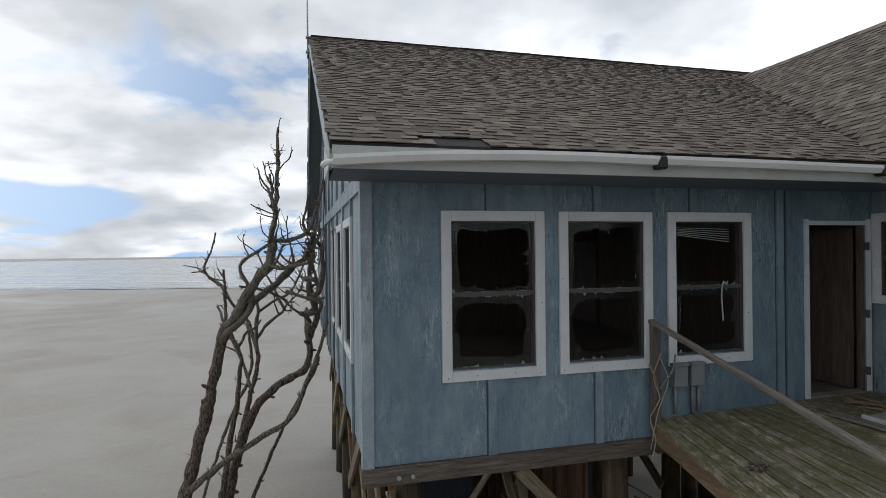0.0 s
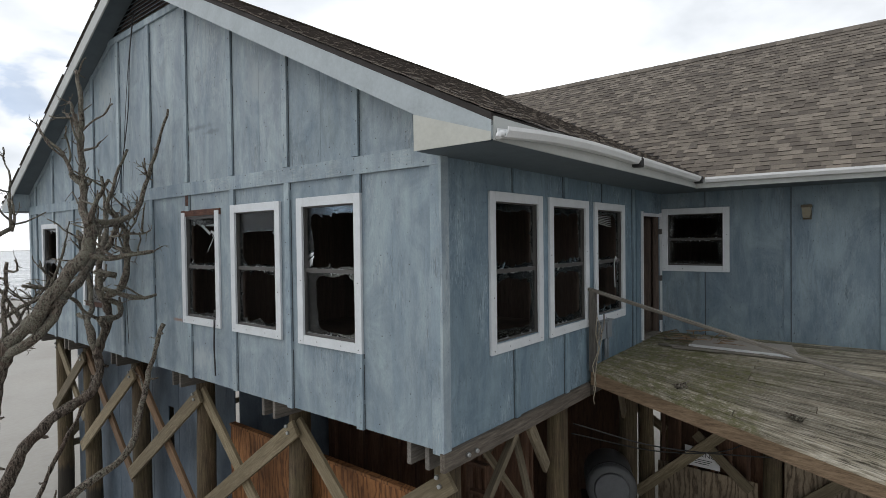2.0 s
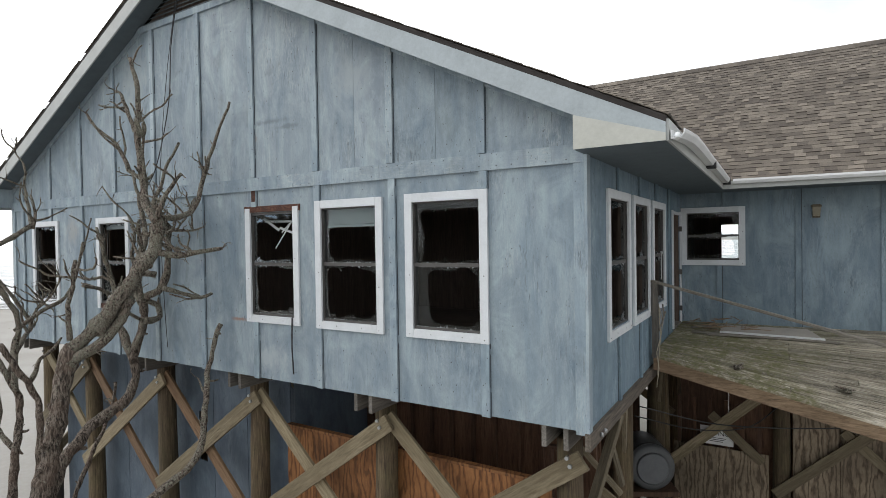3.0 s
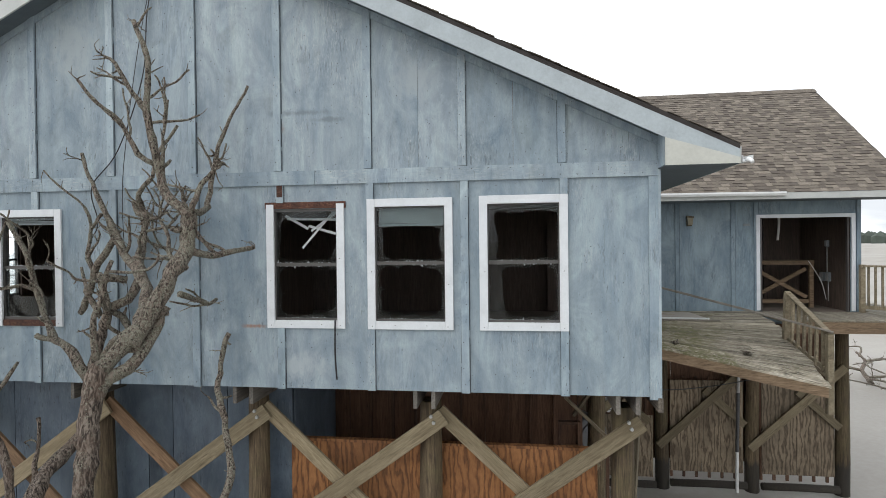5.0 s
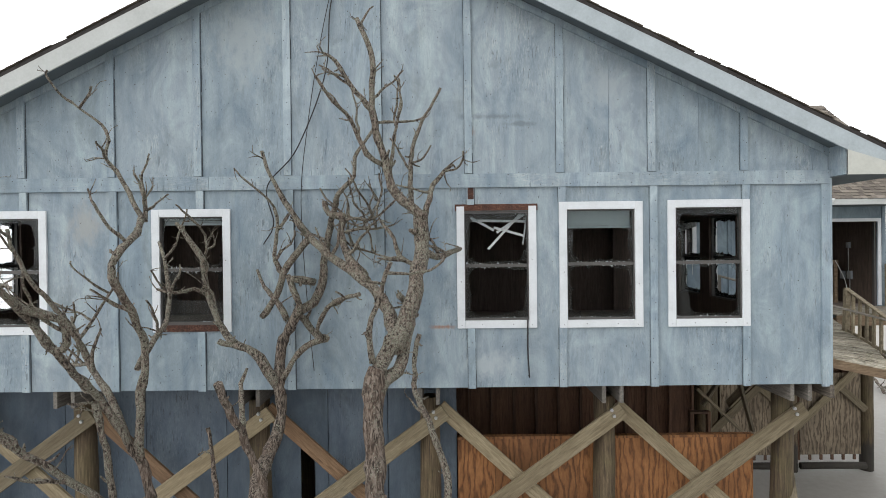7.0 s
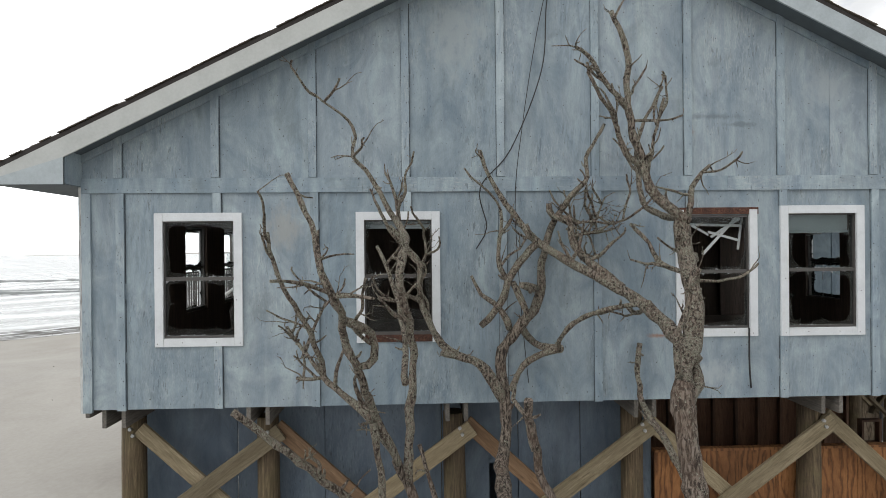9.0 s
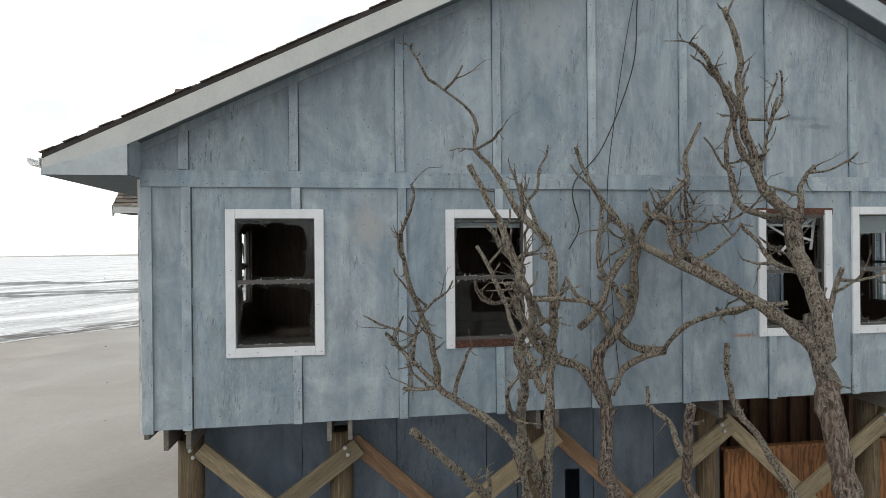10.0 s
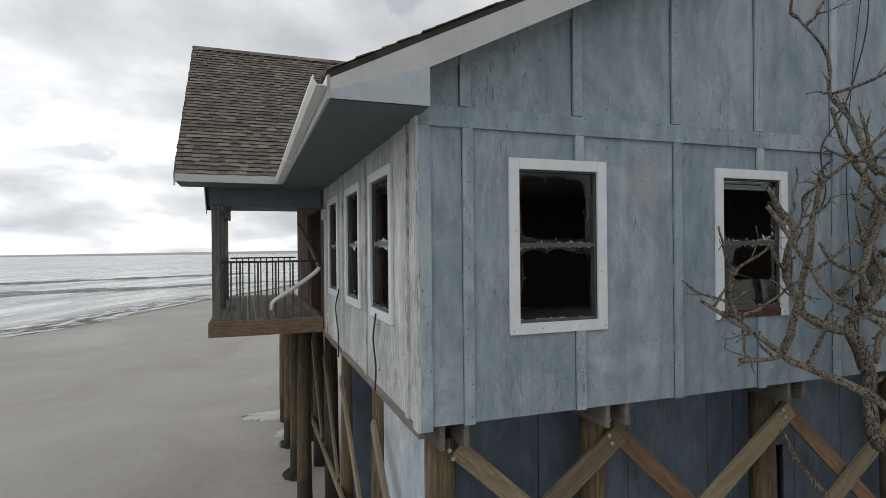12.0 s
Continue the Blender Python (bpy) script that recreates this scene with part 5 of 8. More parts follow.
def bolt(p, axis="x"):
    bm = bmesh.new()
    d = Vector((-0.03, 0, 0)) if axis == "x" else Vector((0, -0.03, 0))
    tube(bm, [(0, 0, 0), d], [0.026, 0.022], 8)
    return solid("bolt", bm, STEEL, p, "galvanised bolt head on the timber brace", "bolt", "bolts on the braces")


def build_frame_under():
    # paired floor beams that end under the gable wall
    for y in PILE_Y:
        for d in (-0.12, 0.12):
            board("floor_beam", (0.035, y + d, 3.915), (12.4, y + d, 3.915), 0.055, 0.235, BEAM, "grey-brown floor beam resting on the piles", "beam", "floor beams")
    board("rim_beam", (-0.04, -0.012, 3.945), (3.2, -0.012, 3.945), 0.06, 0.18, RIM_DARK, "weathered grey beam under the south wall", "beam")
    board("rim_beam", (3.25, -0.012, 3.945), (6.4, -0.012, 3.945), 0.06, 0.18, RIM_DARK, "weathered grey beam under the south wall", "beam")
    board("rim_beam", (0.03, WIDE - 0.02, 3.985), (6.4, WIDE - 0.02, 3.985), 0.06, 0.10, BEAM, "weathered grey beam under the north wall", "beam")
    # crossed braces along the gable: pale ones outside, the others let in between the piles
    for a, b in zip(PILE_Y, PILE_Y[1:]):
        run = (b - a + 0.25) / 0.811
        y0, z0 = a - 0.22, 3.627
        board("brace", (0.295, y0 + 0.811 * run, z0 - 0.585 * run), (0.295, y0, z0), 0.05, 0.225, BRACE_Y, "pale treated timber brace bolted across the piles", "brace", "braces under the gable", up=(0, 0.585, 0.811))
        run = (b - a - 0.2) / 0.736
        y0, z0 = b - 0.14, 3.68
        red = 7 < b < 11
        board("brace", (0.375, y0 - 0.736 * run, z0 - 0.677 * run), (0.375, y0, z0), 0.05, 0.20, BRACE_RED if red else BRACE_Y, "reddish timber brace behind the pale ones" if red else "pale treated timber brace between the piles", "brace", "braces under the gable", up=(0, -0.677, 0.736))
    for y in PILE_Y:
        for dz in (0.0, -0.085):
            bolt((0.272 if y < 12 else 0.33, y - 0.05 + dz * 0.4, 3.63 + dz + 0.06 * (y > 12)))
    # braces along the south side
    for x0, x1, s in ((0.25, 2.95, 1), (2.95, 5.65, 1)):
        for a, b in (((x0 + 1.02, 0.0, 3.86), (x0 + 0.10, 0.30, 2.3)), ((x1 - 1.35, 0.0, 3.86), (x1 - 0.62, 0.18, 3.08)))[0 if x0 < 1 else 1:]:
            board("brace", a, b, 0.05, 0.15, BRACE_X, "pale timber knee brace under the south wall", "brace", "braces under the house", up=(0.6, 0, 0.8))
    for i in range(3):
        for j in range(1, 6):
            y0, y1 = PILE_Y[j - 1], PILE_Y[j]
            if (i + j) % 2:
                board("brace", (PILE_X[i + 1] - 0.18, y0, 2.0), (PILE_X[i + 1] - 0.18, y1, 3.6), 0.05, 0.18, BRACE_Y, "timber brace deep under the house", "brace", "braces under the house", up=(0, -0.7, 0.7))
    for x in (0.32, 0.46):
        bolt((x, -0.043, 3.93), "y")
    # braces along the north side
    for x0, x1 in zip(PILE_X[:5], PILE_X[1:]):
        y = PILE_Y[-1] + 0.20
        board("brace", (x0 + 0.1, y, 1.3), (x1 - 0.3, y, 3.3), 0.05, 0.18, BRACE_X, "timber brace between the northern piles", "brace", "braces under the house", up=(-0.6, 0, 0.8))
        board("brace", (x0, y, 1.15), (x1, y, 1.15), 0.05, 0.16, BRACE_X, "timber tie between the northern piles", "brace", "braces under the house")


build_frame_under()


def build_enclosure():
    # plywood half wall with open studs above it
    root = thing("wall_plywood", label="orange-brown plywood half wall between the piles", category="wall", kind="structure")
    for a, b in ((0.65, 2.05), (2.055, 3.27), (3.275, 4.49), (4.495, 5.05)):
        bm = bmesh.new()
        bx(bm, 0.71, 0.73, a, b, 0.05, 3.08)
        part("panel", bm, PLY, root)
    bm = bmesh.new()
    bx(bm, 0.69, 0.79, 0.65, 5.05, 3.082, 3.12)
    part("cap_board", bm, PLY, root)
    for k in range(12):
        bm = bmesh.new()
        y = 0.66 + 0.41 * k
        bx(bm, 2.62, 2.70, y, y + 0.045, 0.0, 4.0)
        part("stud", bm, STUD, root)
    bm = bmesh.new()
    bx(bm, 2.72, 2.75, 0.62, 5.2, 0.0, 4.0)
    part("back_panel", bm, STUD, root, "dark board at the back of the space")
    for p, q in (((1.8, 0.99, 3.52), (1.8, 0.10, 2.66)), ((1.75, 0.31, 3.70), (1.75, 0.07, 2.8)), ((1.9, 0.55, 3.62), (1.9, 0.85, 3.2))):
        board("strut", p, q, 0.045, 0.10, BRACE_X, "loose grey timber strut leaning behind the half wall", "strut", "struts behind the half wall", up=(1, 0, 0))
    root = thing("box_frame", (1.85, 0.92, 2.72), "small reddish timber box frame behind the half wall", "frame")
    for c in ((-0.05, 0.05, -0.17, -0.13, -2.72, 0.40), (-0.05, 0.05, 0.13, 0.17, -2.72, 0.40), (-0.05, 0.05, -0.129, 0.129, 0.36, 0.40), (-0.05, 0.05, -0.129, 0.129, -0.02, 0.02)):
        bm = bmesh.new()
        bx(bm, *c)
        part("rail", bm, STUD, root)
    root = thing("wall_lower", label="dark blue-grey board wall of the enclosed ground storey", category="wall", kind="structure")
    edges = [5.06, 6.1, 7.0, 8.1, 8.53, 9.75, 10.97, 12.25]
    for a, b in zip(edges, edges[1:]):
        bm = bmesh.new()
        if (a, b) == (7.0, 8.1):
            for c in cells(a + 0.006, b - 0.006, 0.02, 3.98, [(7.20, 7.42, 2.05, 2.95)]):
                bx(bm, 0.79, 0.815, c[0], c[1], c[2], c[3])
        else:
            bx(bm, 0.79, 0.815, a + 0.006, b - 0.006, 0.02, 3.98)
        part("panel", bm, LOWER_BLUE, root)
    edges = [0.90, 1.9, 2.75]
    for a, b in zip(edges, edges[1:]):
        bm = bmesh.new()
        bx(bm, a + 0.003, b - 0.003, 12.26, 12.285, 0.02, 3.83)
        part("panel", bm, PALE_LOWER, root, "pale blue-grey board")
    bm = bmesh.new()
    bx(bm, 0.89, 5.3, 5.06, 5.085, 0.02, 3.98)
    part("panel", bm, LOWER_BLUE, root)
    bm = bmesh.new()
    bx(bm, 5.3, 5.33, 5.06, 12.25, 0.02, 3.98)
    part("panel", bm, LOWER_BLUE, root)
    # unseen dark sheets added under the floor to darken the space
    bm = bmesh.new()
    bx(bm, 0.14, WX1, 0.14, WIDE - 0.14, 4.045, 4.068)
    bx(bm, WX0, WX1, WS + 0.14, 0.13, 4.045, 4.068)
    solid("subfloor", bm, STUD, label="dark sheets added under the floor to darken the space", category="floor", kind="structure")


PALE_LOWER = siding("pale_lower_board", (0.40, 0.45, 0.49), (0.5, 0.52, 0.52), 0.5, (3, 3, 0.5))
build_enclosure()


# ---- the sunken deck ----
DX0, DX1, DY1 = 3.18, 6.41, -3.56


def deck_z(x, y):
    u, v = (x - DX0) / (DX1 - DX0), y / DY1
    return (1 - v) * (4.255 + 0.055 * u) + v * (3.45 + 0.88 * (1 - (1 - u) ** 2.2))


def build_deck():
    rng = random.Random(8)
    root = thing("deck", label="grey weathered timber deck, one corner sunk, mossy by the door", category="deck")
    x, w = DX0 - 0.02, 0.138
    while x < DX1 - 0.05:
        a, b = x + 0.006, min(x + w - 0.007, DX1)
        y0, y1 = -0.035 - 0.0 * rng.random(), DY1 - rng.uniform(-0.02, 0.05)
        up = rng.uniform(-0.003, 0.004)
        cut = rng.choice((None, -1.8, -2.6, None))
        spans = [(y0, y1)] if not cut else [(y0, cut + 0.004), (cut - 0.004, y1)]
        for p, q in spans:
            bm = bmesh.new()
            hexa(bm, [(xx, yy, deck_z(xx, yy) - 0.036 + up) for xx, yy in ((a, p), (a, q), (b, q), (b, p))] + [(xx, yy, deck_z(xx, yy) + up) for xx, yy in ((a, p), (a, q), (b, q), (b, p))])
            part("plank", bm, DECK, root, bevel=0.004)
        x += w
    bm = bmesh.new()
    hexa(bm, [(xx, yy, deck_z(DX0, yy) - 0.22) for xx, yy in ((DX0 - 0.01, -0.06), (DX0 - 0.01, DY1), (DX0 + 0.035, DY1), (DX0 + 0.035, -0.06))] + [(xx, yy, deck_z(DX0, yy) - 0.04) for xx, yy in ((DX0 - 0.01, -0.06), (DX0 - 0.01, DY1), (DX0 + 0.035, DY1), (DX0 + 0.035, -0.06))])
    part("rim_board", bm, RIM, root, "brown rim board of the deck")
    bm = bmesh.new()
    hexa(bm, [(xx, yy, deck_z(xx, DY1) - 0.22) for xx, yy in ((DX0 + 0.036, DY1), (5.0, DY1), (5.0, DY1 + 0.045), (DX0 + 0.036, DY1 + 0.045))] + [(xx, yy, deck_z(xx, DY1) - 0.04) for xx, yy in ((DX0 + 0.036, DY1), (5.0, DY1), (5.0, DY1 + 0.045), (DX0 + 0.036, DY1 + 0.045))])
    part("rim_board", bm, RIM, root)
    for x in (3.8, 4.4, 5.0, 5.6, 6.2):
        bm = bmesh.new()
        hexa(bm, [(xx, yy, deck_z(x, yy) - 0.24) for xx, yy in ((x, -0.07), (x, DY1 + 0.05), (x + 0.04, DY1 + 0.05), (x + 0.04, -0.07))] + [(xx, yy, deck_z(x, yy) - 0.042) for xx, yy in ((x, -0.07), (x, DY1 + 0.05), (x + 0.04, DY1 + 0.05), (x + 0.04, -0.07))])
        part("joist", bm, BEAM, root)
    # the level landing before the wide doorway
    land = thing("landing", (0, 0, 0), "grey timber landing before the wide doorway", "deck")
    y = DY1 - 0.06
    while y > -7.2:
        bm = bmesh.new()
        bx(bm, 4.95, 6.41 if y > WS - 0.1 else 8.2, y - 0.133, y, 4.29, 4.326)
        part("plank", bm, DECKX, land, bevel=0.004)
        y -= 0.138
    bm = bmesh.new()
    bx(bm, 4.94, 4.985, -7.2, DY1 - 0.06, 4.06, 4.288)
    part("rim_board", bm, RIM, land)
    bm = bmesh.new()
    bx(bm, 4.986, 8.2, -7.2, -7.155, 4.06, 4.288)
    part("rim_board", bm, RIM, land)


DECKX = wood("weathered_landing", (0.085, 0.074, 0.056), (0.225, 0.200, 0.160), (0.42, 0.385, 0.325), (0.22, 4.5, 4.5), 0.9, 1.0, 0.30, 0.3)
build_deck()


def build_rails():
    # the post by the wall and the fallen handrail that slopes away from it
    board("rail_post", (3.20, -0.085, 4.20), (3.20, -0.085, 5.33), 0.085, 0.085, BEAM, "grey timber rail post at the deck's inner corner", "post", "rail posts", up=(0, 1, 0))
    board("handrail", (3.185, -0.03, 5.345), (3.36, -3.72, 4.34), 0.075, 0.04, LONGRAIL, "long weathered handrail sloping down across the deck", "handrail", "handrails")
    # leaning balustrade at the sunk corner
    r = thing("balustrade", (3.36, -3.67, 3.45), "grey leaning balustrade at the sunk end of the deck", "balustrade", "balustrades")
    bm = bmesh.new(); hexa(bm, [(-0.06, -0.05, -0.55), (0.05, -0.05, -0.55), (0.05, 0.05, -0.55), (-0.06, 0.05, -0.55), (-0.02, -0.07, 0.84), (0.09, -0.07, 0.84), (0.09, 0.03, 0.84), (-0.02, 0.03, 0.84)])
    part("post", bm, RAILWOOD, r, bevel=0.004)
    bm = bmesh.new(); hexa(bm, [(1.0, 0.20, 0.25), (1.10, 0.20, 0.25), (1.10, 0.30, 0.25), (1.0, 0.30, 0.25), (1.0, 0.15, 1.48), (1.10, 0.15, 1.48), (1.10, 0.25, 1.48), (1.0, 0.25, 1.48)])
    part("post", bm, RAILWOOD, r, bevel=0.004)
    bm = bmesh.new(); beam(bm, (0.0, -0.03, 0.84), (1.10, 0.19, 1.50), 0.11, 0.035)
    part("top_rail", bm, RAILWOOD, r, bevel=0.004)
    for z0, z1 in ((0.10, 0.50), (0.20, 0.60)):
        bm = bmesh.new(); beam(bm, (0.05, 0, z0), (1.02, 0.22, z1), 0.04, 0.06)
        part("bottom_rail", bm, RAILWOOD, r)
    for k in range(1, 7):
        t = k / 7
        p = Vector((1.05 * t, 0.23 * t, 0.12 + 0.40 * t))
        q = Vector((1.05 * t + 0.03, -0.02 + 0.20 * t, 0.82 + 0.66 * t))
        bm = bmesh.new(); beam(bm, p, q, 0.055, 0.045, (0, 1, 0))
        part("baluster", bm, RAILWOOD, r)
    # rail along the landing
    r = thing("balustrade", (6.3, -5.86, 4.33), "grey timber balustrade beyond the wing's corner", "balustrade", "balustrades")
    bm = bmesh.new(); bx(bm, -0.05, 0.04, -0.05, 0.04, 0, 1.06)
    part("post", bm, RAILWOOD, r)
    bm = bmesh.new(); bx(bm, -1.34, -1.25, -1.1, -1.01, -0.25, 1.06)
    part("post", bm, RAILWOOD, r)
    bm = bmesh.new(); beam(bm, (0, 0, 1.03), (-1.3, -1.05, 1.03), 0.09, 0.04)
    part("top_rail", bm, RAILWOOD, r)
    bm = bmesh.new(); beam(bm, (0, 0, 0.12), (-1.3, -1.05, 0.12), 0.04, 0.08)
    part("bottom_rail", bm, RAILWOOD, r)
    for k in range(1, 13):
        t = k / 13
        bm = bmesh.new(); bx(bm, -1.3 * t - 0.018, -1.3 * t + 0.018, -1.05 * t - 0.018, -1.05 * t + 0.018, 0.16, 1.01)
        part("baluster", bm, RAILWOOD, r)


build_rails()


# ---- the covered porch on the north side ----
def build_porch():
    root = thing("porch", label="covered north porch with timber floor, posts and balustrade", category="porch")
    x0, x1, y0, y1 = 6.47, 12.6, WIDE + 0.06, 14.72
    y = y0
    while y < y1 - 0.1:
        bm = bmesh.new()
        bx(bm, x0, x1, y + 0.004, y + 0.134, 4.284, 4.32)
        part("plank", bm, DECKX, root)
        y += 0.138
    for a in ((x0 - 0.04, x0 - 0.002, y0 - 0.03, y1 + 0.02, 4.02, 4.30), (x0, x1, y1 - 0.02, y1 + 0.02, 4.02, 4.283)):
        bm = bmesh.new(); bx(bm, *a)
        part("rim_board", bm, RIM, root)
    for x in (6.54, 9.0, 11.3):
        bm = bmesh.new(); bx(bm, x - 0.075, x + 0.075, 14.52, 14.67, 4.321, 6.52)
        part("post", bm, POSTWOOD, root, bevel=0.006)
    for a in ((6.42, 12.5, 14.48, 14.71, 6.521, 6.84), (6.42, 6.62, y0, 14.47, 6.50, 6.84)):
        bm = bmesh.new(); bx(bm, *a)
        part("beam", bm, SOFFIT, root)
    for px, py, qx, qy in ((6.5, y0 + 0.05, 6.5, 14.5), (6.65, 14.6, 12.4, 14.6), (12.45, y0, 12.45, 14.5)):
        bm = bmesh.new()
        beam(bm, (px, py, 5.43), (qx, qy, 5.43), 0.06, 0.04)
        part("top_rail", bm, CABLE, root)
        n = int(math.hypot(qx - px, qy - py) / 0.155)
        for k in range(1, n):
            t = k / n
            x, y = px + (qx - px) * t, py + (qy - py) * t
            bm = bmesh.new(); bx(bm, x - 0.018, x + 0.018, y - 0.018, y + 0.018, 4.321, 5.41)
            part("baluster", bm, SASH, root)
    bm = bmesh.new(); bx(bm, WX0 + 0.03, WX1 + 0.4, WIDE + 0.02, 14.6, 6.842, 6.86)
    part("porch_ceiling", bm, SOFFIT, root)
    for x in (6.9, 9.2, 11.5, 13.8):
        pile(x + 0.7, 12.9, 60 * x, 1.055, 0.95)


build_porch()


# ---- trees ----
REACH = [-0.06]                                         # no branch grows through the gable


def twig(bm, p, d, r, length, rng, depth):
    pts, rad, q, v = [p], [r], Vector(p), Vector(d).normalized()
    n = max(3, int(length / 0.07))
    for i in range(n):
        v = (v + Vector([rng.uniform(-1, 1) for _ in range(3)]) * 0.32 + Vector((0, 0, 0.05))).normalized()
        q = q + v * (length / n)
        q.x = min(q.x, REACH[0])
        pts.append(q.copy())
        rad.append(r * (1 - 0.7 * (i + 1) / n) + 0.0015)
        if depth > 0 and rng.random() < 0.33:
            side = (v + Vector([rng.uniform(-1, 1) for _ in range(3)]) * 0.9).normalized()
            twig(bm, q.copy(), side, rad[-1] * 0.75, length * rng.uniform(0.3, 0.6), rng, depth - 1)
    tube(bm, pts, rad, 5)


def limb(bm, pts, r0, r1, rng, twigs=3, knots=True, stub=True):
    line = smooth_line(pts, 0.09)
    n = len(line)
    rad = []
    for i, p in enumerate(line):
        r = r0 + (r1 - r0) * (i / (n - 1))
        if knots:
            r *= 1 + 0.22 * noise.noise(p * 6.0) + 0.18 * noise.noise(p * 15.0)
        rad.append(r)
        if 0 < i < n - 1:
            line[i] = p + Vector((noise.noise(p * 5.0), noise.noise(p * 5.0 + Vector((9, 0, 0))), 0)) * 0.03
    tube(bm, line, rad, 10, 0.09, rng)
    for _ in range(twigs):
        i = rng.randrange(int(n * 0.25), n)
        d = (line[min(i + 1, n - 1)] - line[max(i - 1, 0)]).normalized()
        s = (d * 0.5 + Vector([rng.uniform(-1, 1) for _ in range(3)])).normalized()
        s.x = -abs(s.x) if -0.3 < line[i].x < 0.2 else s.x
        twig(bm, line[i], s, max(0.005, min(0.010, rad[i] * 0.5)), rng.uniform(0.10, 0.30), rng, 2)
    if stub:
        for _ in range(max(1, n // 9)):
            i = rng.randrange(int(n * 0.2), n)
            s = Vector([rng.uniform(-1, 1) for _ in range(3)]).normalized()
            tube(bm, [line[i], line[i] + s * (rad[i] + 0.05), line[i] + s * (rad[i] + rng.uniform(0.06, 0.12)) + Vector((0, 0, 0.02))], [rad[i] * 0.5, rad[i] * 0.38, rad[i] * 0.25], 6)
    return line


def branchlets(bm, pts, r0, r1, rng, count):
    line = smooth_line(pts, 0.09)
    n = len(line)
    for _ in range(count):
        i = rng.randrange(max(1, int(n * 0.2)), n)
        r = (r0 + (r1 - r0) * i / n) * rng.uniform(0.5, 0.75)
        v = (Vector((rng.uniform(-1, 0.5), rng.uniform(-1, 1), rng.uniform(-0.1, 1.0)))).normalized()
        q, path = line[i].copy(), [line[i].copy()]
        for k in range(rng.randrange(3, 7)):
            v = (v + Vector((rng.uniform(-0.5, 0.4), rng.uniform(-0.6, 0.6), rng.uniform(-0.2, 0.6))) * 0.7).normalized()
            q = q + v * rng.uniform(0.07, 0.14)
            q.x = min(q.x, REACH[0] - 0.02)
            path.append(q.copy())
        limb(bm, path, max(r, 0.016), 0.010, rng, 1, True, True)


def dead_tree(label, base, seed, trunk, limbs, name="dead_tree", category="tree", group="dead trees before the gable", girth=1.0):
    """A bare tree: a trunk and limbs, each limb with its twigs a part of its own."""
    rng = random.Random(seed)
    root = thing(name, base, label, category, group, frame_of=Matrix())
    off = Vector(base)
    pts, r0, r1 = trunk
    bm = bmesh.new()
    limb(bm, [Vector(p) for p in pts], r0 * girth, r1 * 1.1 * girth, rng, 2)
    bmesh.ops.translate(bm, verts=bm.verts, vec=-off)
    part("trunk", bm, TRUNK, root)
    for pts, r0, r1, tw in limbs:
        bm = bmesh.new()
        limb(bm, [Vector(p) for p in pts], r0 * 1.08 * girth, r1 * 1.35 * girth + 0.003, rng, max(1, tw // 2 + 1))
        bmesh.ops.translate(bm, verts=bm.verts, vec=-off)
        arm = part("limb", bm, BARK, root)
        for _ in range(1 + (tw + 1) // 3):
            bm = bmesh.new()
            branchlets(bm, pts, r0, r1, rng, 1)
            bmesh.ops.translate(bm, verts=bm.verts, vec=-off)
            part("branch", bm, BARK, arm)
    return root


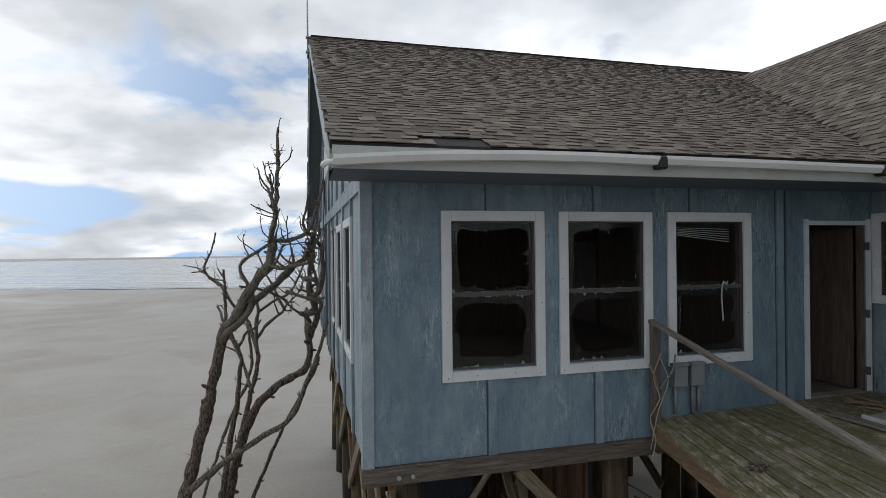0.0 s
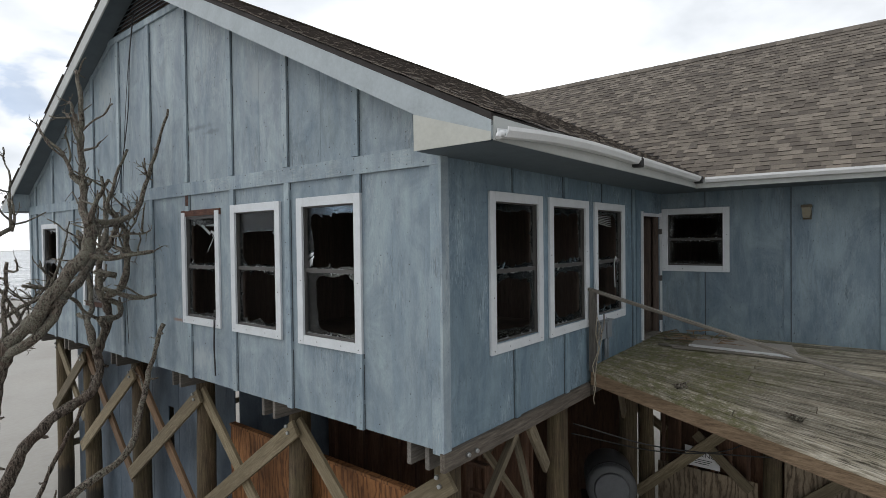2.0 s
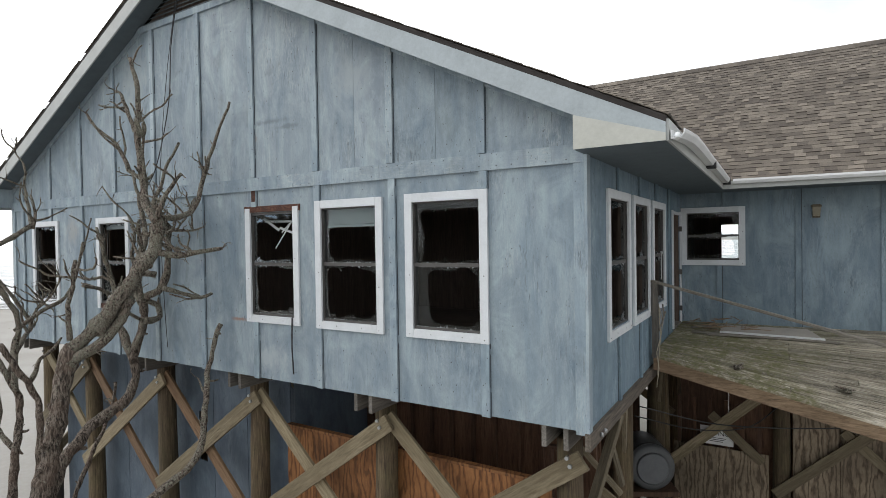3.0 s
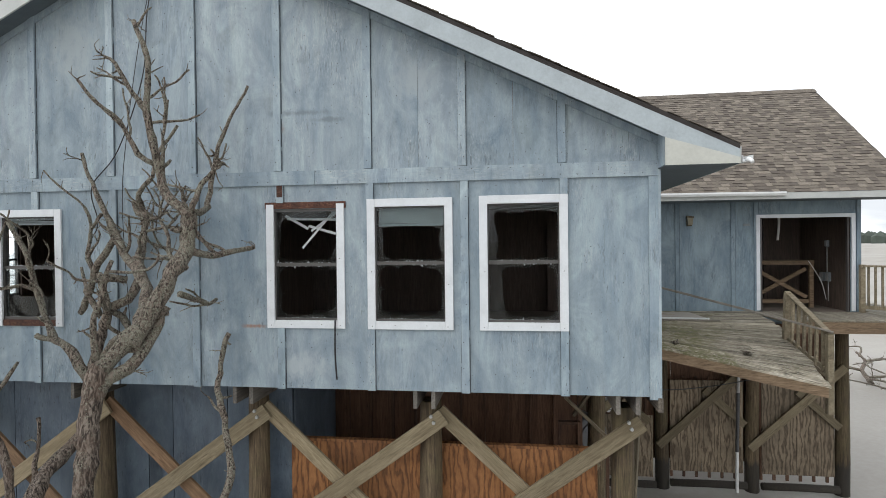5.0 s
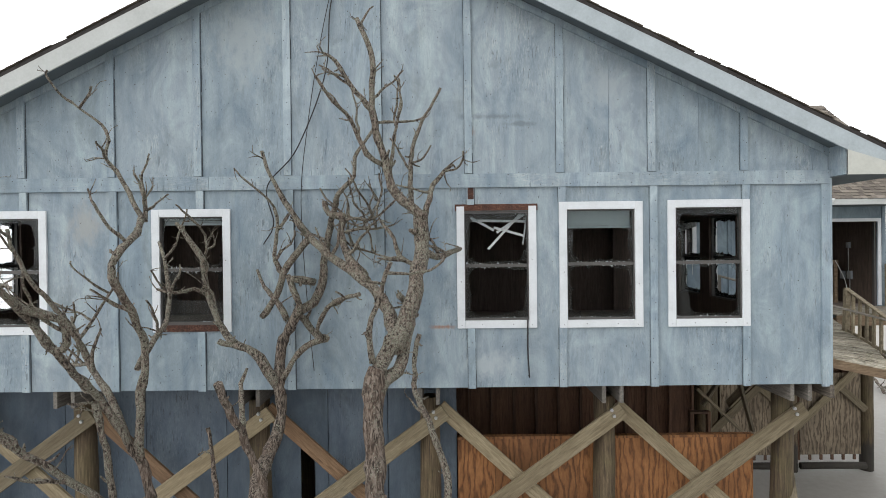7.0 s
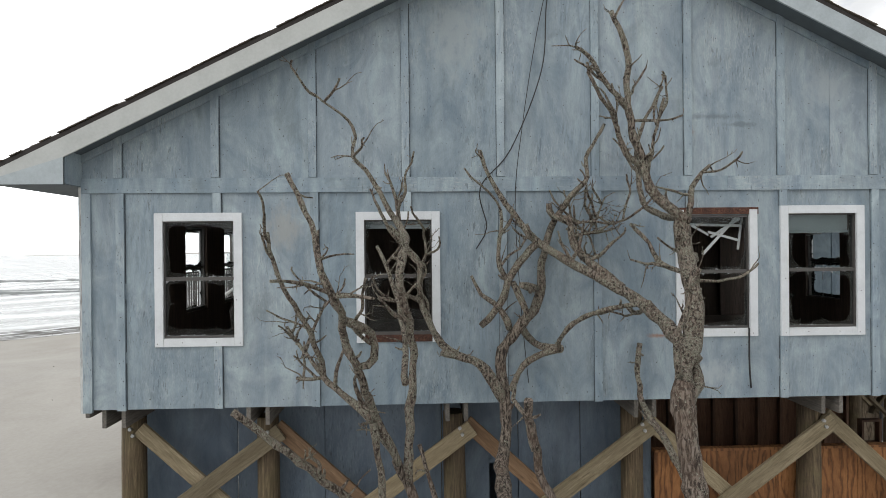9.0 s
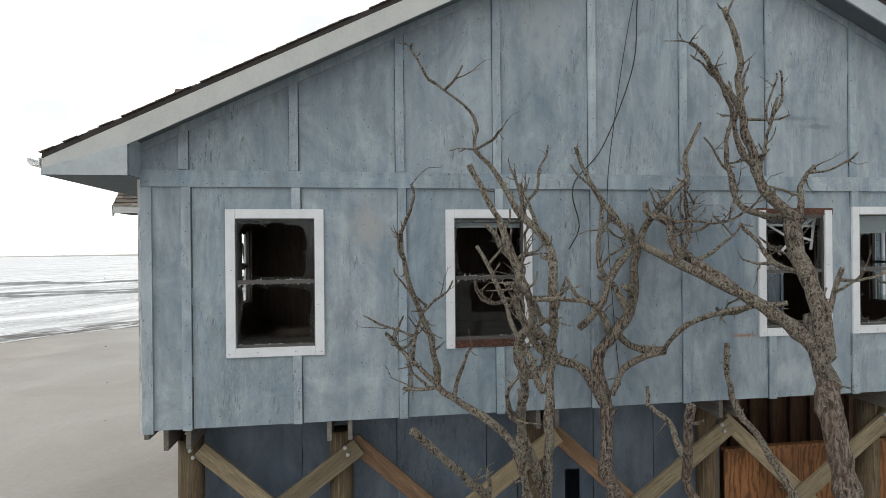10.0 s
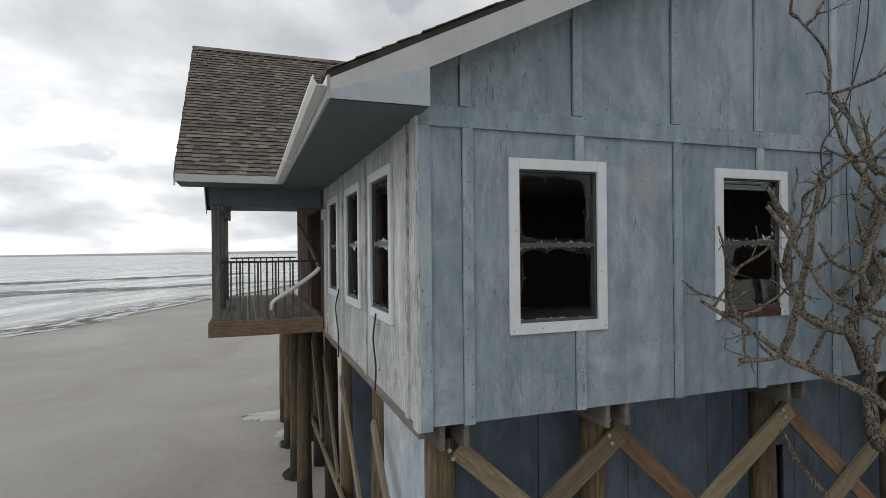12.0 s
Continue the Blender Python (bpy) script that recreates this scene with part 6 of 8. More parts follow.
BOUGH = [(-1.80, 5.70, 4.94), (-1.40, 5.84, 5.30), (-1.055, 6.08, 5.555), (-0.78, 6.45, 5.80), (-0.55, 6.78, 6.02), (-0.40, 6.97, 6.18), (-0.30, 7.18, 6.46), (-0.22, 7.44, 6.88), (-0.2, 7.60, 7.30)]
LOOP = [(-2.05, 5.88, 4.56), (-1.97, 5.82, 4.66), (-1.86, 5.70, 4.74), (-1.68, 5.66, 4.88), (-1.54, 5.63, 5.08), (-1.44, 5.57, 5.34)]
dead_tree("tall dead tree with grey lichened bark leaning towards the gable", (-3.35, 5.80, 0), 3,
    ([(-3.35, 5.80, -0.1), (-2.80, 5.86, 1.4), (-2.45, 5.90, 2.7), (-2.25, 5.91, 3.60), (-2.156, 5.93, 4.04), (-2.05, 5.93, 4.55), (-1.99, 5.90, 4.80)], 0.128, 0.092),
    [([(-2.0, 5.90, 4.74), (-1.82, 5.80, 4.95), (-1.66, 5.62, 5.22), (-1.42, 5.52, 5.62), (-1.15, 5.47, 5.99), (-1.09, 5.47, 6.38)], 0.085, 0.058, 2),
     (LOOP, 0.058, 0.046, -3),
     ([(-1.13, 5.42, 6.33), (-1.1, 5.75, 6.62), (-1.05, 5.89, 7.03), (-1.02, 6.02, 7.56), (-1.0, 6.02, 8.23), (-1.0, 6.19, 8.7)], 0.055, 0.017, 5),
     ([(-1.13, 5.42, 6.37), (-1.05, 5.33, 6.72), (-0.99, 5.09, 6.97)], 0.035, 0.014, 3),
     ([(-1.09, 5.48, 6.40), (-0.75, 5.50, 6.42), (-0.42, 5.62, 6.62), (-0.22, 5.62, 7.2), (-0.14, 5.50, 7.6), (-0.10, 5.22, 8.12)], 0.040, 0.010, 3),
     ([(-1.05, 5.88, 6.96), (-1.1, 6.1, 7.09), (-1.2, 6.25, 7.46), (-1.35, 6.48, 7.70), (-1.41, 6.59, 7.90)], 0.032, 0.010, 4),
     ([(-1.02, 6.02, 7.6), (-1.0, 6.27, 7.91), (-0.99, 6.45, 8.21), (-0.99, 6.59, 8.3)], 0.032, 0.012, 4),
     ([(-1.05, 5.82, 6.9), (-1.1, 5.76, 7.28), (-1.15, 5.67, 7.69)], 0.022, 0.010, 2),
     ([(-1.18, 5.46, 5.95), (-0.95, 5.28, 5.88), (-0.70, 5.14, 5.93), (-0.45, 5.0, 5.97)], 0.045, 0.016, 3),
     ([(-2.0, 5.94, 4.85), (-2.0, 5.97, 5.19), (-2.0, 5.86, 5.53), (-2.0, 5.74, 5.86)], 0.034, 0.012, 2),
     (BOUGH, 0.075, 0.014, 6),
     ([(-0.87, 5.76, 5.42), (-0.55, 5.70, 5.30), (-0.30, 5.72, 5.24), (-0.12, 5.72, 5.28)], 0.035, 0.014, 2),
     ([(-1.02, 6.12, 5.60), (-0.85, 6.30, 5.80), (-0.55, 6.47, 6.02), (-0.42, 6.52, 6.26), (-0.36, 6.54, 6.42), (-0.30, 6.70, 6.46), (-0.30, 6.76, 6.62)], 0.055, 0.024, 1),
     ([(-0.38, 6.53, 6.36), (-0.50, 6.30, 6.38), (-0.73, 6.15, 6.34), (-0.80, 6.02, 6.37)], 0.018, 0.006, 9),
     ([(-0.46, 6.50, 6.20), (-0.32, 6.30, 6.25), (-0.14, 6.11, 6.25), (-0.12, 5.88, 6.30)], 0.020, 0.006, 9),
     ([(-0.50, 6.48, 6.10), (-0.34, 6.35, 6.00), (-0.22, 6.12, 5.92)], 0.018, 0.006, 6),
     ([(-0.30, 6.27, 6.26), (-0.24, 6.14, 6.44), (-0.20, 6.02, 6.70)], 0.014, 0.006, 6),
     ([(-0.42, 6.95, 6.12), (-0.39, 7.15, 5.90), (-0.39, 7.29, 5.68), (-0.36, 7.41, 5.36), (-0.26, 7.62, 5.12)], 0.042, 0.030, -3),
     ([(-0.39, 7.29, 5.68), (-0.36, 7.40, 5.85), (-0.35, 7.41, 6.02), (-0.34, 7.36, 6.29), (-0.43, 7.38, 6.54)], 0.030, 0.012, 2),
     ([(-0.35, 7.37, 6.24), (-0.33, 7.30, 6.32), (-0.33, 7.22, 6.46)], 0.022, 0.012, -3),
     ([(-0.37, 7.24, 5.66), (-0.42, 7.16, 5.48), (-0.43, 7.09, 5.30), (-0.38, 7.10, 5.16)], 0.034, 0.032, -3),
     ([(-0.50, 7.16, 5.63), (-0.40, 7.05, 5.60), (-0.26, 6.92, 5.56)], 0.040, 0.036, -3),
     ([(-0.12, 7.72, 5.73), (-0.17, 7.61, 5.50), (-0.36, 7.41, 5.36), (-0.32, 7.28, 5.08)], 0.016, 0.032, -3),
     ([(-2.80, 5.84, 1.6), (-2.1, 5.62, 2.2), (-1.35, 5.32, 2.75), (-0.8, 5.22, 3.1), (-0.5, 5.41, 3.68), (-0.3, 5.62, 4.1), (-0.15, 5.62, 4.6), (-0.09, 5.56, 4.82)], 0.065, 0.022, 4),
     ([(-1.25, 5.42, 5.75), (-1.1, 5.71, 5.89), (-1.0, 5.8, 6.11), (-0.9, 5.97, 6.33)], 0.028, 0.012, 2)])
dead_tree("slender dead tree with twisted limbs close to the wall", (-2.3, 7.25, 0), 4,
    ([(-2.3, 7.25, -0.1), (-2.0, 7.25, 1.6), (-1.6, 7.32, 2.7), (-1.2, 7.42, 3.15), (-0.84, 7.45, 3.36), (-0.52, 7.42, 3.54), (-0.40, 7.35, 3.90), (-0.42, 7.36, 4.22), (-0.24, 7.37, 4.71), (-0.28, 7.25, 4.96), (-0.387, 7.11, 5.20)], 0.12, 0.058),
    [([(-0.43, 7.38, 4.22), (-0.45, 7.48, 4.44), (-0.43, 7.67, 4.685), (-0.39, 7.92, 4.78), (-0.25, 8.11, 4.89), (-0.20, 8.25, 5.14), (-0.19, 8.37, 5.45), (-0.30, 8.37, 5.88), (-0.26, 8.56, 6.14), (-0.24, 8.73, 6.37)], 0.056, 0.018, 4),
     ([(-0.39, 7.92, 4.78), (-0.42, 8.02, 4.79), (-0.46, 8.12, 4.84)], 0.034, 0.026, -3),
     ([(-0.19, 8.36, 5.42), (-0.28, 8.50, 5.50), (-0.40, 8.66, 5.46), (-0.52, 8.86, 5.52)], 0.026, 0.010, 4),
     ([(-0.30, 8.37, 5.85), (-0.34, 8.28, 6.02), (-0.36, 8.30, 6.20)], 0.018, 0.008, 3),
     ([(-0.387, 7.13, 5.18), (-0.22, 6.96, 5.29), (-0.13, 6.85, 5.50), (-0.13, 6.83, 5.72), (-0.16, 6.72, 6.29), (-0.50, 6.53, 6.69), (-0.50, 6.35, 6.91), (-0.44, 6.33, 7.15), (-0.36, 6.07, 7.58)], 0.056, 0.010, 1),
     ([(-0.44, 7.30, 4.35), (-0.40, 7.14, 4.64), (-0.52, 6.92, 4.80), (-0.60, 6.71, 4.87)], 0.034, 0.030, -3),
     ([(-0.32, 7.10, 5.14), (-0.15, 7.08, 5.05), (-0.19, 6.96, 4.88), (-0.40, 6.82, 4.85), (-0.60, 6.71, 4.87)], 0.040, 0.034, -3),
     ([(-0.60, 6.73, 4.87), (-0.78, 6.77, 5.00), (-0.95, 6.66, 5.22), (-1.33, 6.43, 5.41), (-1.75, 6.10, 5.52)], 0.026, 0.014, 1)])
STEM = [(-3.0, 8.6, -0.1), (-2.77, 8.6, 0.7), (-2.22, 8.65, 2.3), (-1.78, 8.7, 3.3), (-1.84, 8.82, 4.45)]
dead_tree("many-stemmed dead tree with mossy grey bark before the windows", (-2.35, 7.55, 0), 5,
    ([(-2.35, 7.55, -0.1), (-2.08, 7.85, 1.4), (-1.78, 8.2, 2.7), (-1.58, 8.46, 3.6), (-1.66, 8.62, 4.02)], 0.095, 0.054),
    [([(-1.66, 8.60, 3.98), (-1.82, 8.80, 4.48), (-2.2, 8.88, 4.95), (-2.45, 9.0, 5.36), (-2.78, 8.98, 5.65), (-2.85, 9.10, 5.92), (-2.70, 9.2, 6.3), (-2.64, 9.40, 6.70)], 0.052, 0.016, 5),
     ([(-1.66, 8.62, 4.05), (-1.44, 8.90, 4.36), (-1.2, 9.2, 4.56), (-1.0, 9.42, 4.70), (-1.14, 9.46, 5.0), (-1.28, 9.55, 5.3), (-1.49, 9.72, 5.69), (-1.60, 9.80, 6.0), (-1.67, 9.83, 6.27)], 0.050, 0.014, 6),
     ([(-1.6, 8.5, 3.75), (-1.62, 8.48, 4.4), (-1.58, 8.44, 4.87), (-1.72, 8.46, 5.3), (-1.97, 8.54, 5.75), (-1.92, 8.52, 5.98), (-1.60, 8.52, 6.20), (-1.29, 8.6, 6.4)], 0.052, 0.030, 4),
     ([(-1.29, 8.6, 6.38), (-1.25, 8.85, 6.84), (-1.2, 9.04, 7.07), (-1.2, 9.05, 7.39), (-1.19, 9.43, 7.72)], 0.034, 0.007, 5),
     ([(-1.29, 8.57, 6.34), (-1.25, 8.59, 6.6), (-1.25, 8.71, 6.89)], 0.028, 0.010, 4),
     ([(-2.45, 9.0, 5.36), (-2.35, 8.89, 5.09), (-2.35, 8.76, 5.16), (-2.40, 8.77, 5.38), (-2.62, 8.96, 5.52)], 0.035, 0.03, 2),
     ([(-1.02, 9.42, 4.70), (-0.90, 9.58, 4.85), (-0.83, 9.67, 4.94), (-0.70, 9.80, 5.05), (-0.55, 9.93, 5.19)], 0.030, 0.012, 6),
     ([(-0.83, 9.67, 4.94), (-0.62, 9.62, 5.15), (-0.55, 9.55, 5.32), (-0.5, 9.48, 5.48)], 0.024, 0.010, 5),
     ([(-1.0, 9.42, 4.70), (-0.92, 9.58, 4.66), (-0.82, 9.76, 4.65)], 0.026, 0.014, 2),
     ([(-1.60, 8.52, 4.75), (-1.2, 8.52, 5.02), (-0.85, 8.56, 5.2), (-0.62, 8.66, 5.6), (-0.50, 8.76, 5.9), (-0.40, 8.88, 6.12)], 0.042, 0.016, 6),
     ([(-1.72, 8.3, 2.95), (-2.0, 8.8, 3.6), (-2.3, 9.2, 4.1), (-2.5, 9.55, 4.5), (-2.67, 9.84, 4.82)], 0.045, 0.024, 3),
     (STEM, 0.042, 0.030, 2)], girth=0.82)
dead_tree("forked dead stem with a snapped orange tip", (-2.4, 6.9, 0), 6,
    ([(-2.4, 6.9, -0.1), (-2.1, 7.0, 1.9), (-1.9, 7.08, 3.2), (-1.87, 7.12, 3.62), (-1.84, 7.24, 3.90), (-1.95, 7.30, 4.18), (-2.07, 7.37, 4.45), (-2.2, 7.41, 4.72)], 0.075, 0.034),
    [([(-1.90, 7.30, 4.16), (-1.82, 7.33, 4.30), (-1.74, 7.35, 4.45), (-1.52, 7.43, 4.55), (-1.44, 7.40, 4.70)], 0.032, 0.010, -3)])
dead_tree("thin broken dead stem beside the wall", (-2.0, 7.75, 0), 7,
    ([(-2.0, 7.75, -0.1), (-1.2, 8.0, 1.7), (-0.62, 8.14, 2.75), (-0.42, 8.22, 3.08), (-0.26, 8.32, 3.34), (-0.16, 8.41, 3.63)], 0.05, 0.024),
    [([(-0.28, 8.31, 3.32), (-0.30, 8.40, 3.36), (-0.34, 8.46, 3.34)], 0.012, 0.006, -3)])


REACH[0] = 900.0
dead_tree("bleached fallen branches lying on the wet sand", (17.2, -12.4, 0), 61,
    ([(17.2, -12.4, 0.0), (18.2, -12.6, 0.35), (19.4, -13.4, 0.5), (20.4, -13.6, 0.7)], 0.09, 0.04),
    [([(18.2, -12.6, 0.35), (18.6, -11.8, 0.5), (19.6, -11.2, 0.4), (20.6, -11.4, 0.5)], 0.06, 0.015, 6),
     ([(19.4, -13.4, 0.5), (19.8, -14.6, 0.5), (19.2, -15.8, 0.35), (19.6, -16.8, 0.3)], 0.06, 0.015, 6),
     ([(17.6, -12.5, 0.2), (17.0, -13.6, 0.45), (17.4, -14.8, 0.3), (16.8, -15.9, 0.15)], 0.055, 0.012, 6),
     ([(17.4, -12.4, 0.1), (16.4, -12.0, 0.4), (15.6, -12.5, 0.35), (14.9, -12.2, 0.2)], 0.05, 0.012, 6),
     ([(20.0, -13.5, 0.6), (21.2, -14.2, 0.8), (22.0, -13.8, 0.6), (23.0, -14.6, 0.3)], 0.045, 0.012, 6)],
    "driftwood", "driftwood", "driftwood on the sand")
dead_tree("tangle of bleached fallen branches on the wet sand", (13.6, -11.6, 0), 63,
    ([(13.6, -11.6, 0.0), (14.6, -12.0, 0.30), (15.8, -12.3, 0.45), (17.0, -13.0, 0.55)], 0.06, 0.03),
    [([(14.6, -12.0, 0.30), (15.2, -11.2, 0.5), (16.2, -10.9, 0.45), (17.2, -11.2, 0.3)], 0.035, 0.010, 7),
     ([(15.8, -12.3, 0.45), (15.9, -13.2, 0.6), (16.8, -13.9, 0.5), (17.6, -14.8, 0.35)], 0.035, 0.010, 7),
     ([(14.0, -11.8, 0.15), (13.6, -12.6, 0.35), (13.9, -13.5, 0.30), (13.4, -14.2, 0.15)], 0.030, 0.008, 7),
     ([(14.2, -11.8, 0.2), (13.2, -11.2, 0.3), (12.6, -11.3, 0.25), (12.0, -10.8, 0.1)], 0.028, 0.008, 6),
     ([(16.4, -12.7, 0.5), (17.6, -12.4, 0.7), (18.6, -13.2, 0.6), (19.6, -13.0, 0.3)], 0.030, 0.008, 7)],
    "driftwood", "driftwood", "driftwood on the sand")
dead_tree("bleached fallen branches lying far out on the sand", (42.0, -14.0, 0), 62,
    ([(42.0, -14.0, 0.0), (43.5, -15.2, 0.8), (45.0, -17.0, 1.2)], 0.14, 0.06),
    [([(43.5, -15.2, 0.8), (44.0, -13.6, 1.2), (45.6, -12.6, 1.0)], 0.08, 0.02, 6),
     ([(44.2, -16.0, 1.0), (43.4, -17.8, 1.1), (43.8, -19.4, 0.6)], 0.08, 0.02, 6),
     ([(42.6, -14.4, 0.3), (41.6, -16.0, 0.8), (41.8, -17.6, 0.5)], 0.08, 0.02, 6)],
    "driftwood", "driftwood", "driftwood on the sand")


def foam_patch(x, y, rx, ry, seed):
    """A low lens of foam left on the sand."""
    rng = random.Random(seed)
    bm = bmesh.new()
    top = bm.verts.new((0, 0, 0.055))
    rings = []
    for f, z in ((0.55, 0.05), (0.85, 0.042), (1.0, 0.01)):
        rings.append([bm.verts.new((rx * f * math.cos(a) * (0.75 + 0.6 * noise.noise((3 * math.cos(a), 3 * math.sin(a), seed))), ry * f * math.sin(a) * (0.75 + 0.6 * noise.noise((4 * math.cos(a), 4 * math.sin(a), seed + 7))), z + rng.uniform(-0.01, 0.01))) for a in np.linspace(0, 2 * math.pi, 28, endpoint=False)])
    for k in range(28):
        bm.faces.new((top, rings[0][k], rings[0][(k + 1) % 28]))
        for p, q in zip(rings, rings[1:]):
            bm.faces.new((p[k], q[k], q[(k + 1) % 28], p[(k + 1) % 28]))
    tagged(solid("foam", bm, FOAM, (x, y, -0.012), "patch of white sea foam left on the wet sand", "foam", "foam patches", frame_of=Matrix()), kind="stuff")


def sand_z(x, y):
    """Height of the sand under a point."""
    me = bpy.data.objects["ground"].data
    tree = BVHTree.FromPolygons([v.co for v in me.vertices], [p.vertices for p in me.polygons])
    return tree.ray_cast(Vector((x, y, 5)), Vector((0, 0, -1)))[0].z


def scour_pool(x, y, r, seed):
    """A shallow dark pool washed out round a pile."""
    bm = bmesh.new()
    n = 26
    rim = [bm.verts.new((r * math.cos(a) * (1 + 0.25 * noise.noise((2 * math.cos(a), 2 * math.sin(a), seed))), 0.75 * r * math.sin(a), 0.0)) for a in np.linspace(0, 2 * math.pi, n, endpoint=False)]
    bm.faces.new(rim)
    tagged(solid("pool", bm, POOL, (x, y, sand_z(x, y) + 0.012), "shallow dark scour pool in the sand round a pile", "pool", "scour pools", frame_of=Matrix()), kind="stuff")


POOL = plain("standing_water", (0.045, 0.043, 0.040), 0.12, vary=0.1, bumpy=0.02)
scour_pool(12.2, 12.95, 0.42, 1)
scour_pool(9.9, 12.92, 0.48, 2)
FOAM = plain("sea_foam", (0.44, 0.445, 0.43), 0.6, vary=0.12, scale=1.5)
foam_patch(15.3, 13.4, 0.7, 1.1, 3)
foam_patch(13.2, 12.9, 0.5, 0.5, 4)
foam_patch(15.8, 12.6, 0.9, 0.6, 5)


# ---- small things on the house ----
def line_thing(name, pts, r, material, label, category, group="", step=0.08, n=6, frame_of=HOUSE):
    """A cable, rope or pipe through pts."""
    b = Vector(pts[0])
    bm = bmesh.new()
    tube(bm, [p - b for p in smooth_line(pts, step)], r, n)
    return solid(name, bm, material, b, label, category, group, frame_of=frame_of)


def build_antenna():
    x, y, z = -RAKE - 0.06, APEX - 0.05, main_top(APEX) - 0.45
    root = thing("antenna_mast", (x, y, z), "thin grey antenna mast bracketed to the gable peak", "antenna")
    bm = bmesh.new(); tube(bm, [(0, 0, 0), (0, 0, 0.9), (0, 0, 1.7), (0.01, 0, 2.6)], [0.018, 0.018, 0.010, 0.004], 8)
    mast = part("mast", bm, STEEL, root)
    for h in (0.12, 0.42):
        bm = bmesh.new(); bx(bm, -0.04, 0.06, -0.06, 0.06, h, h + 0.03)
        part("bracket", bm, STEEL, root)
    for h, l in ((0.62, 0.12), (0.75, 0.09)):
        bm = bmesh.new(); beam(bm, (0, -l, h), (0, l, h + 0.02), 0.012, 0.012)
        part("cross_arm", bm, STEEL, mast)


build_antenna()

line_thing("cable", [(-0.035, APEX + 0.25, 9.95), (-0.05, APEX + 0.42, 9.2), (-0.06, APEX + 0.5, 8.3), (-0.05, APEX + 0.9, 7.3), (-0.06, APEX + 1.3, 6.8), (-0.05, APEX + 1.22, 6.3), (-0.06, APEX + 1.36, 6.02)], 0.008, CABLE, "loose black cable hanging down the gable", "cable", "cables")
line_thing("cable", [(-0.035, APEX + 0.3, 9.9), (-0.045, APEX + 0.55, 8.8), (-0.045, APEX + 0.75, 7.6), (-0.04, APEX + 0.85, 6.6), (-0.045, APEX + 0.78, 5.2), (-0.05, APEX + 0.7, 4.3)], 0.005, CABLE, "thin dark wire down the gable", "cable", "cables")
line_thing("cable", [(-0.045, 4.10, 4.96), (-0.052, 4.105, 4.6), (-0.05, 4.10, 4.42), (-0.05, 4.085, 4.18)], 0.011, CABLE, "black cable end hanging from a window sill", "cable", "cables")
for k, pts in enumerate(([(1.6, WIDE + 0.04, 4.9), (1.66, WIDE + 0.06, 4.6), (1.58, WIDE + 0.05, 4.3), (1.62, WIDE + 0.05, 4.0)], [(4.3, WIDE + 0.04, 5.0), (4.42, WIDE + 0.08, 4.7), (4.3, WIDE + 0.06, 4.3), (4.35, WIDE + 0.05, 3.9)])):
    line_thing("cable", pts, 0.012, CABLE, "black cable hanging down the north wall", "cable", "cables")


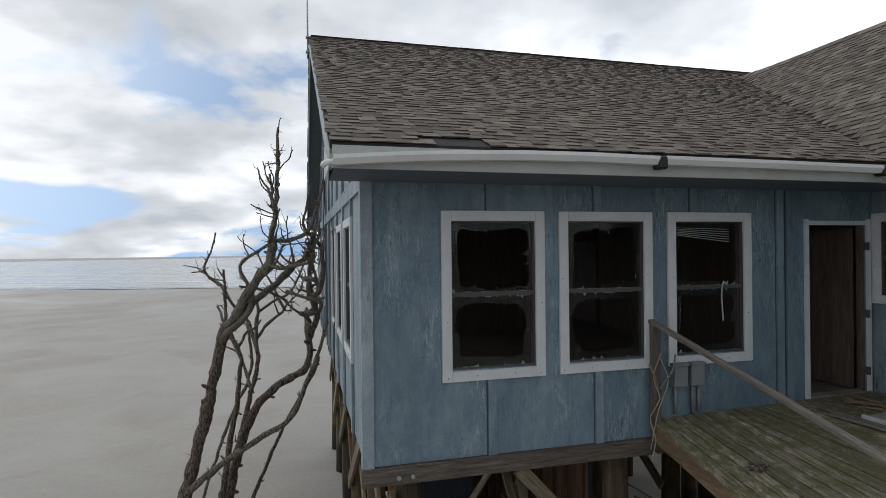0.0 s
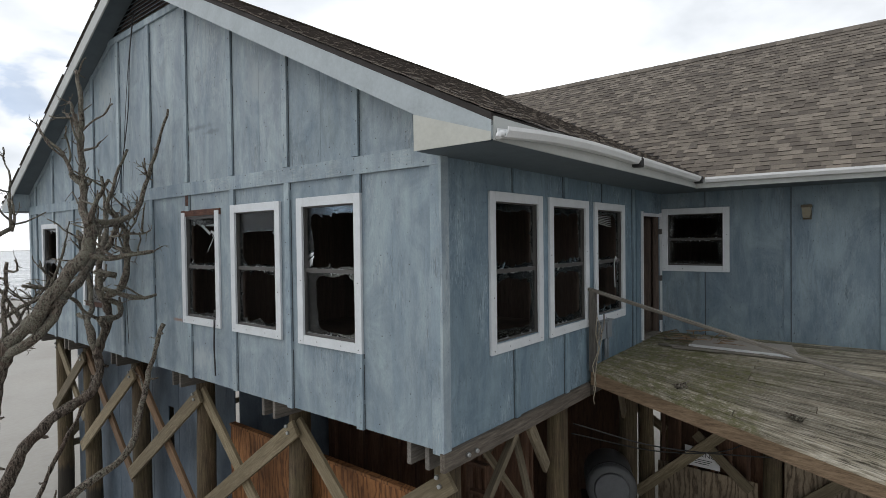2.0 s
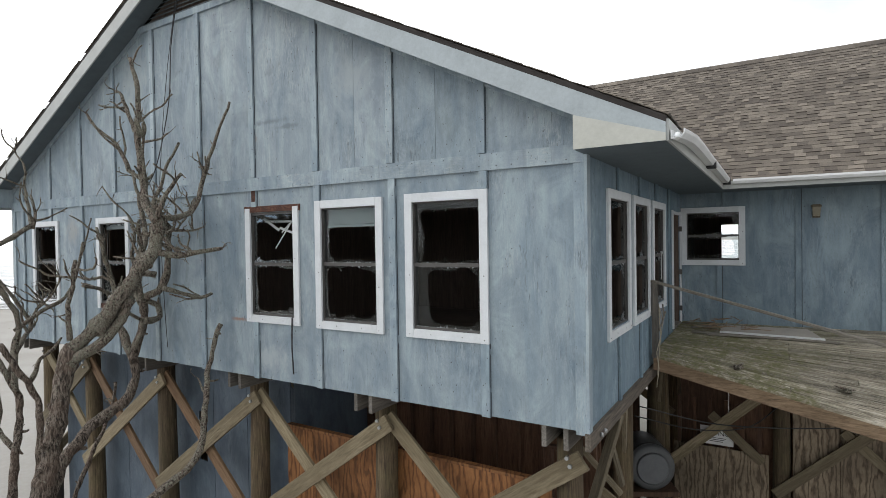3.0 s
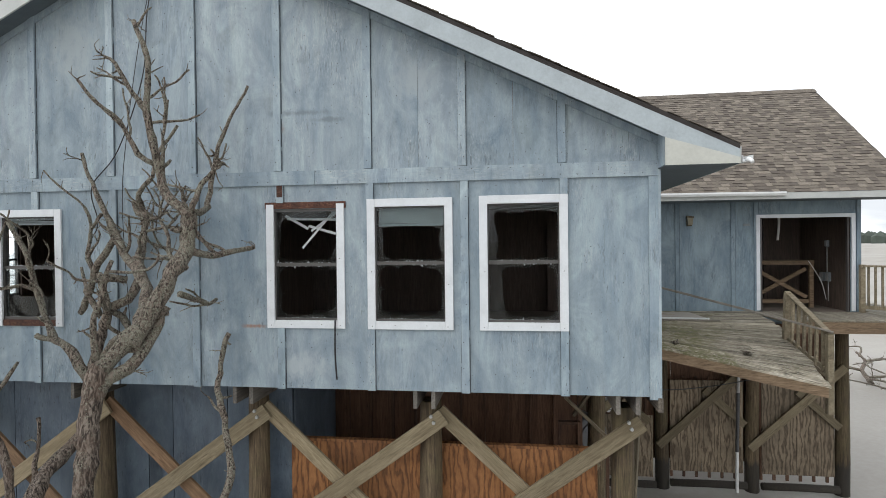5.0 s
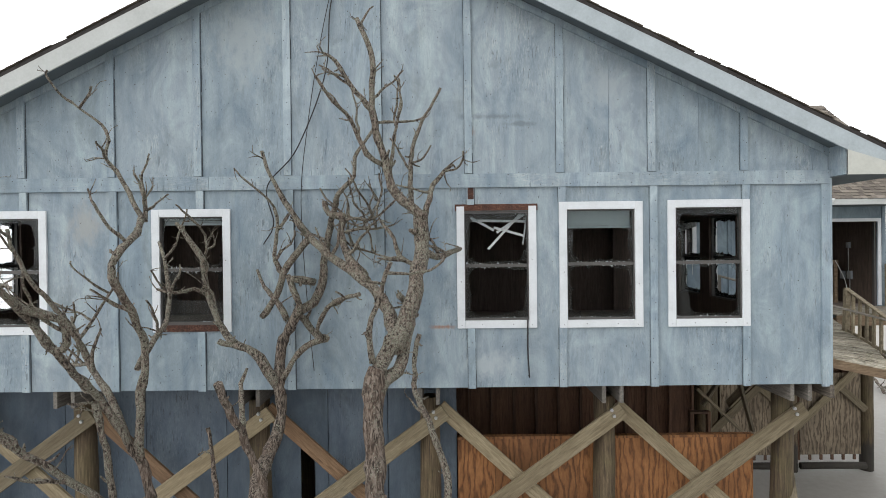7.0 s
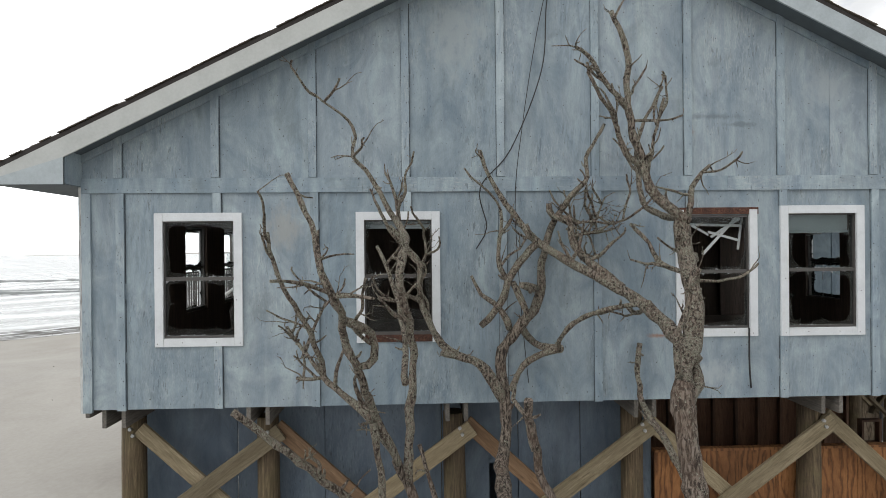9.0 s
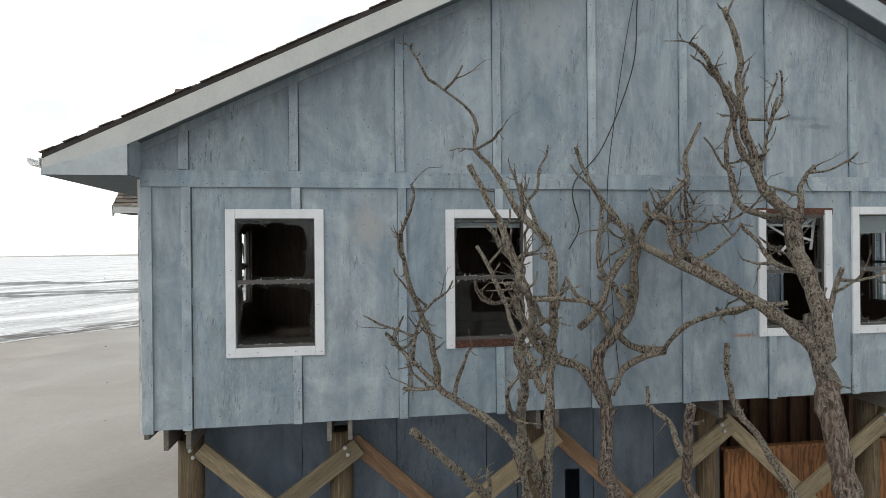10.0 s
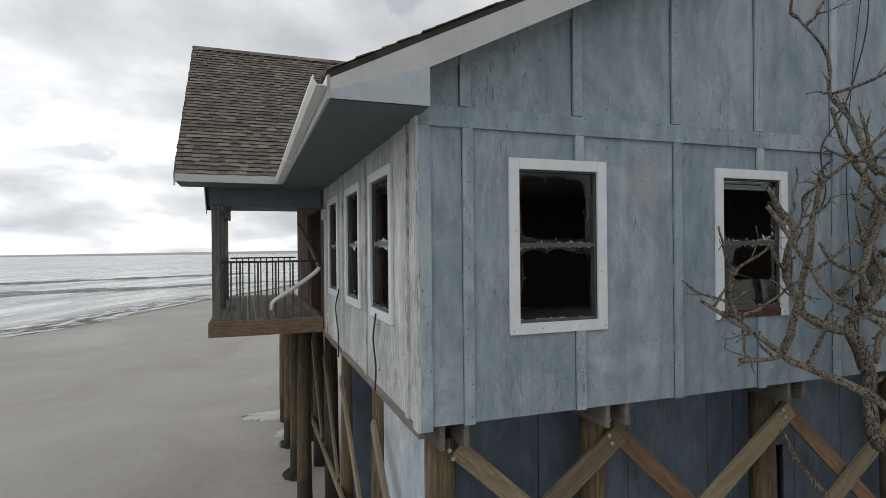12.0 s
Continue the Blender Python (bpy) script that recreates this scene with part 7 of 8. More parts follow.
def build_blinds():
    a, b = WEST_WINDOWS[1]
    root = thing("window_blind", (0.11, (a + b) / 2, 6.28), "white slatted blind drawn up in the window", "blind", turn=-90)
    for k in range(9):
        bm = bmesh.new()
        hexa(bm, [(-0.43, -0.010, 0.128 - 0.022 * k), (0.43, -0.010, 0.128 - 0.022 * k), (0.43, 0.008, 0.136 - 0.022 * k), (-0.43, 0.008, 0.136 - 0.022 * k), (-0.43, -0.008, 0.150 - 0.022 * k), (0.43, -0.008, 0.150 - 0.022 * k), (0.43, 0.010, 0.156 - 0.022 * k), (-0.43, 0.010, 0.156 - 0.022 * k)])
        part("slat", bm, DIM_BLIND, root)
    bm = bmesh.new(); bx(bm, -0.44, 0.44, -0.02, 0.02, -0.085, -0.052)
    part("bottom_bar", bm, DIM_BLIND, root)
    bm = bmesh.new(); bx(bm, -0.44, 0.44, -0.03, 0.03, 0.160, 0.20)
    part("head_rail", bm, DIM_BLIND, root)
    y = (WEST_WINDOWS[2][0] + WEST_WINDOWS[2][1]) / 2
    root = thing("window_blind", (0.13, y, 6.20), "white blind slats hanging tangled in the broken window", "blind", turn=-90)
    for p, q in (((0.36, 0, 0.22), (-0.10, 0.02, -0.28)), ((0.40, 0, 0.20), (0.02, 0.03, -0.05)), ((0.42, 0.02, 0.10), (-0.32, 0.02, 0.12)), ((0.40, 0.01, -0.10), (-0.02, 0.03, 0.02)), ((0.44, 0.02, 0.22), (0.38, 0.02, -0.22)), ((-0.34, 0.02, 0.16), (-0.02, 0.02, -0.02))):
        bm = bmesh.new(); beam(bm, p, q, 0.004, 0.035, (0, 0.3, 1))
        part("slat", bm, BLIND, root)
    a, b = WEST_WINDOWS[3]
    root = thing("window_blind", (0.11, (a + b) / 2, 6.33), "blind with dimmed slats rolled up at the head of the window", "blind", turn=-90)
    bm = bmesh.new(); bx(bm, -0.43, 0.43, -0.03, 0.03, 0.03, 0.075)
    part("head_rail", bm, DIM_BLIND, root)
    for k in range(3):
        bm = bmesh.new(); hexa(bm, [(-0.42, -0.010, 0.006 - 0.02 * k), (0.42, -0.010, 0.001 - 0.02 * k), (0.42, 0.01, 0.006 - 0.02 * k), (-0.42, 0.01, 0.012 - 0.02 * k), (-0.42, -0.008, 0.022 - 0.02 * k), (0.42, -0.008, 0.018 - 0.02 * k), (0.42, 0.012, 0.022 - 0.02 * k), (-0.42, 0.012, 0.028 - 0.02 * k)])
        part("slat", bm, DIM_BLIND, root)
    s = SOUTH_WINDOWS[2]
    root = thing("window_blind", ((s[0] + s[1]) / 2, 0.15, 6.34), "white blind drawn up askew with a hanging cord", "blind")
    for k in range(6):
        bm = bmesh.new(); hexa(bm, [(-0.4, -0.02, 0.05 - 0.016 * k), (0.4, -0.02, 0.03 - 0.03 * k), (0.4, 0.02, 0.03 - 0.03 * k), (-0.4, 0.02, 0.05 - 0.016 * k), (-0.4, -0.02, 0.056 - 0.016 * k), (0.4, -0.02, 0.036 - 0.03 * k), (0.4, 0.02, 0.036 - 0.03 * k), (-0.4, 0.02, 0.056 - 0.016 * k)])
        part("slat", bm, BLIND, root)
    line_thing("blind_cord", [(s[1] - 0.32, 0.0, 5.76), (s[1] - 0.36, -0.03, 5.72), (s[1] - 0.40, -0.03, 5.76), (s[1] - 0.42, -0.02, 5.60), (s[1] - 0.40, -0.02, 5.30)], 0.008, BLIND, "white knotted cord hanging on the sash", "cord", step=0.03)


build_blinds()


def build_wall_fittings():
    root = thing("wall_lamp", (WX0, -2.26, 6.30), "small bronze porch lamp with yellowed glass on the wall", "lamp", turn=-90)
    bm = bmesh.new(); bx(bm, -0.06, 0.06, -0.02, -0.001, 0.0, 0.24)
    part("backplate", bm, BRASS, root)
    bm = bmesh.new(); hexa(bm, [(-0.05, -0.10, 0.03), (0.05, -0.10, 0.03), (0.05, -0.021, 0.03), (-0.05, -0.021, 0.03), (-0.065, -0.12, 0.19), (0.065, -0.12, 0.19), (0.065, -0.021, 0.19), (-0.065, -0.021, 0.19)])
    part("glass", bm, LAMPGLASS, root)
    bm = bmesh.new(); bx(bm, -0.075, 0.075, -0.13, -0.021, 0.191, 0.225)
    part("cap", bm, BRASS, root)
    bm = bmesh.new(); bx(bm, WX0 - 0.022, WX0 - 0.001, -3.58, -3.44, 6.29, 6.34)
    solid("wall_switch", bm, GREYBOX, label="small pale switch plate on the wall", category="switch plate", bevel=0.004)
    # two grey electric boxes with conduits down to the deck
    for k, x in enumerate((3.52, 3.74)):
        root = thing("electric_box", (x, 0, 4.60), "grey electric box with conduit by the deck", "electric box", "electric boxes")
        bm = bmesh.new(); bx(bm, -0.085, 0.085, -0.11, -0.001, 0.0, 0.235)
        body = part("body", bm, GREYBOX, root, bevel=0.006)
        bm = bmesh.new(); bx(bm, -0.095, 0.095, -0.125, -0.001, 0.236, 0.262)
        part("lid", bm, GREYBOX, body)
        for dx in ((-0.04,) if k == 0 else (-0.03, 0.05)):
            bm = bmesh.new(); tube(bm, [(dx, -0.05, 0.0), (dx, -0.05, -0.31)], 0.022, 8)
            part("conduit", bm, GREYBOX, root)
    # pipe bent along the porch wall and the fallen downspout
    line_thing("downspout", [(6.44, 12.70, 5.30), (6.42, 12.76, 5.22), (6.40, 13.1, 4.97), (6.40, 13.55, 4.68), (6.40, 13.60, 4.60), (6.42, 13.61, 4.50)], 0.042, PIPE, "fallen white downspout lying across the porch rail", "downspout", step=0.1, n=8)
    line_thing("downspout", [(6.44, 12.70, 5.30), (6.75, 12.84, 5.72), (7.2, 13.02, 6.20)], 0.036, POSTWOOD, "loose grey length of pipe by the porch", "downspout", step=0.1, n=8)
    bm = bmesh.new(); bx(bm, 5.85, 6.02, WIDE + 0.001, WIDE + 0.10, 6.22, 6.42)
    solid("wall_box", bm, CREAM, label="cream box on the north wall near the porch", category="box", bevel=0.01)
    line_thing("rope", [(3.24, -0.13, 5.0), (3.12, -0.16, 4.75), (3.20, -0.16, 4.5), (3.10, -0.12, 4.3), (3.16, -0.14, 4.05), (3.12, -0.12, 3.85), (3.20, -0.10, 3.75)], 0.007, ROPE, "frayed rope hanging round the rail post", "rope", "ropes")
    line_thing("rope", [(3.22, -0.14, 4.95), (3.30, -0.17, 4.70), (3.20, -0.15, 4.42), (3.14, -0.14, 4.18), (3.10, -0.13, 3.95)], 0.006, ROPE, "frayed rope hanging round the rail post", "rope", "ropes")
    line_thing("rope", [(3.20, -0.14, 4.60), (3.08, -0.22, 4.80), (3.00, -0.26, 4.92)], 0.012, GREYWOOD, "bent stick caught on the rail post", "stick", "sticks")
    line_thing("rope", [(3.20, -0.14, 4.60), (3.34, -0.18, 4.80), (3.40, -0.16, 4.98)], 0.010, GREYWOOD, "bent stick caught on the rail post", "stick", "sticks")


build_wall_fittings()


def build_deck_litter():
    rng = random.Random(21)
    # a flat sheet and loose battens lying by the door
    pts = [(5.28, -2.30), (5.95, -2.10), (5.95, -0.75), (5.28, -0.80)]
    bm = bmesh.new()
    hexa(bm, [(x, y, deck_z(x, y) + 0.004) for x, y in pts] + [(x, y, deck_z(x, y) + 0.045) for x, y in pts])
    sheet = thing("sheet", label="flat grey-beige board with a pale edge strip lying on the deck", category="board")
    part("board", bm, PLATE, sheet)
    bm = bmesh.new()
    pts = [(5.235, -2.31), (5.275, -2.31), (5.275, -0.79), (5.235, -0.79)]
    hexa(bm, [(x, y, deck_z(x, y) + 0.004) for x, y in pts] + [(x, y, deck_z(x, y) + 0.062) for x, y in pts])
    part("edge_strip", bm, PIPE, sheet, "pale metal edge strip")
    for k, (p, q) in enumerate((((5.15, -0.35), (5.2, -2.5)), ((5.05, -0.6), (5.22, -1.9)), ((5.6, -0.3), (6.1, -0.9)))):
        board("loose_batten", (*p, deck_z(*p) + 0.03), (*q, deck_z(*q) + 0.03), 0.05, 0.03, LONGRAIL, "loose weathered batten lying on the deck", "batten", "loose battens")
    for k in range(26):
        x, y, a = rng.uniform(5.35, 6.15), rng.uniform(-1.2, -0.3), rng.uniform(0, 6.3)
        l = rng.uniform(0.18, 0.5)
        p = Vector((x, y, deck_z(x, y) + 0.03 + 0.004 * k))
        q = p + Vector((math.cos(a) * l, math.sin(a) * l, 0.02))
        bm = bmesh.new(); tube(bm, [(0, 0, 0), (q - p) * 0.5 + Vector((0, 0, 0.01)), q - p], [0.007, 0.008, 0.004], 5)
        solid("twig", bm, STRAW, p, "dry reddish twig in a heap by the door", "twig", "twigs by the door")
    for x, y in ((3.52, -1.16), (3.6, -2.42)):
        root = thing("driftwood", (x, y, deck_z(x, y)), "small dark lump of driftwood on the deck", "driftwood", "driftwood on the deck")
        for j in range(4):
            a = rng.uniform(0, 6.3)
            v = Vector((math.cos(a) * 0.12, math.sin(a) * 0.12, rng.uniform(0.02, 0.09)))
            bm = bmesh.new(); tube(bm, [-v * 0.6 + Vector((0, 0, 0.06)), Vector((0, 0, 0.05)), v], [0.012, 0.026, 0.006], 6)
            part("branch", bm, BARK, root)


bm = bmesh.new()
bx(bm, WX0 - 0.012, WX0 + 0.001, 0.81, 0.89, 4.78, 4.90)
solid("outlet_plate", bm, BLIND, label="white socket plate on the brown inner wall", category="socket plate", bevel=0.003)
PLATE = plain("beige_sheet", (0.34, 0.31, 0.27), 0.75, vary=0.15, scale=2.0)
STRAW = plain("dry_twig", (0.23, 0.155, 0.095), 0.9, vary=0.3)
build_deck_litter()


# ---- under the deck and the wing ----
def build_under_deck():
    for x, y in ((6.87, 0.45), (6.87, -1.72), (9.4, -1.72), (11.9, -1.72), (6.87, -3.78), (9.4, -3.78), (11.9, -3.78), (6.87, -5.75), (9.4, -5.6), (11.9, -5.6)):
        low = min(1.055, ((deck_z(min(x, DX1), max(y, DY1)) if x < 6.4 and y > -4 else 4.30) - 0.28) / 3.84)
        pile(x, y, 31 * x + 50 * y, low, 0.92 if x > 6 else 0.72)
    root = thing("wall_skirting", label="weathered plywood skirting boards under the deck", category="wall", kind="structure")
    for a, b, lo, hi in ((-0.58, 0.20, 0.25, 1.74), (-1.50, -0.59, 0.25, 1.74), (-2.62, -1.90, 0.43, 2.62), (-3.55, -2.63, 0.43, 2.62), (-4.72, -3.97, 0.43, 2.62), (-5.55, -4.73, 0.43, 2.55)):
        bm = bmesh.new(); bx(bm, 6.80, 6.82, a, b, lo, hi)
        part("panel", bm, PLYGREY, root)
    for a, b, z in ((-1.55, 0.3, 0.10), (-3.6, -1.88, 0.17), (-5.6, -3.93, 0.17)):
        bm = bmesh.new(); tube(bm, [(6.72, b, z + 0.0), (6.72, (a + b) / 2, z + 0.01), (6.72, a, z + 0.0)], 0.088, 10, 0.03)
        part("ledger", bm, PILE, root)
    for k in range(20):
        y = 0.1 - 0.29 * k
        bm = bmesh.new(); bx(bm, 6.825, 6.865, y - 0.03, y + 0.03, 0.28, 2.7)
        part("stud", bm, STUD, root)
    for y in (0.45, -1.72, -3.78):
        board("brace", (6.68, y + 0.12, 1.06), (6.68, y - 1.95, 3.02), 0.05, 0.19, BRACE_Y, "pale timber brace under the deck", "brace", "braces under the deck", up=(0, 0.7, 0.7))
        board("brace", (6.73, y - 0.95, 2.42), (6.73, y - 1.85, 1.60), 0.05, 0.17, BRACE_Y, "pale timber brace under the deck", "brace", "braces under the deck", up=(0, -0.7, 0.7))
    # dark panels added under the wing to keep the space behind the skirting dark
    root = thing("dark_screen_under_wing", label="dark screen of boards added under the wing to keep the space dark", category="wall", kind="structure")
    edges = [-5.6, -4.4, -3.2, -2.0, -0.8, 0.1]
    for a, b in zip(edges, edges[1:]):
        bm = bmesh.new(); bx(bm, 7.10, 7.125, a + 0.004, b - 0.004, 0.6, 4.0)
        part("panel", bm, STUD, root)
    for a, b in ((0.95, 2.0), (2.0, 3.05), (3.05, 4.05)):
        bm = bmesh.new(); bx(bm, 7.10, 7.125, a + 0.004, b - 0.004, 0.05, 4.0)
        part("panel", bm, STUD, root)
    # a white pipe with ribs beside the piles
    root = thing("pipe", (6.60, -3.36, 0.05), "ribbed grey flexible drain pipe with white ends down to the sand", "pipe")
    for name, z0, z1, ribbed, mat, label in (("upper_length", 2.35, 3.9, 0, PIPE_GREY, ""), ("ribbed_length", 0.95, 2.349, 1, PIPE_DARK, "dark ribbed hose"), ("lower_length", 0.0, 0.949, 0, PIPE, "white pipe end")):
        bm = bmesh.new()
        zs = np.arange(z0, z1, 0.022)
        tube(bm, [(0.015 * math.sin(1.3 * z), 0.02 * math.cos(1.1 * z), z) for z in zs], [0.037 + 0.008 * ribbed * (k % 2) for k in range(len(zs))], 8)
        part(name, bm, mat, root, label)
    # round tank on a shelf behind the deck's corner pile
    root = thing("water_tank", (4.95, 0.42, 1.55), "round dark grey drum tank lying on a shelf under the house", "tank", turn=-62)
    bm = bmesh.new()
    tube(bm, [(0, -0.42, 0.40), (0, -0.40, 0.40), (0, -0.37, 0.40), (0, 0.36, 0.40), (0, 0.42, 0.40)], [0.30, 0.36, 0.40, 0.40, 0.30], 28)
    part("body", bm, TANK, root)
    bm = bmesh.new(); tube(bm, [(0, -0.45, 0.40), (0, -0.42, 0.40)], [0.26, 0.285], 24)
    part("cap", bm, TANK_CAP, root)
    bm = bmesh.new(); tube(bm, [(0, -0.30, 0.40), (0, -0.26, 0.40)], [0.408, 0.408], 28)
    part("hoop", bm, RUBBER, root)
    bm = bmesh.new(); bx(bm, -0.45, 0.45, -0.45, 0.45, -0.08, -0.001)
    part("shelf", bm, STUD, root)
    for x in (-0.40, 0.40):
        for y in (-0.36, 0.36):
            bm = bmesh.new(); bx(bm, x - 0.04, x + 0.04, y - 0.04, y + 0.04, -1.57, -0.081)
            part("leg", bm, STUD, root)
    for pts in ([(2.95, 0.1, 3.5), (3.6, -0.9, 3.2), (4.6, -2.2, 3.05), (5.08, -3.64, 3.2)], [(3.1, 0.2, 3.3), (4.6, -0.5, 2.75), (5.8, -1.2, 2.55), (6.72, -1.68, 2.75)]):
        line_thing("cable", pts, 0.010, CABLE, "black cable slung under the deck", "cable", "cables")
    # warning sign, half behind a brace
    root = thing("sign", (6.79, -0.60, 1.80), "white warning sign with black lettering on the plywood", "sign", turn=-90)
    bm = bmesh.new(); bx(bm, -0.30, 0.30, -0.012, 0.0, 0.0, 0.36)
    part("plate", bm, SIGNWHITE, root)
    cu = bpy.data.curves.new("lettering", "FONT")
    cu.body, cu.size, cu.align_x, cu.extrude = "PASSING", 0.118, "CENTER", 0.0006
    tmp = new("lettering", cu)
    me = bpy.data.meshes.new_from_object(tmp.evaluated_get(bpy.context.evaluated_depsgraph_get()))
    bpy.data.objects.remove(tmp)
    me.materials.append(INK)
    let = new("lettering", me)
    let.parent, let.matrix_basis = root, pose(0, -0.014, 0.19, 90)
    for k in range(3):
        bm = bmesh.new(); bx(bm, -0.17 + 0.02 * k, 0.17 - 0.03 * k, -0.0135, -0.0125, 0.13 - 0.035 * k, 0.142 - 0.035 * k)
        part("text_bar", bm, INK, root)


build_under_deck()


# ---- the ruined room behind the wide doorway ----
def build_room():
    t = thing("trestle", (7.74, -4.70, FLOOR), "dark wooden trestle with crossed legs in the ruined room", "trestle")
    bm = bmesh.new(); bx(bm, -0.3, 0.3, -0.75, 0.75, 1.05, 1.15)
    part("top", bm, RIM, t)
    for y in (-0.7, 0.7):
        bm = bmesh.new(); bx(bm, -0.28, -0.2, y - 0.045, y + 0.045, 0, 1.049)
        part("leg", bm, RIM, t)
    for a, b in (((-0.24, -0.6, 0.25), (-0.24, 0.6, 0.95)), ((-0.2, 0.6, 0.25), (-0.2, -0.6, 0.95))):
        bm = bmesh.new(); beam(bm, a, b, 0.04, 0.09)
        part("cross_brace", bm, RIM, t)
    bm = bmesh.new(); bx(bm, -0.25, -0.19, -0.65, 0.65, 0.1, 0.2)
    part("stretcher", bm, RIM, t)
    line_thing("cable", [(7.2, -5.2, 5.45), (7.3, -5.4, 5.2), (7.4, -5.6, 4.9), (7.45, -5.72, 4.5)], 0.009, PIPE, "pale wire hanging in the ruined room", "cable", "cables")
    for x, z, w, h, run in ((7.52, 5.78, 0.11, 0.16, -0.62), (7.47, 4.94, 0.15, 0.22, -0.48), (7.73, 4.93, 0.15, 0.22, 0.0)):
        b = thing("electric_box", (x, WS + 0.121, z), "grey electric box with a conduit in the ruined room", "electric box", "electric boxes", turn=-90)
        bm = bmesh.new(); bx(bm, -0.06, 0.0, -w / 2, w / 2, 0.0, h)
        body = part("body", bm, GREYBOX, b, bevel=0.006)
        bm = bmesh.new(); bx(bm, -0.068, -0.061, -w / 2 + 0.012, w / 2 - 0.012, 0.012, h - 0.012)
        part("lid", bm, PIPE_GREY, body)
        if run:
            bm = bmesh.new(); tube(bm, [(-0.03, 0, -0.001), (-0.03, 0, run)], 0.013, 8)
            part("conduit", bm, PIPE_GREY, b)
    bm = bmesh.new(); bx(bm, 8.905, 8.94, -5.85, -4.9, FLOOR, CEILING)
    solid("wall_inner_d", bm, INSIDE, label="dark stud panel across the ruined room", category="wall", kind="structure")
    line_thing("pipe", [(7.6, -4.72, 6.79), (7.6, -4.72, 6.3), (7.62, -4.70, 5.95)], 0.03, PIPE, "white pipe hanging from the ruined ceiling", "pipe")


build_room()


# ---- far shore ----
def build_far_woods():
    rng = random.Random(77)
    bm = bmesh.new()
    for k in range(260):
        a = radians(rng.uniform(-38, -24))
        d = rng.uniform(620, 900)
        x, y = d * math.cos(a), d * math.sin(a)
        h, r = rng.uniform(6, 13), rng.uniform(4, 9)
        v = [bm.verts.new((x + r * math.cos(q) * rng.uniform(0.6, 1), y + r * math.sin(q) * rng.uniform(0.6, 1), h * rng.uniform(0.35, 0.7))) for q in np.linspace(0, 5.6, 8)]
        f = [bm.verts.new((p.co.x, p.co.y, -0.5)) for p in v]
        tip = bm.verts.new((x, y, h))
        for i in range(8):
            j = (i + 1) % 8
            bm.faces.new((v[i], v[j], tip))
            bm.faces.new((f[i], f[j], v[j], v[i]))
    tagged(solid("far_woods", bm, WOODS, label="low dark woods along the far shore", category="woods", frame_of=Matrix()), kind="stuff")


WOODS = plain("far_foliage", (0.07, 0.085, 0.07), 0.95, vary=0.3, scale=0.2)
build_far_woods()


# ---- shingles ----
def shingle_verts(p, du, dv, nrm, w, h, lift, t):
    """A tab: foot raised off the course below, head tucked under the one above."""
    a, b = p - du * (w / 2), p + du * (w / 2)
    up = dv * h
    return [a + nrm * (lift - t), b + nrm * (lift - t), b + up + nrm * -0.001, a + up + nrm * -0.001,
            a + nrm * lift, b + nrm * lift, b + up + nrm * 0.004, a + up + nrm * 0.004]


QUADS = ((3, 2, 1, 0), (4, 5, 6, 7), (0, 1, 5, 4), (1, 2, 6, 5), (2, 3, 7, 6), (3, 0, 4, 7))


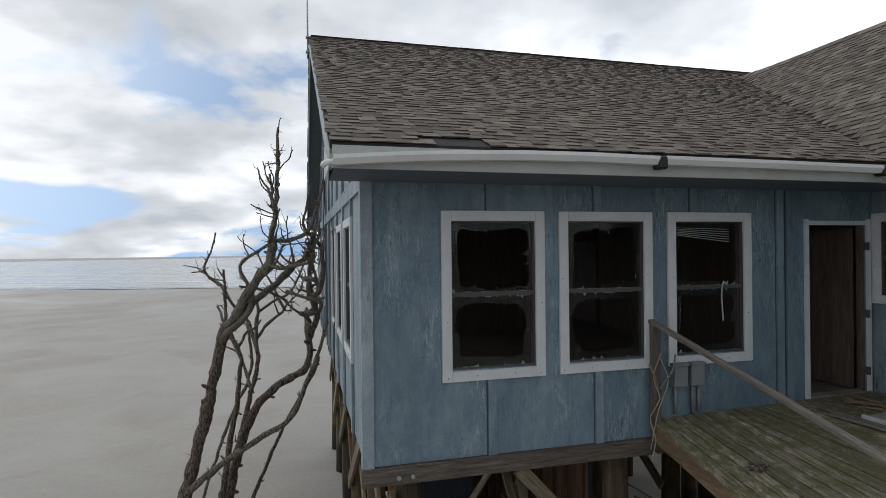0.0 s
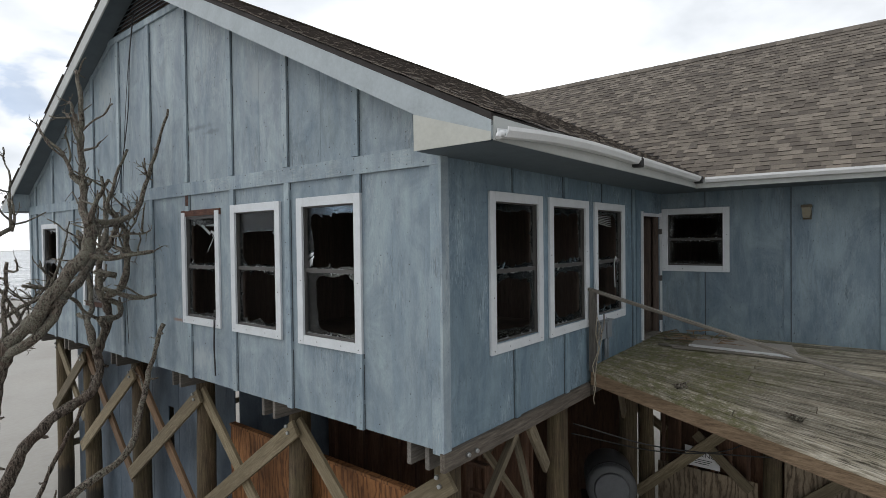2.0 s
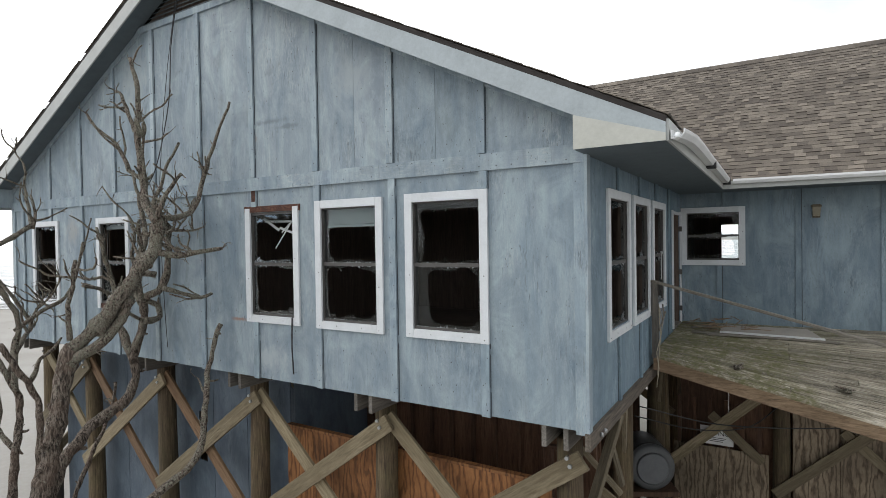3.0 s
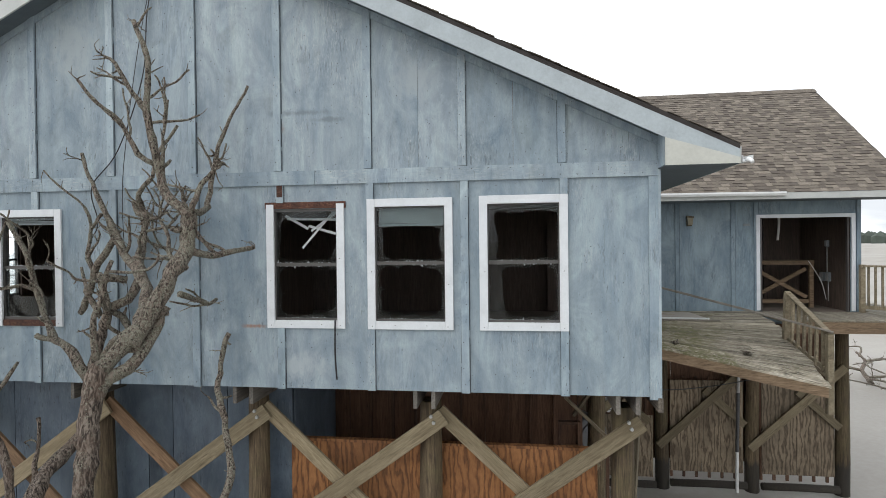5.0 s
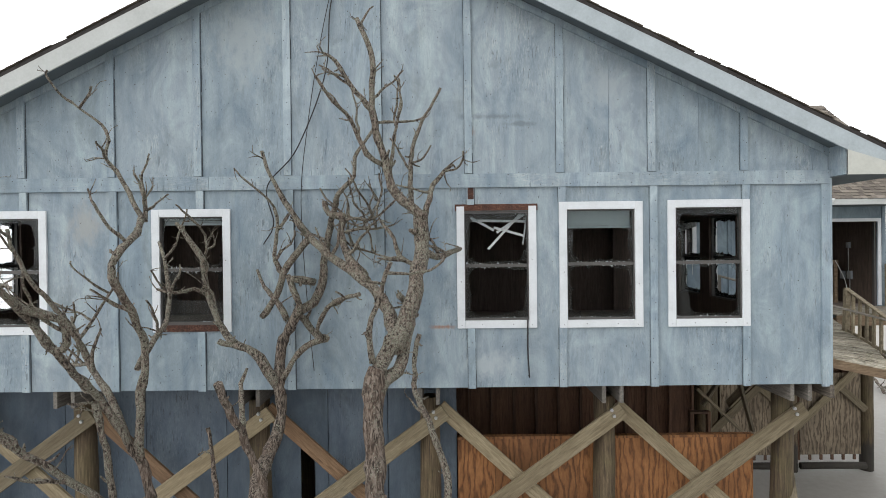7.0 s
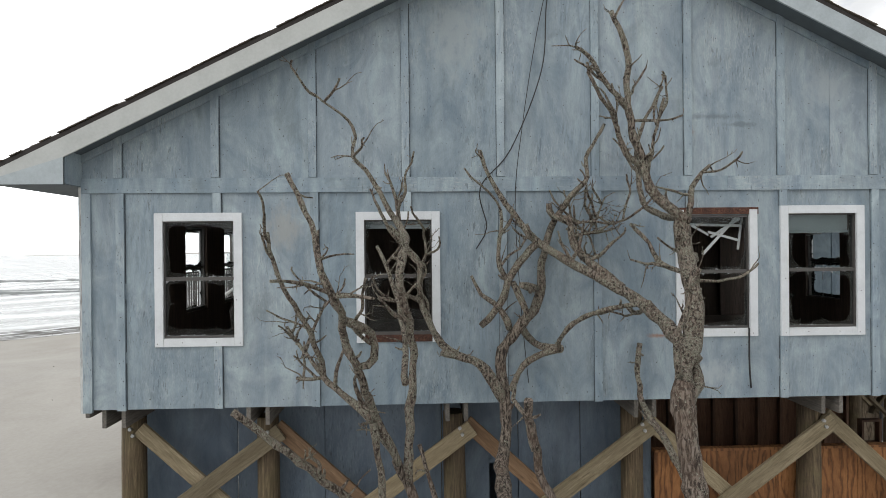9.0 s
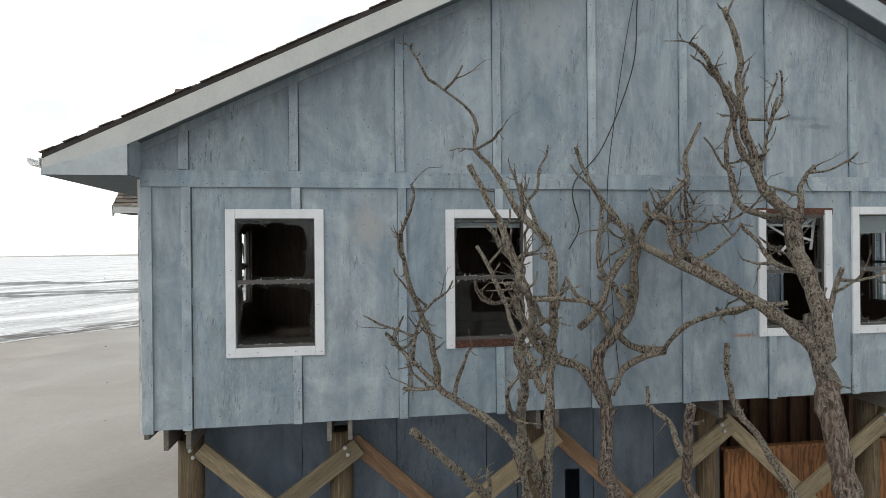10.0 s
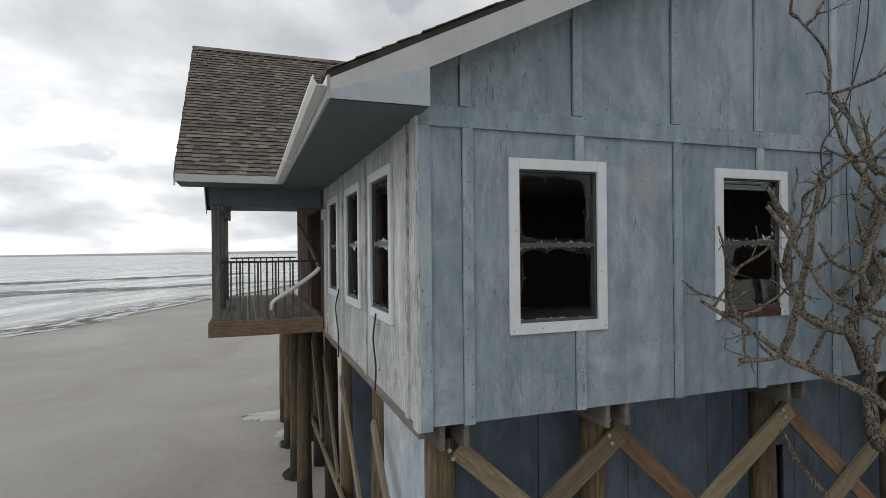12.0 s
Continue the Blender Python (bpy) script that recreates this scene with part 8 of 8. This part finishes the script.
def lay_shingles(root, foot, along, up, nrm_at, rows, length, seed, keep, near, tab=0.17, course=0.125):
    """Courses of tabs from the eave up. keep(p): inside the slope; near(p): close enough to be a piece of its own."""
    rng = random.Random(seed)
    verts, faces, singles = [], [], 0
    meshes = []
    for v in range(5):
        du, dv, nn = Vector((1, 0, 0)), Vector((0, 1, 0)), Vector((0, 0, 1))
        me = bpy.data.meshes.new("shingle")
        c = shingle_verts(Vector((0, 0, 0)), du, dv, nn, tab, course + 0.03, (0.008, 0.016, 0.009, 0.018, 0.015)[v], (0.006, 0.012, 0.007, 0.014, 0.011)[v])
        me.from_pydata([tuple(q) for q in c], [], QUADS)
        me.materials.append(SHINGLE)
        me.materials.append(SHADOW_EDGE)
        # the foot face takes the dark shadow-line colour
        me.polygons[2].material_index = 1
        meshes.append(me)
    for r in range(rows):
        base = foot + up * (r * course)
        shift = (r % 2) * tab / 2 + rng.uniform(-0.03, 0.03) + (r % 5) * 0.03
        u, thick = -shift, bool(r % 2)
        while u < length:
            wid = tab * rng.choice((1.0, 1.2, 0.7, 0.85))
            a, b = max(u, 0.0) + rng.uniform(-0.012, 0.006) * (u < 0), min(u + wid, length)
            u += wid
            if b - a < 0.05:
                continue
            wid = b - a
            p = base + along * ((a + b) / 2) + up * rng.uniform(-0.004, 0.004)
            p = p + nrm_at(p)[1]
            n = nrm_at(p)[0]
            drop = rng.random()
            thick = not thick if rng.random() < 0.85 else thick
            if a < 0.02 or b > length - 0.02:
                thick = False
            if keep(p):
                if near(p) and singles < 300:
                    singles += 1
                    ob = new("shingle", meshes[rng.choice((1, 3, 4)) if thick else rng.choice((0, 2))])
                    ob.parent = root
                    m = Matrix((along, up, n)).transposed().to_4x4()
                    m.translation = p
                    ob.matrix_basis = m @ Matrix.Diagonal((wid / tab, 1, 1, 1)) @ pose(0, 0, 0, rng.uniform(-0.8, 0.8) + (2.5 if drop > 0.985 else 0))
                else:
                    k = len(verts)
                    verts += [tuple(q) for q in shingle_verts(p, along, up, n, wid, course + 0.03, *(rng.choice(((0.016, 0.012), (0.019, 0.015))) if thick else rng.choice(((0.008, 0.006), (0.010, 0.008)))))]
                    faces += [tuple(k + i for i in q) for q in QUADS]
    if faces:
        me = bpy.data.meshes.new("shingle_courses")
        me.from_pydata(verts, [], faces)
        me.materials.append(SHINGLES)
        me.materials.append(SHADOW_EDGE)
        # third face of every tab, its foot, is coloured as shadow
        me.polygons.foreach_set("material_index", [0, 0, 1, 0, 0, 0] * (len(faces) // 6))
        ob = new("shingle_courses", me)
        ob.parent = root
        tagged(ob, kind="stuff")


def build_shingles():
    up = Vector((0, 1, SLOPE)).normalized()
    nrm = Vector((0, -SLOPE, 1)).normalized()
    zero = Vector((0, 0, 0))
    lay_shingles(ROOF, Vector((-RAKE - 0.04, -OVER - 0.02, main_top(-OVER) + 0.0)), Vector((1, 0, 0)), up, lambda p: (nrm, zero), 64, 11.4, 1,
        lambda p: (p.x < WEAVE + 0.1 or wing_top(p.x, p.y) < main_top(p.y) + 0.02) and not (0.45 < p.x < 0.95 and p.y < -OVER + 0.13), lambda p: p.x < 3.2 and p.y < 0.75)
    up = Vector((0, -1, SLOPE)).normalized()
    nrm2 = Vector((0, SLOPE, 1)).normalized()
    lay_shingles(ROOF, Vector((11.0, 2 * APEX + OVER + 0.02, main_top(-OVER))), Vector((-1, 0, 0)), up, lambda p: (nrm2, zero), 64, 11.0 + RAKE + 0.04, 2,
        lambda p: p.x < WEAVE + 0.1 or wing_top(p.x, p.y) < main_top(p.y) + 0.02, lambda p: False, tab=0.3)
    # cross wing, west slope: its ridge climbs, so each tab is laid on the warped sheet
    run = WRIDGE - WEAVE

    def on_wing(p):
        z = wing_top(min(p.x, WRIDGE), p.y)
        sx = (ridge_z(p.y) - 6.98) / run
        return Vector((-sx, -0.023 * (p.x - WEAVE) / run, 1)).normalized(), Vector((0, 0, z - p.z))

    s = (ridge_z(4) - 6.98) / run
    up = Vector((1, 0, s)).normalized()
    rows = int(run / (0.125 * up.x)) + 1
    lay_shingles(ROOF_WING, Vector((WEAVE - 0.02, WROOF_N, 6.98)), Vector((0, -1, 0)), up, on_wing, rows, WROOF_N - WROOF_S, 3,
        lambda p: p.x < WRIDGE + 0.02 and (p.y < -OVER or p.y > WIDE + OVER or wing_top(p.x, p.y) > main_top(p.y) - 0.02), lambda p: p.y < -1.0 and p.x < 6.7)
    # ridge caps
    for root, pts in ((ROOF, [(x, APEX, main_top(APEX)) for x in np.arange(-RAKE, 10.8, 0.28)]), (ROOF_WING, [(WRIDGE, y, ridge_z(y)) for y in np.arange(WROOF_S, WROOF_N - 0.3, 0.28)])):
        along = Vector((1, 0, 0)) if root is ROOF else Vector((0, 1, 0))
        side = Vector((0, 1, 0)) if root is ROOF else Vector((1, 0, 0))
        verts, faces = [], []
        sl = SLOPE if root is ROOF else 0.8
        for i, p in enumerate(pts):
            p = Vector(p) + Vector((0, 0, 0.024 + 0.003 * (i % 2)))
            k = len(verts)
            for d in (0, 0.30):
                for o in (-0.14, 0, 0.14):
                    verts.append(tuple(p + along * d + side * o - Vector((0, 0, abs(o) * sl - (0.006 if d == 0 else 0)))))
            for o in (-0.14, 0, 0.14):
                verts.append(tuple(p + side * o - Vector((0, 0, abs(o) * sl + 0.006))))
            faces += [(k, k + 3, k + 4, k + 1), (k + 1, k + 4, k + 5, k + 2), (k, k + 1, k + 7, k + 6), (k + 1, k + 2, k + 8, k + 7)]
        me = bpy.data.meshes.new("ridge_caps")
        me.from_pydata(verts, [], faces)
        me.materials.append(SHINGLES)
        ob = new("ridge_caps", me)
        ob.parent = root
        tagged(ob, kind="stuff")


build_shingles()
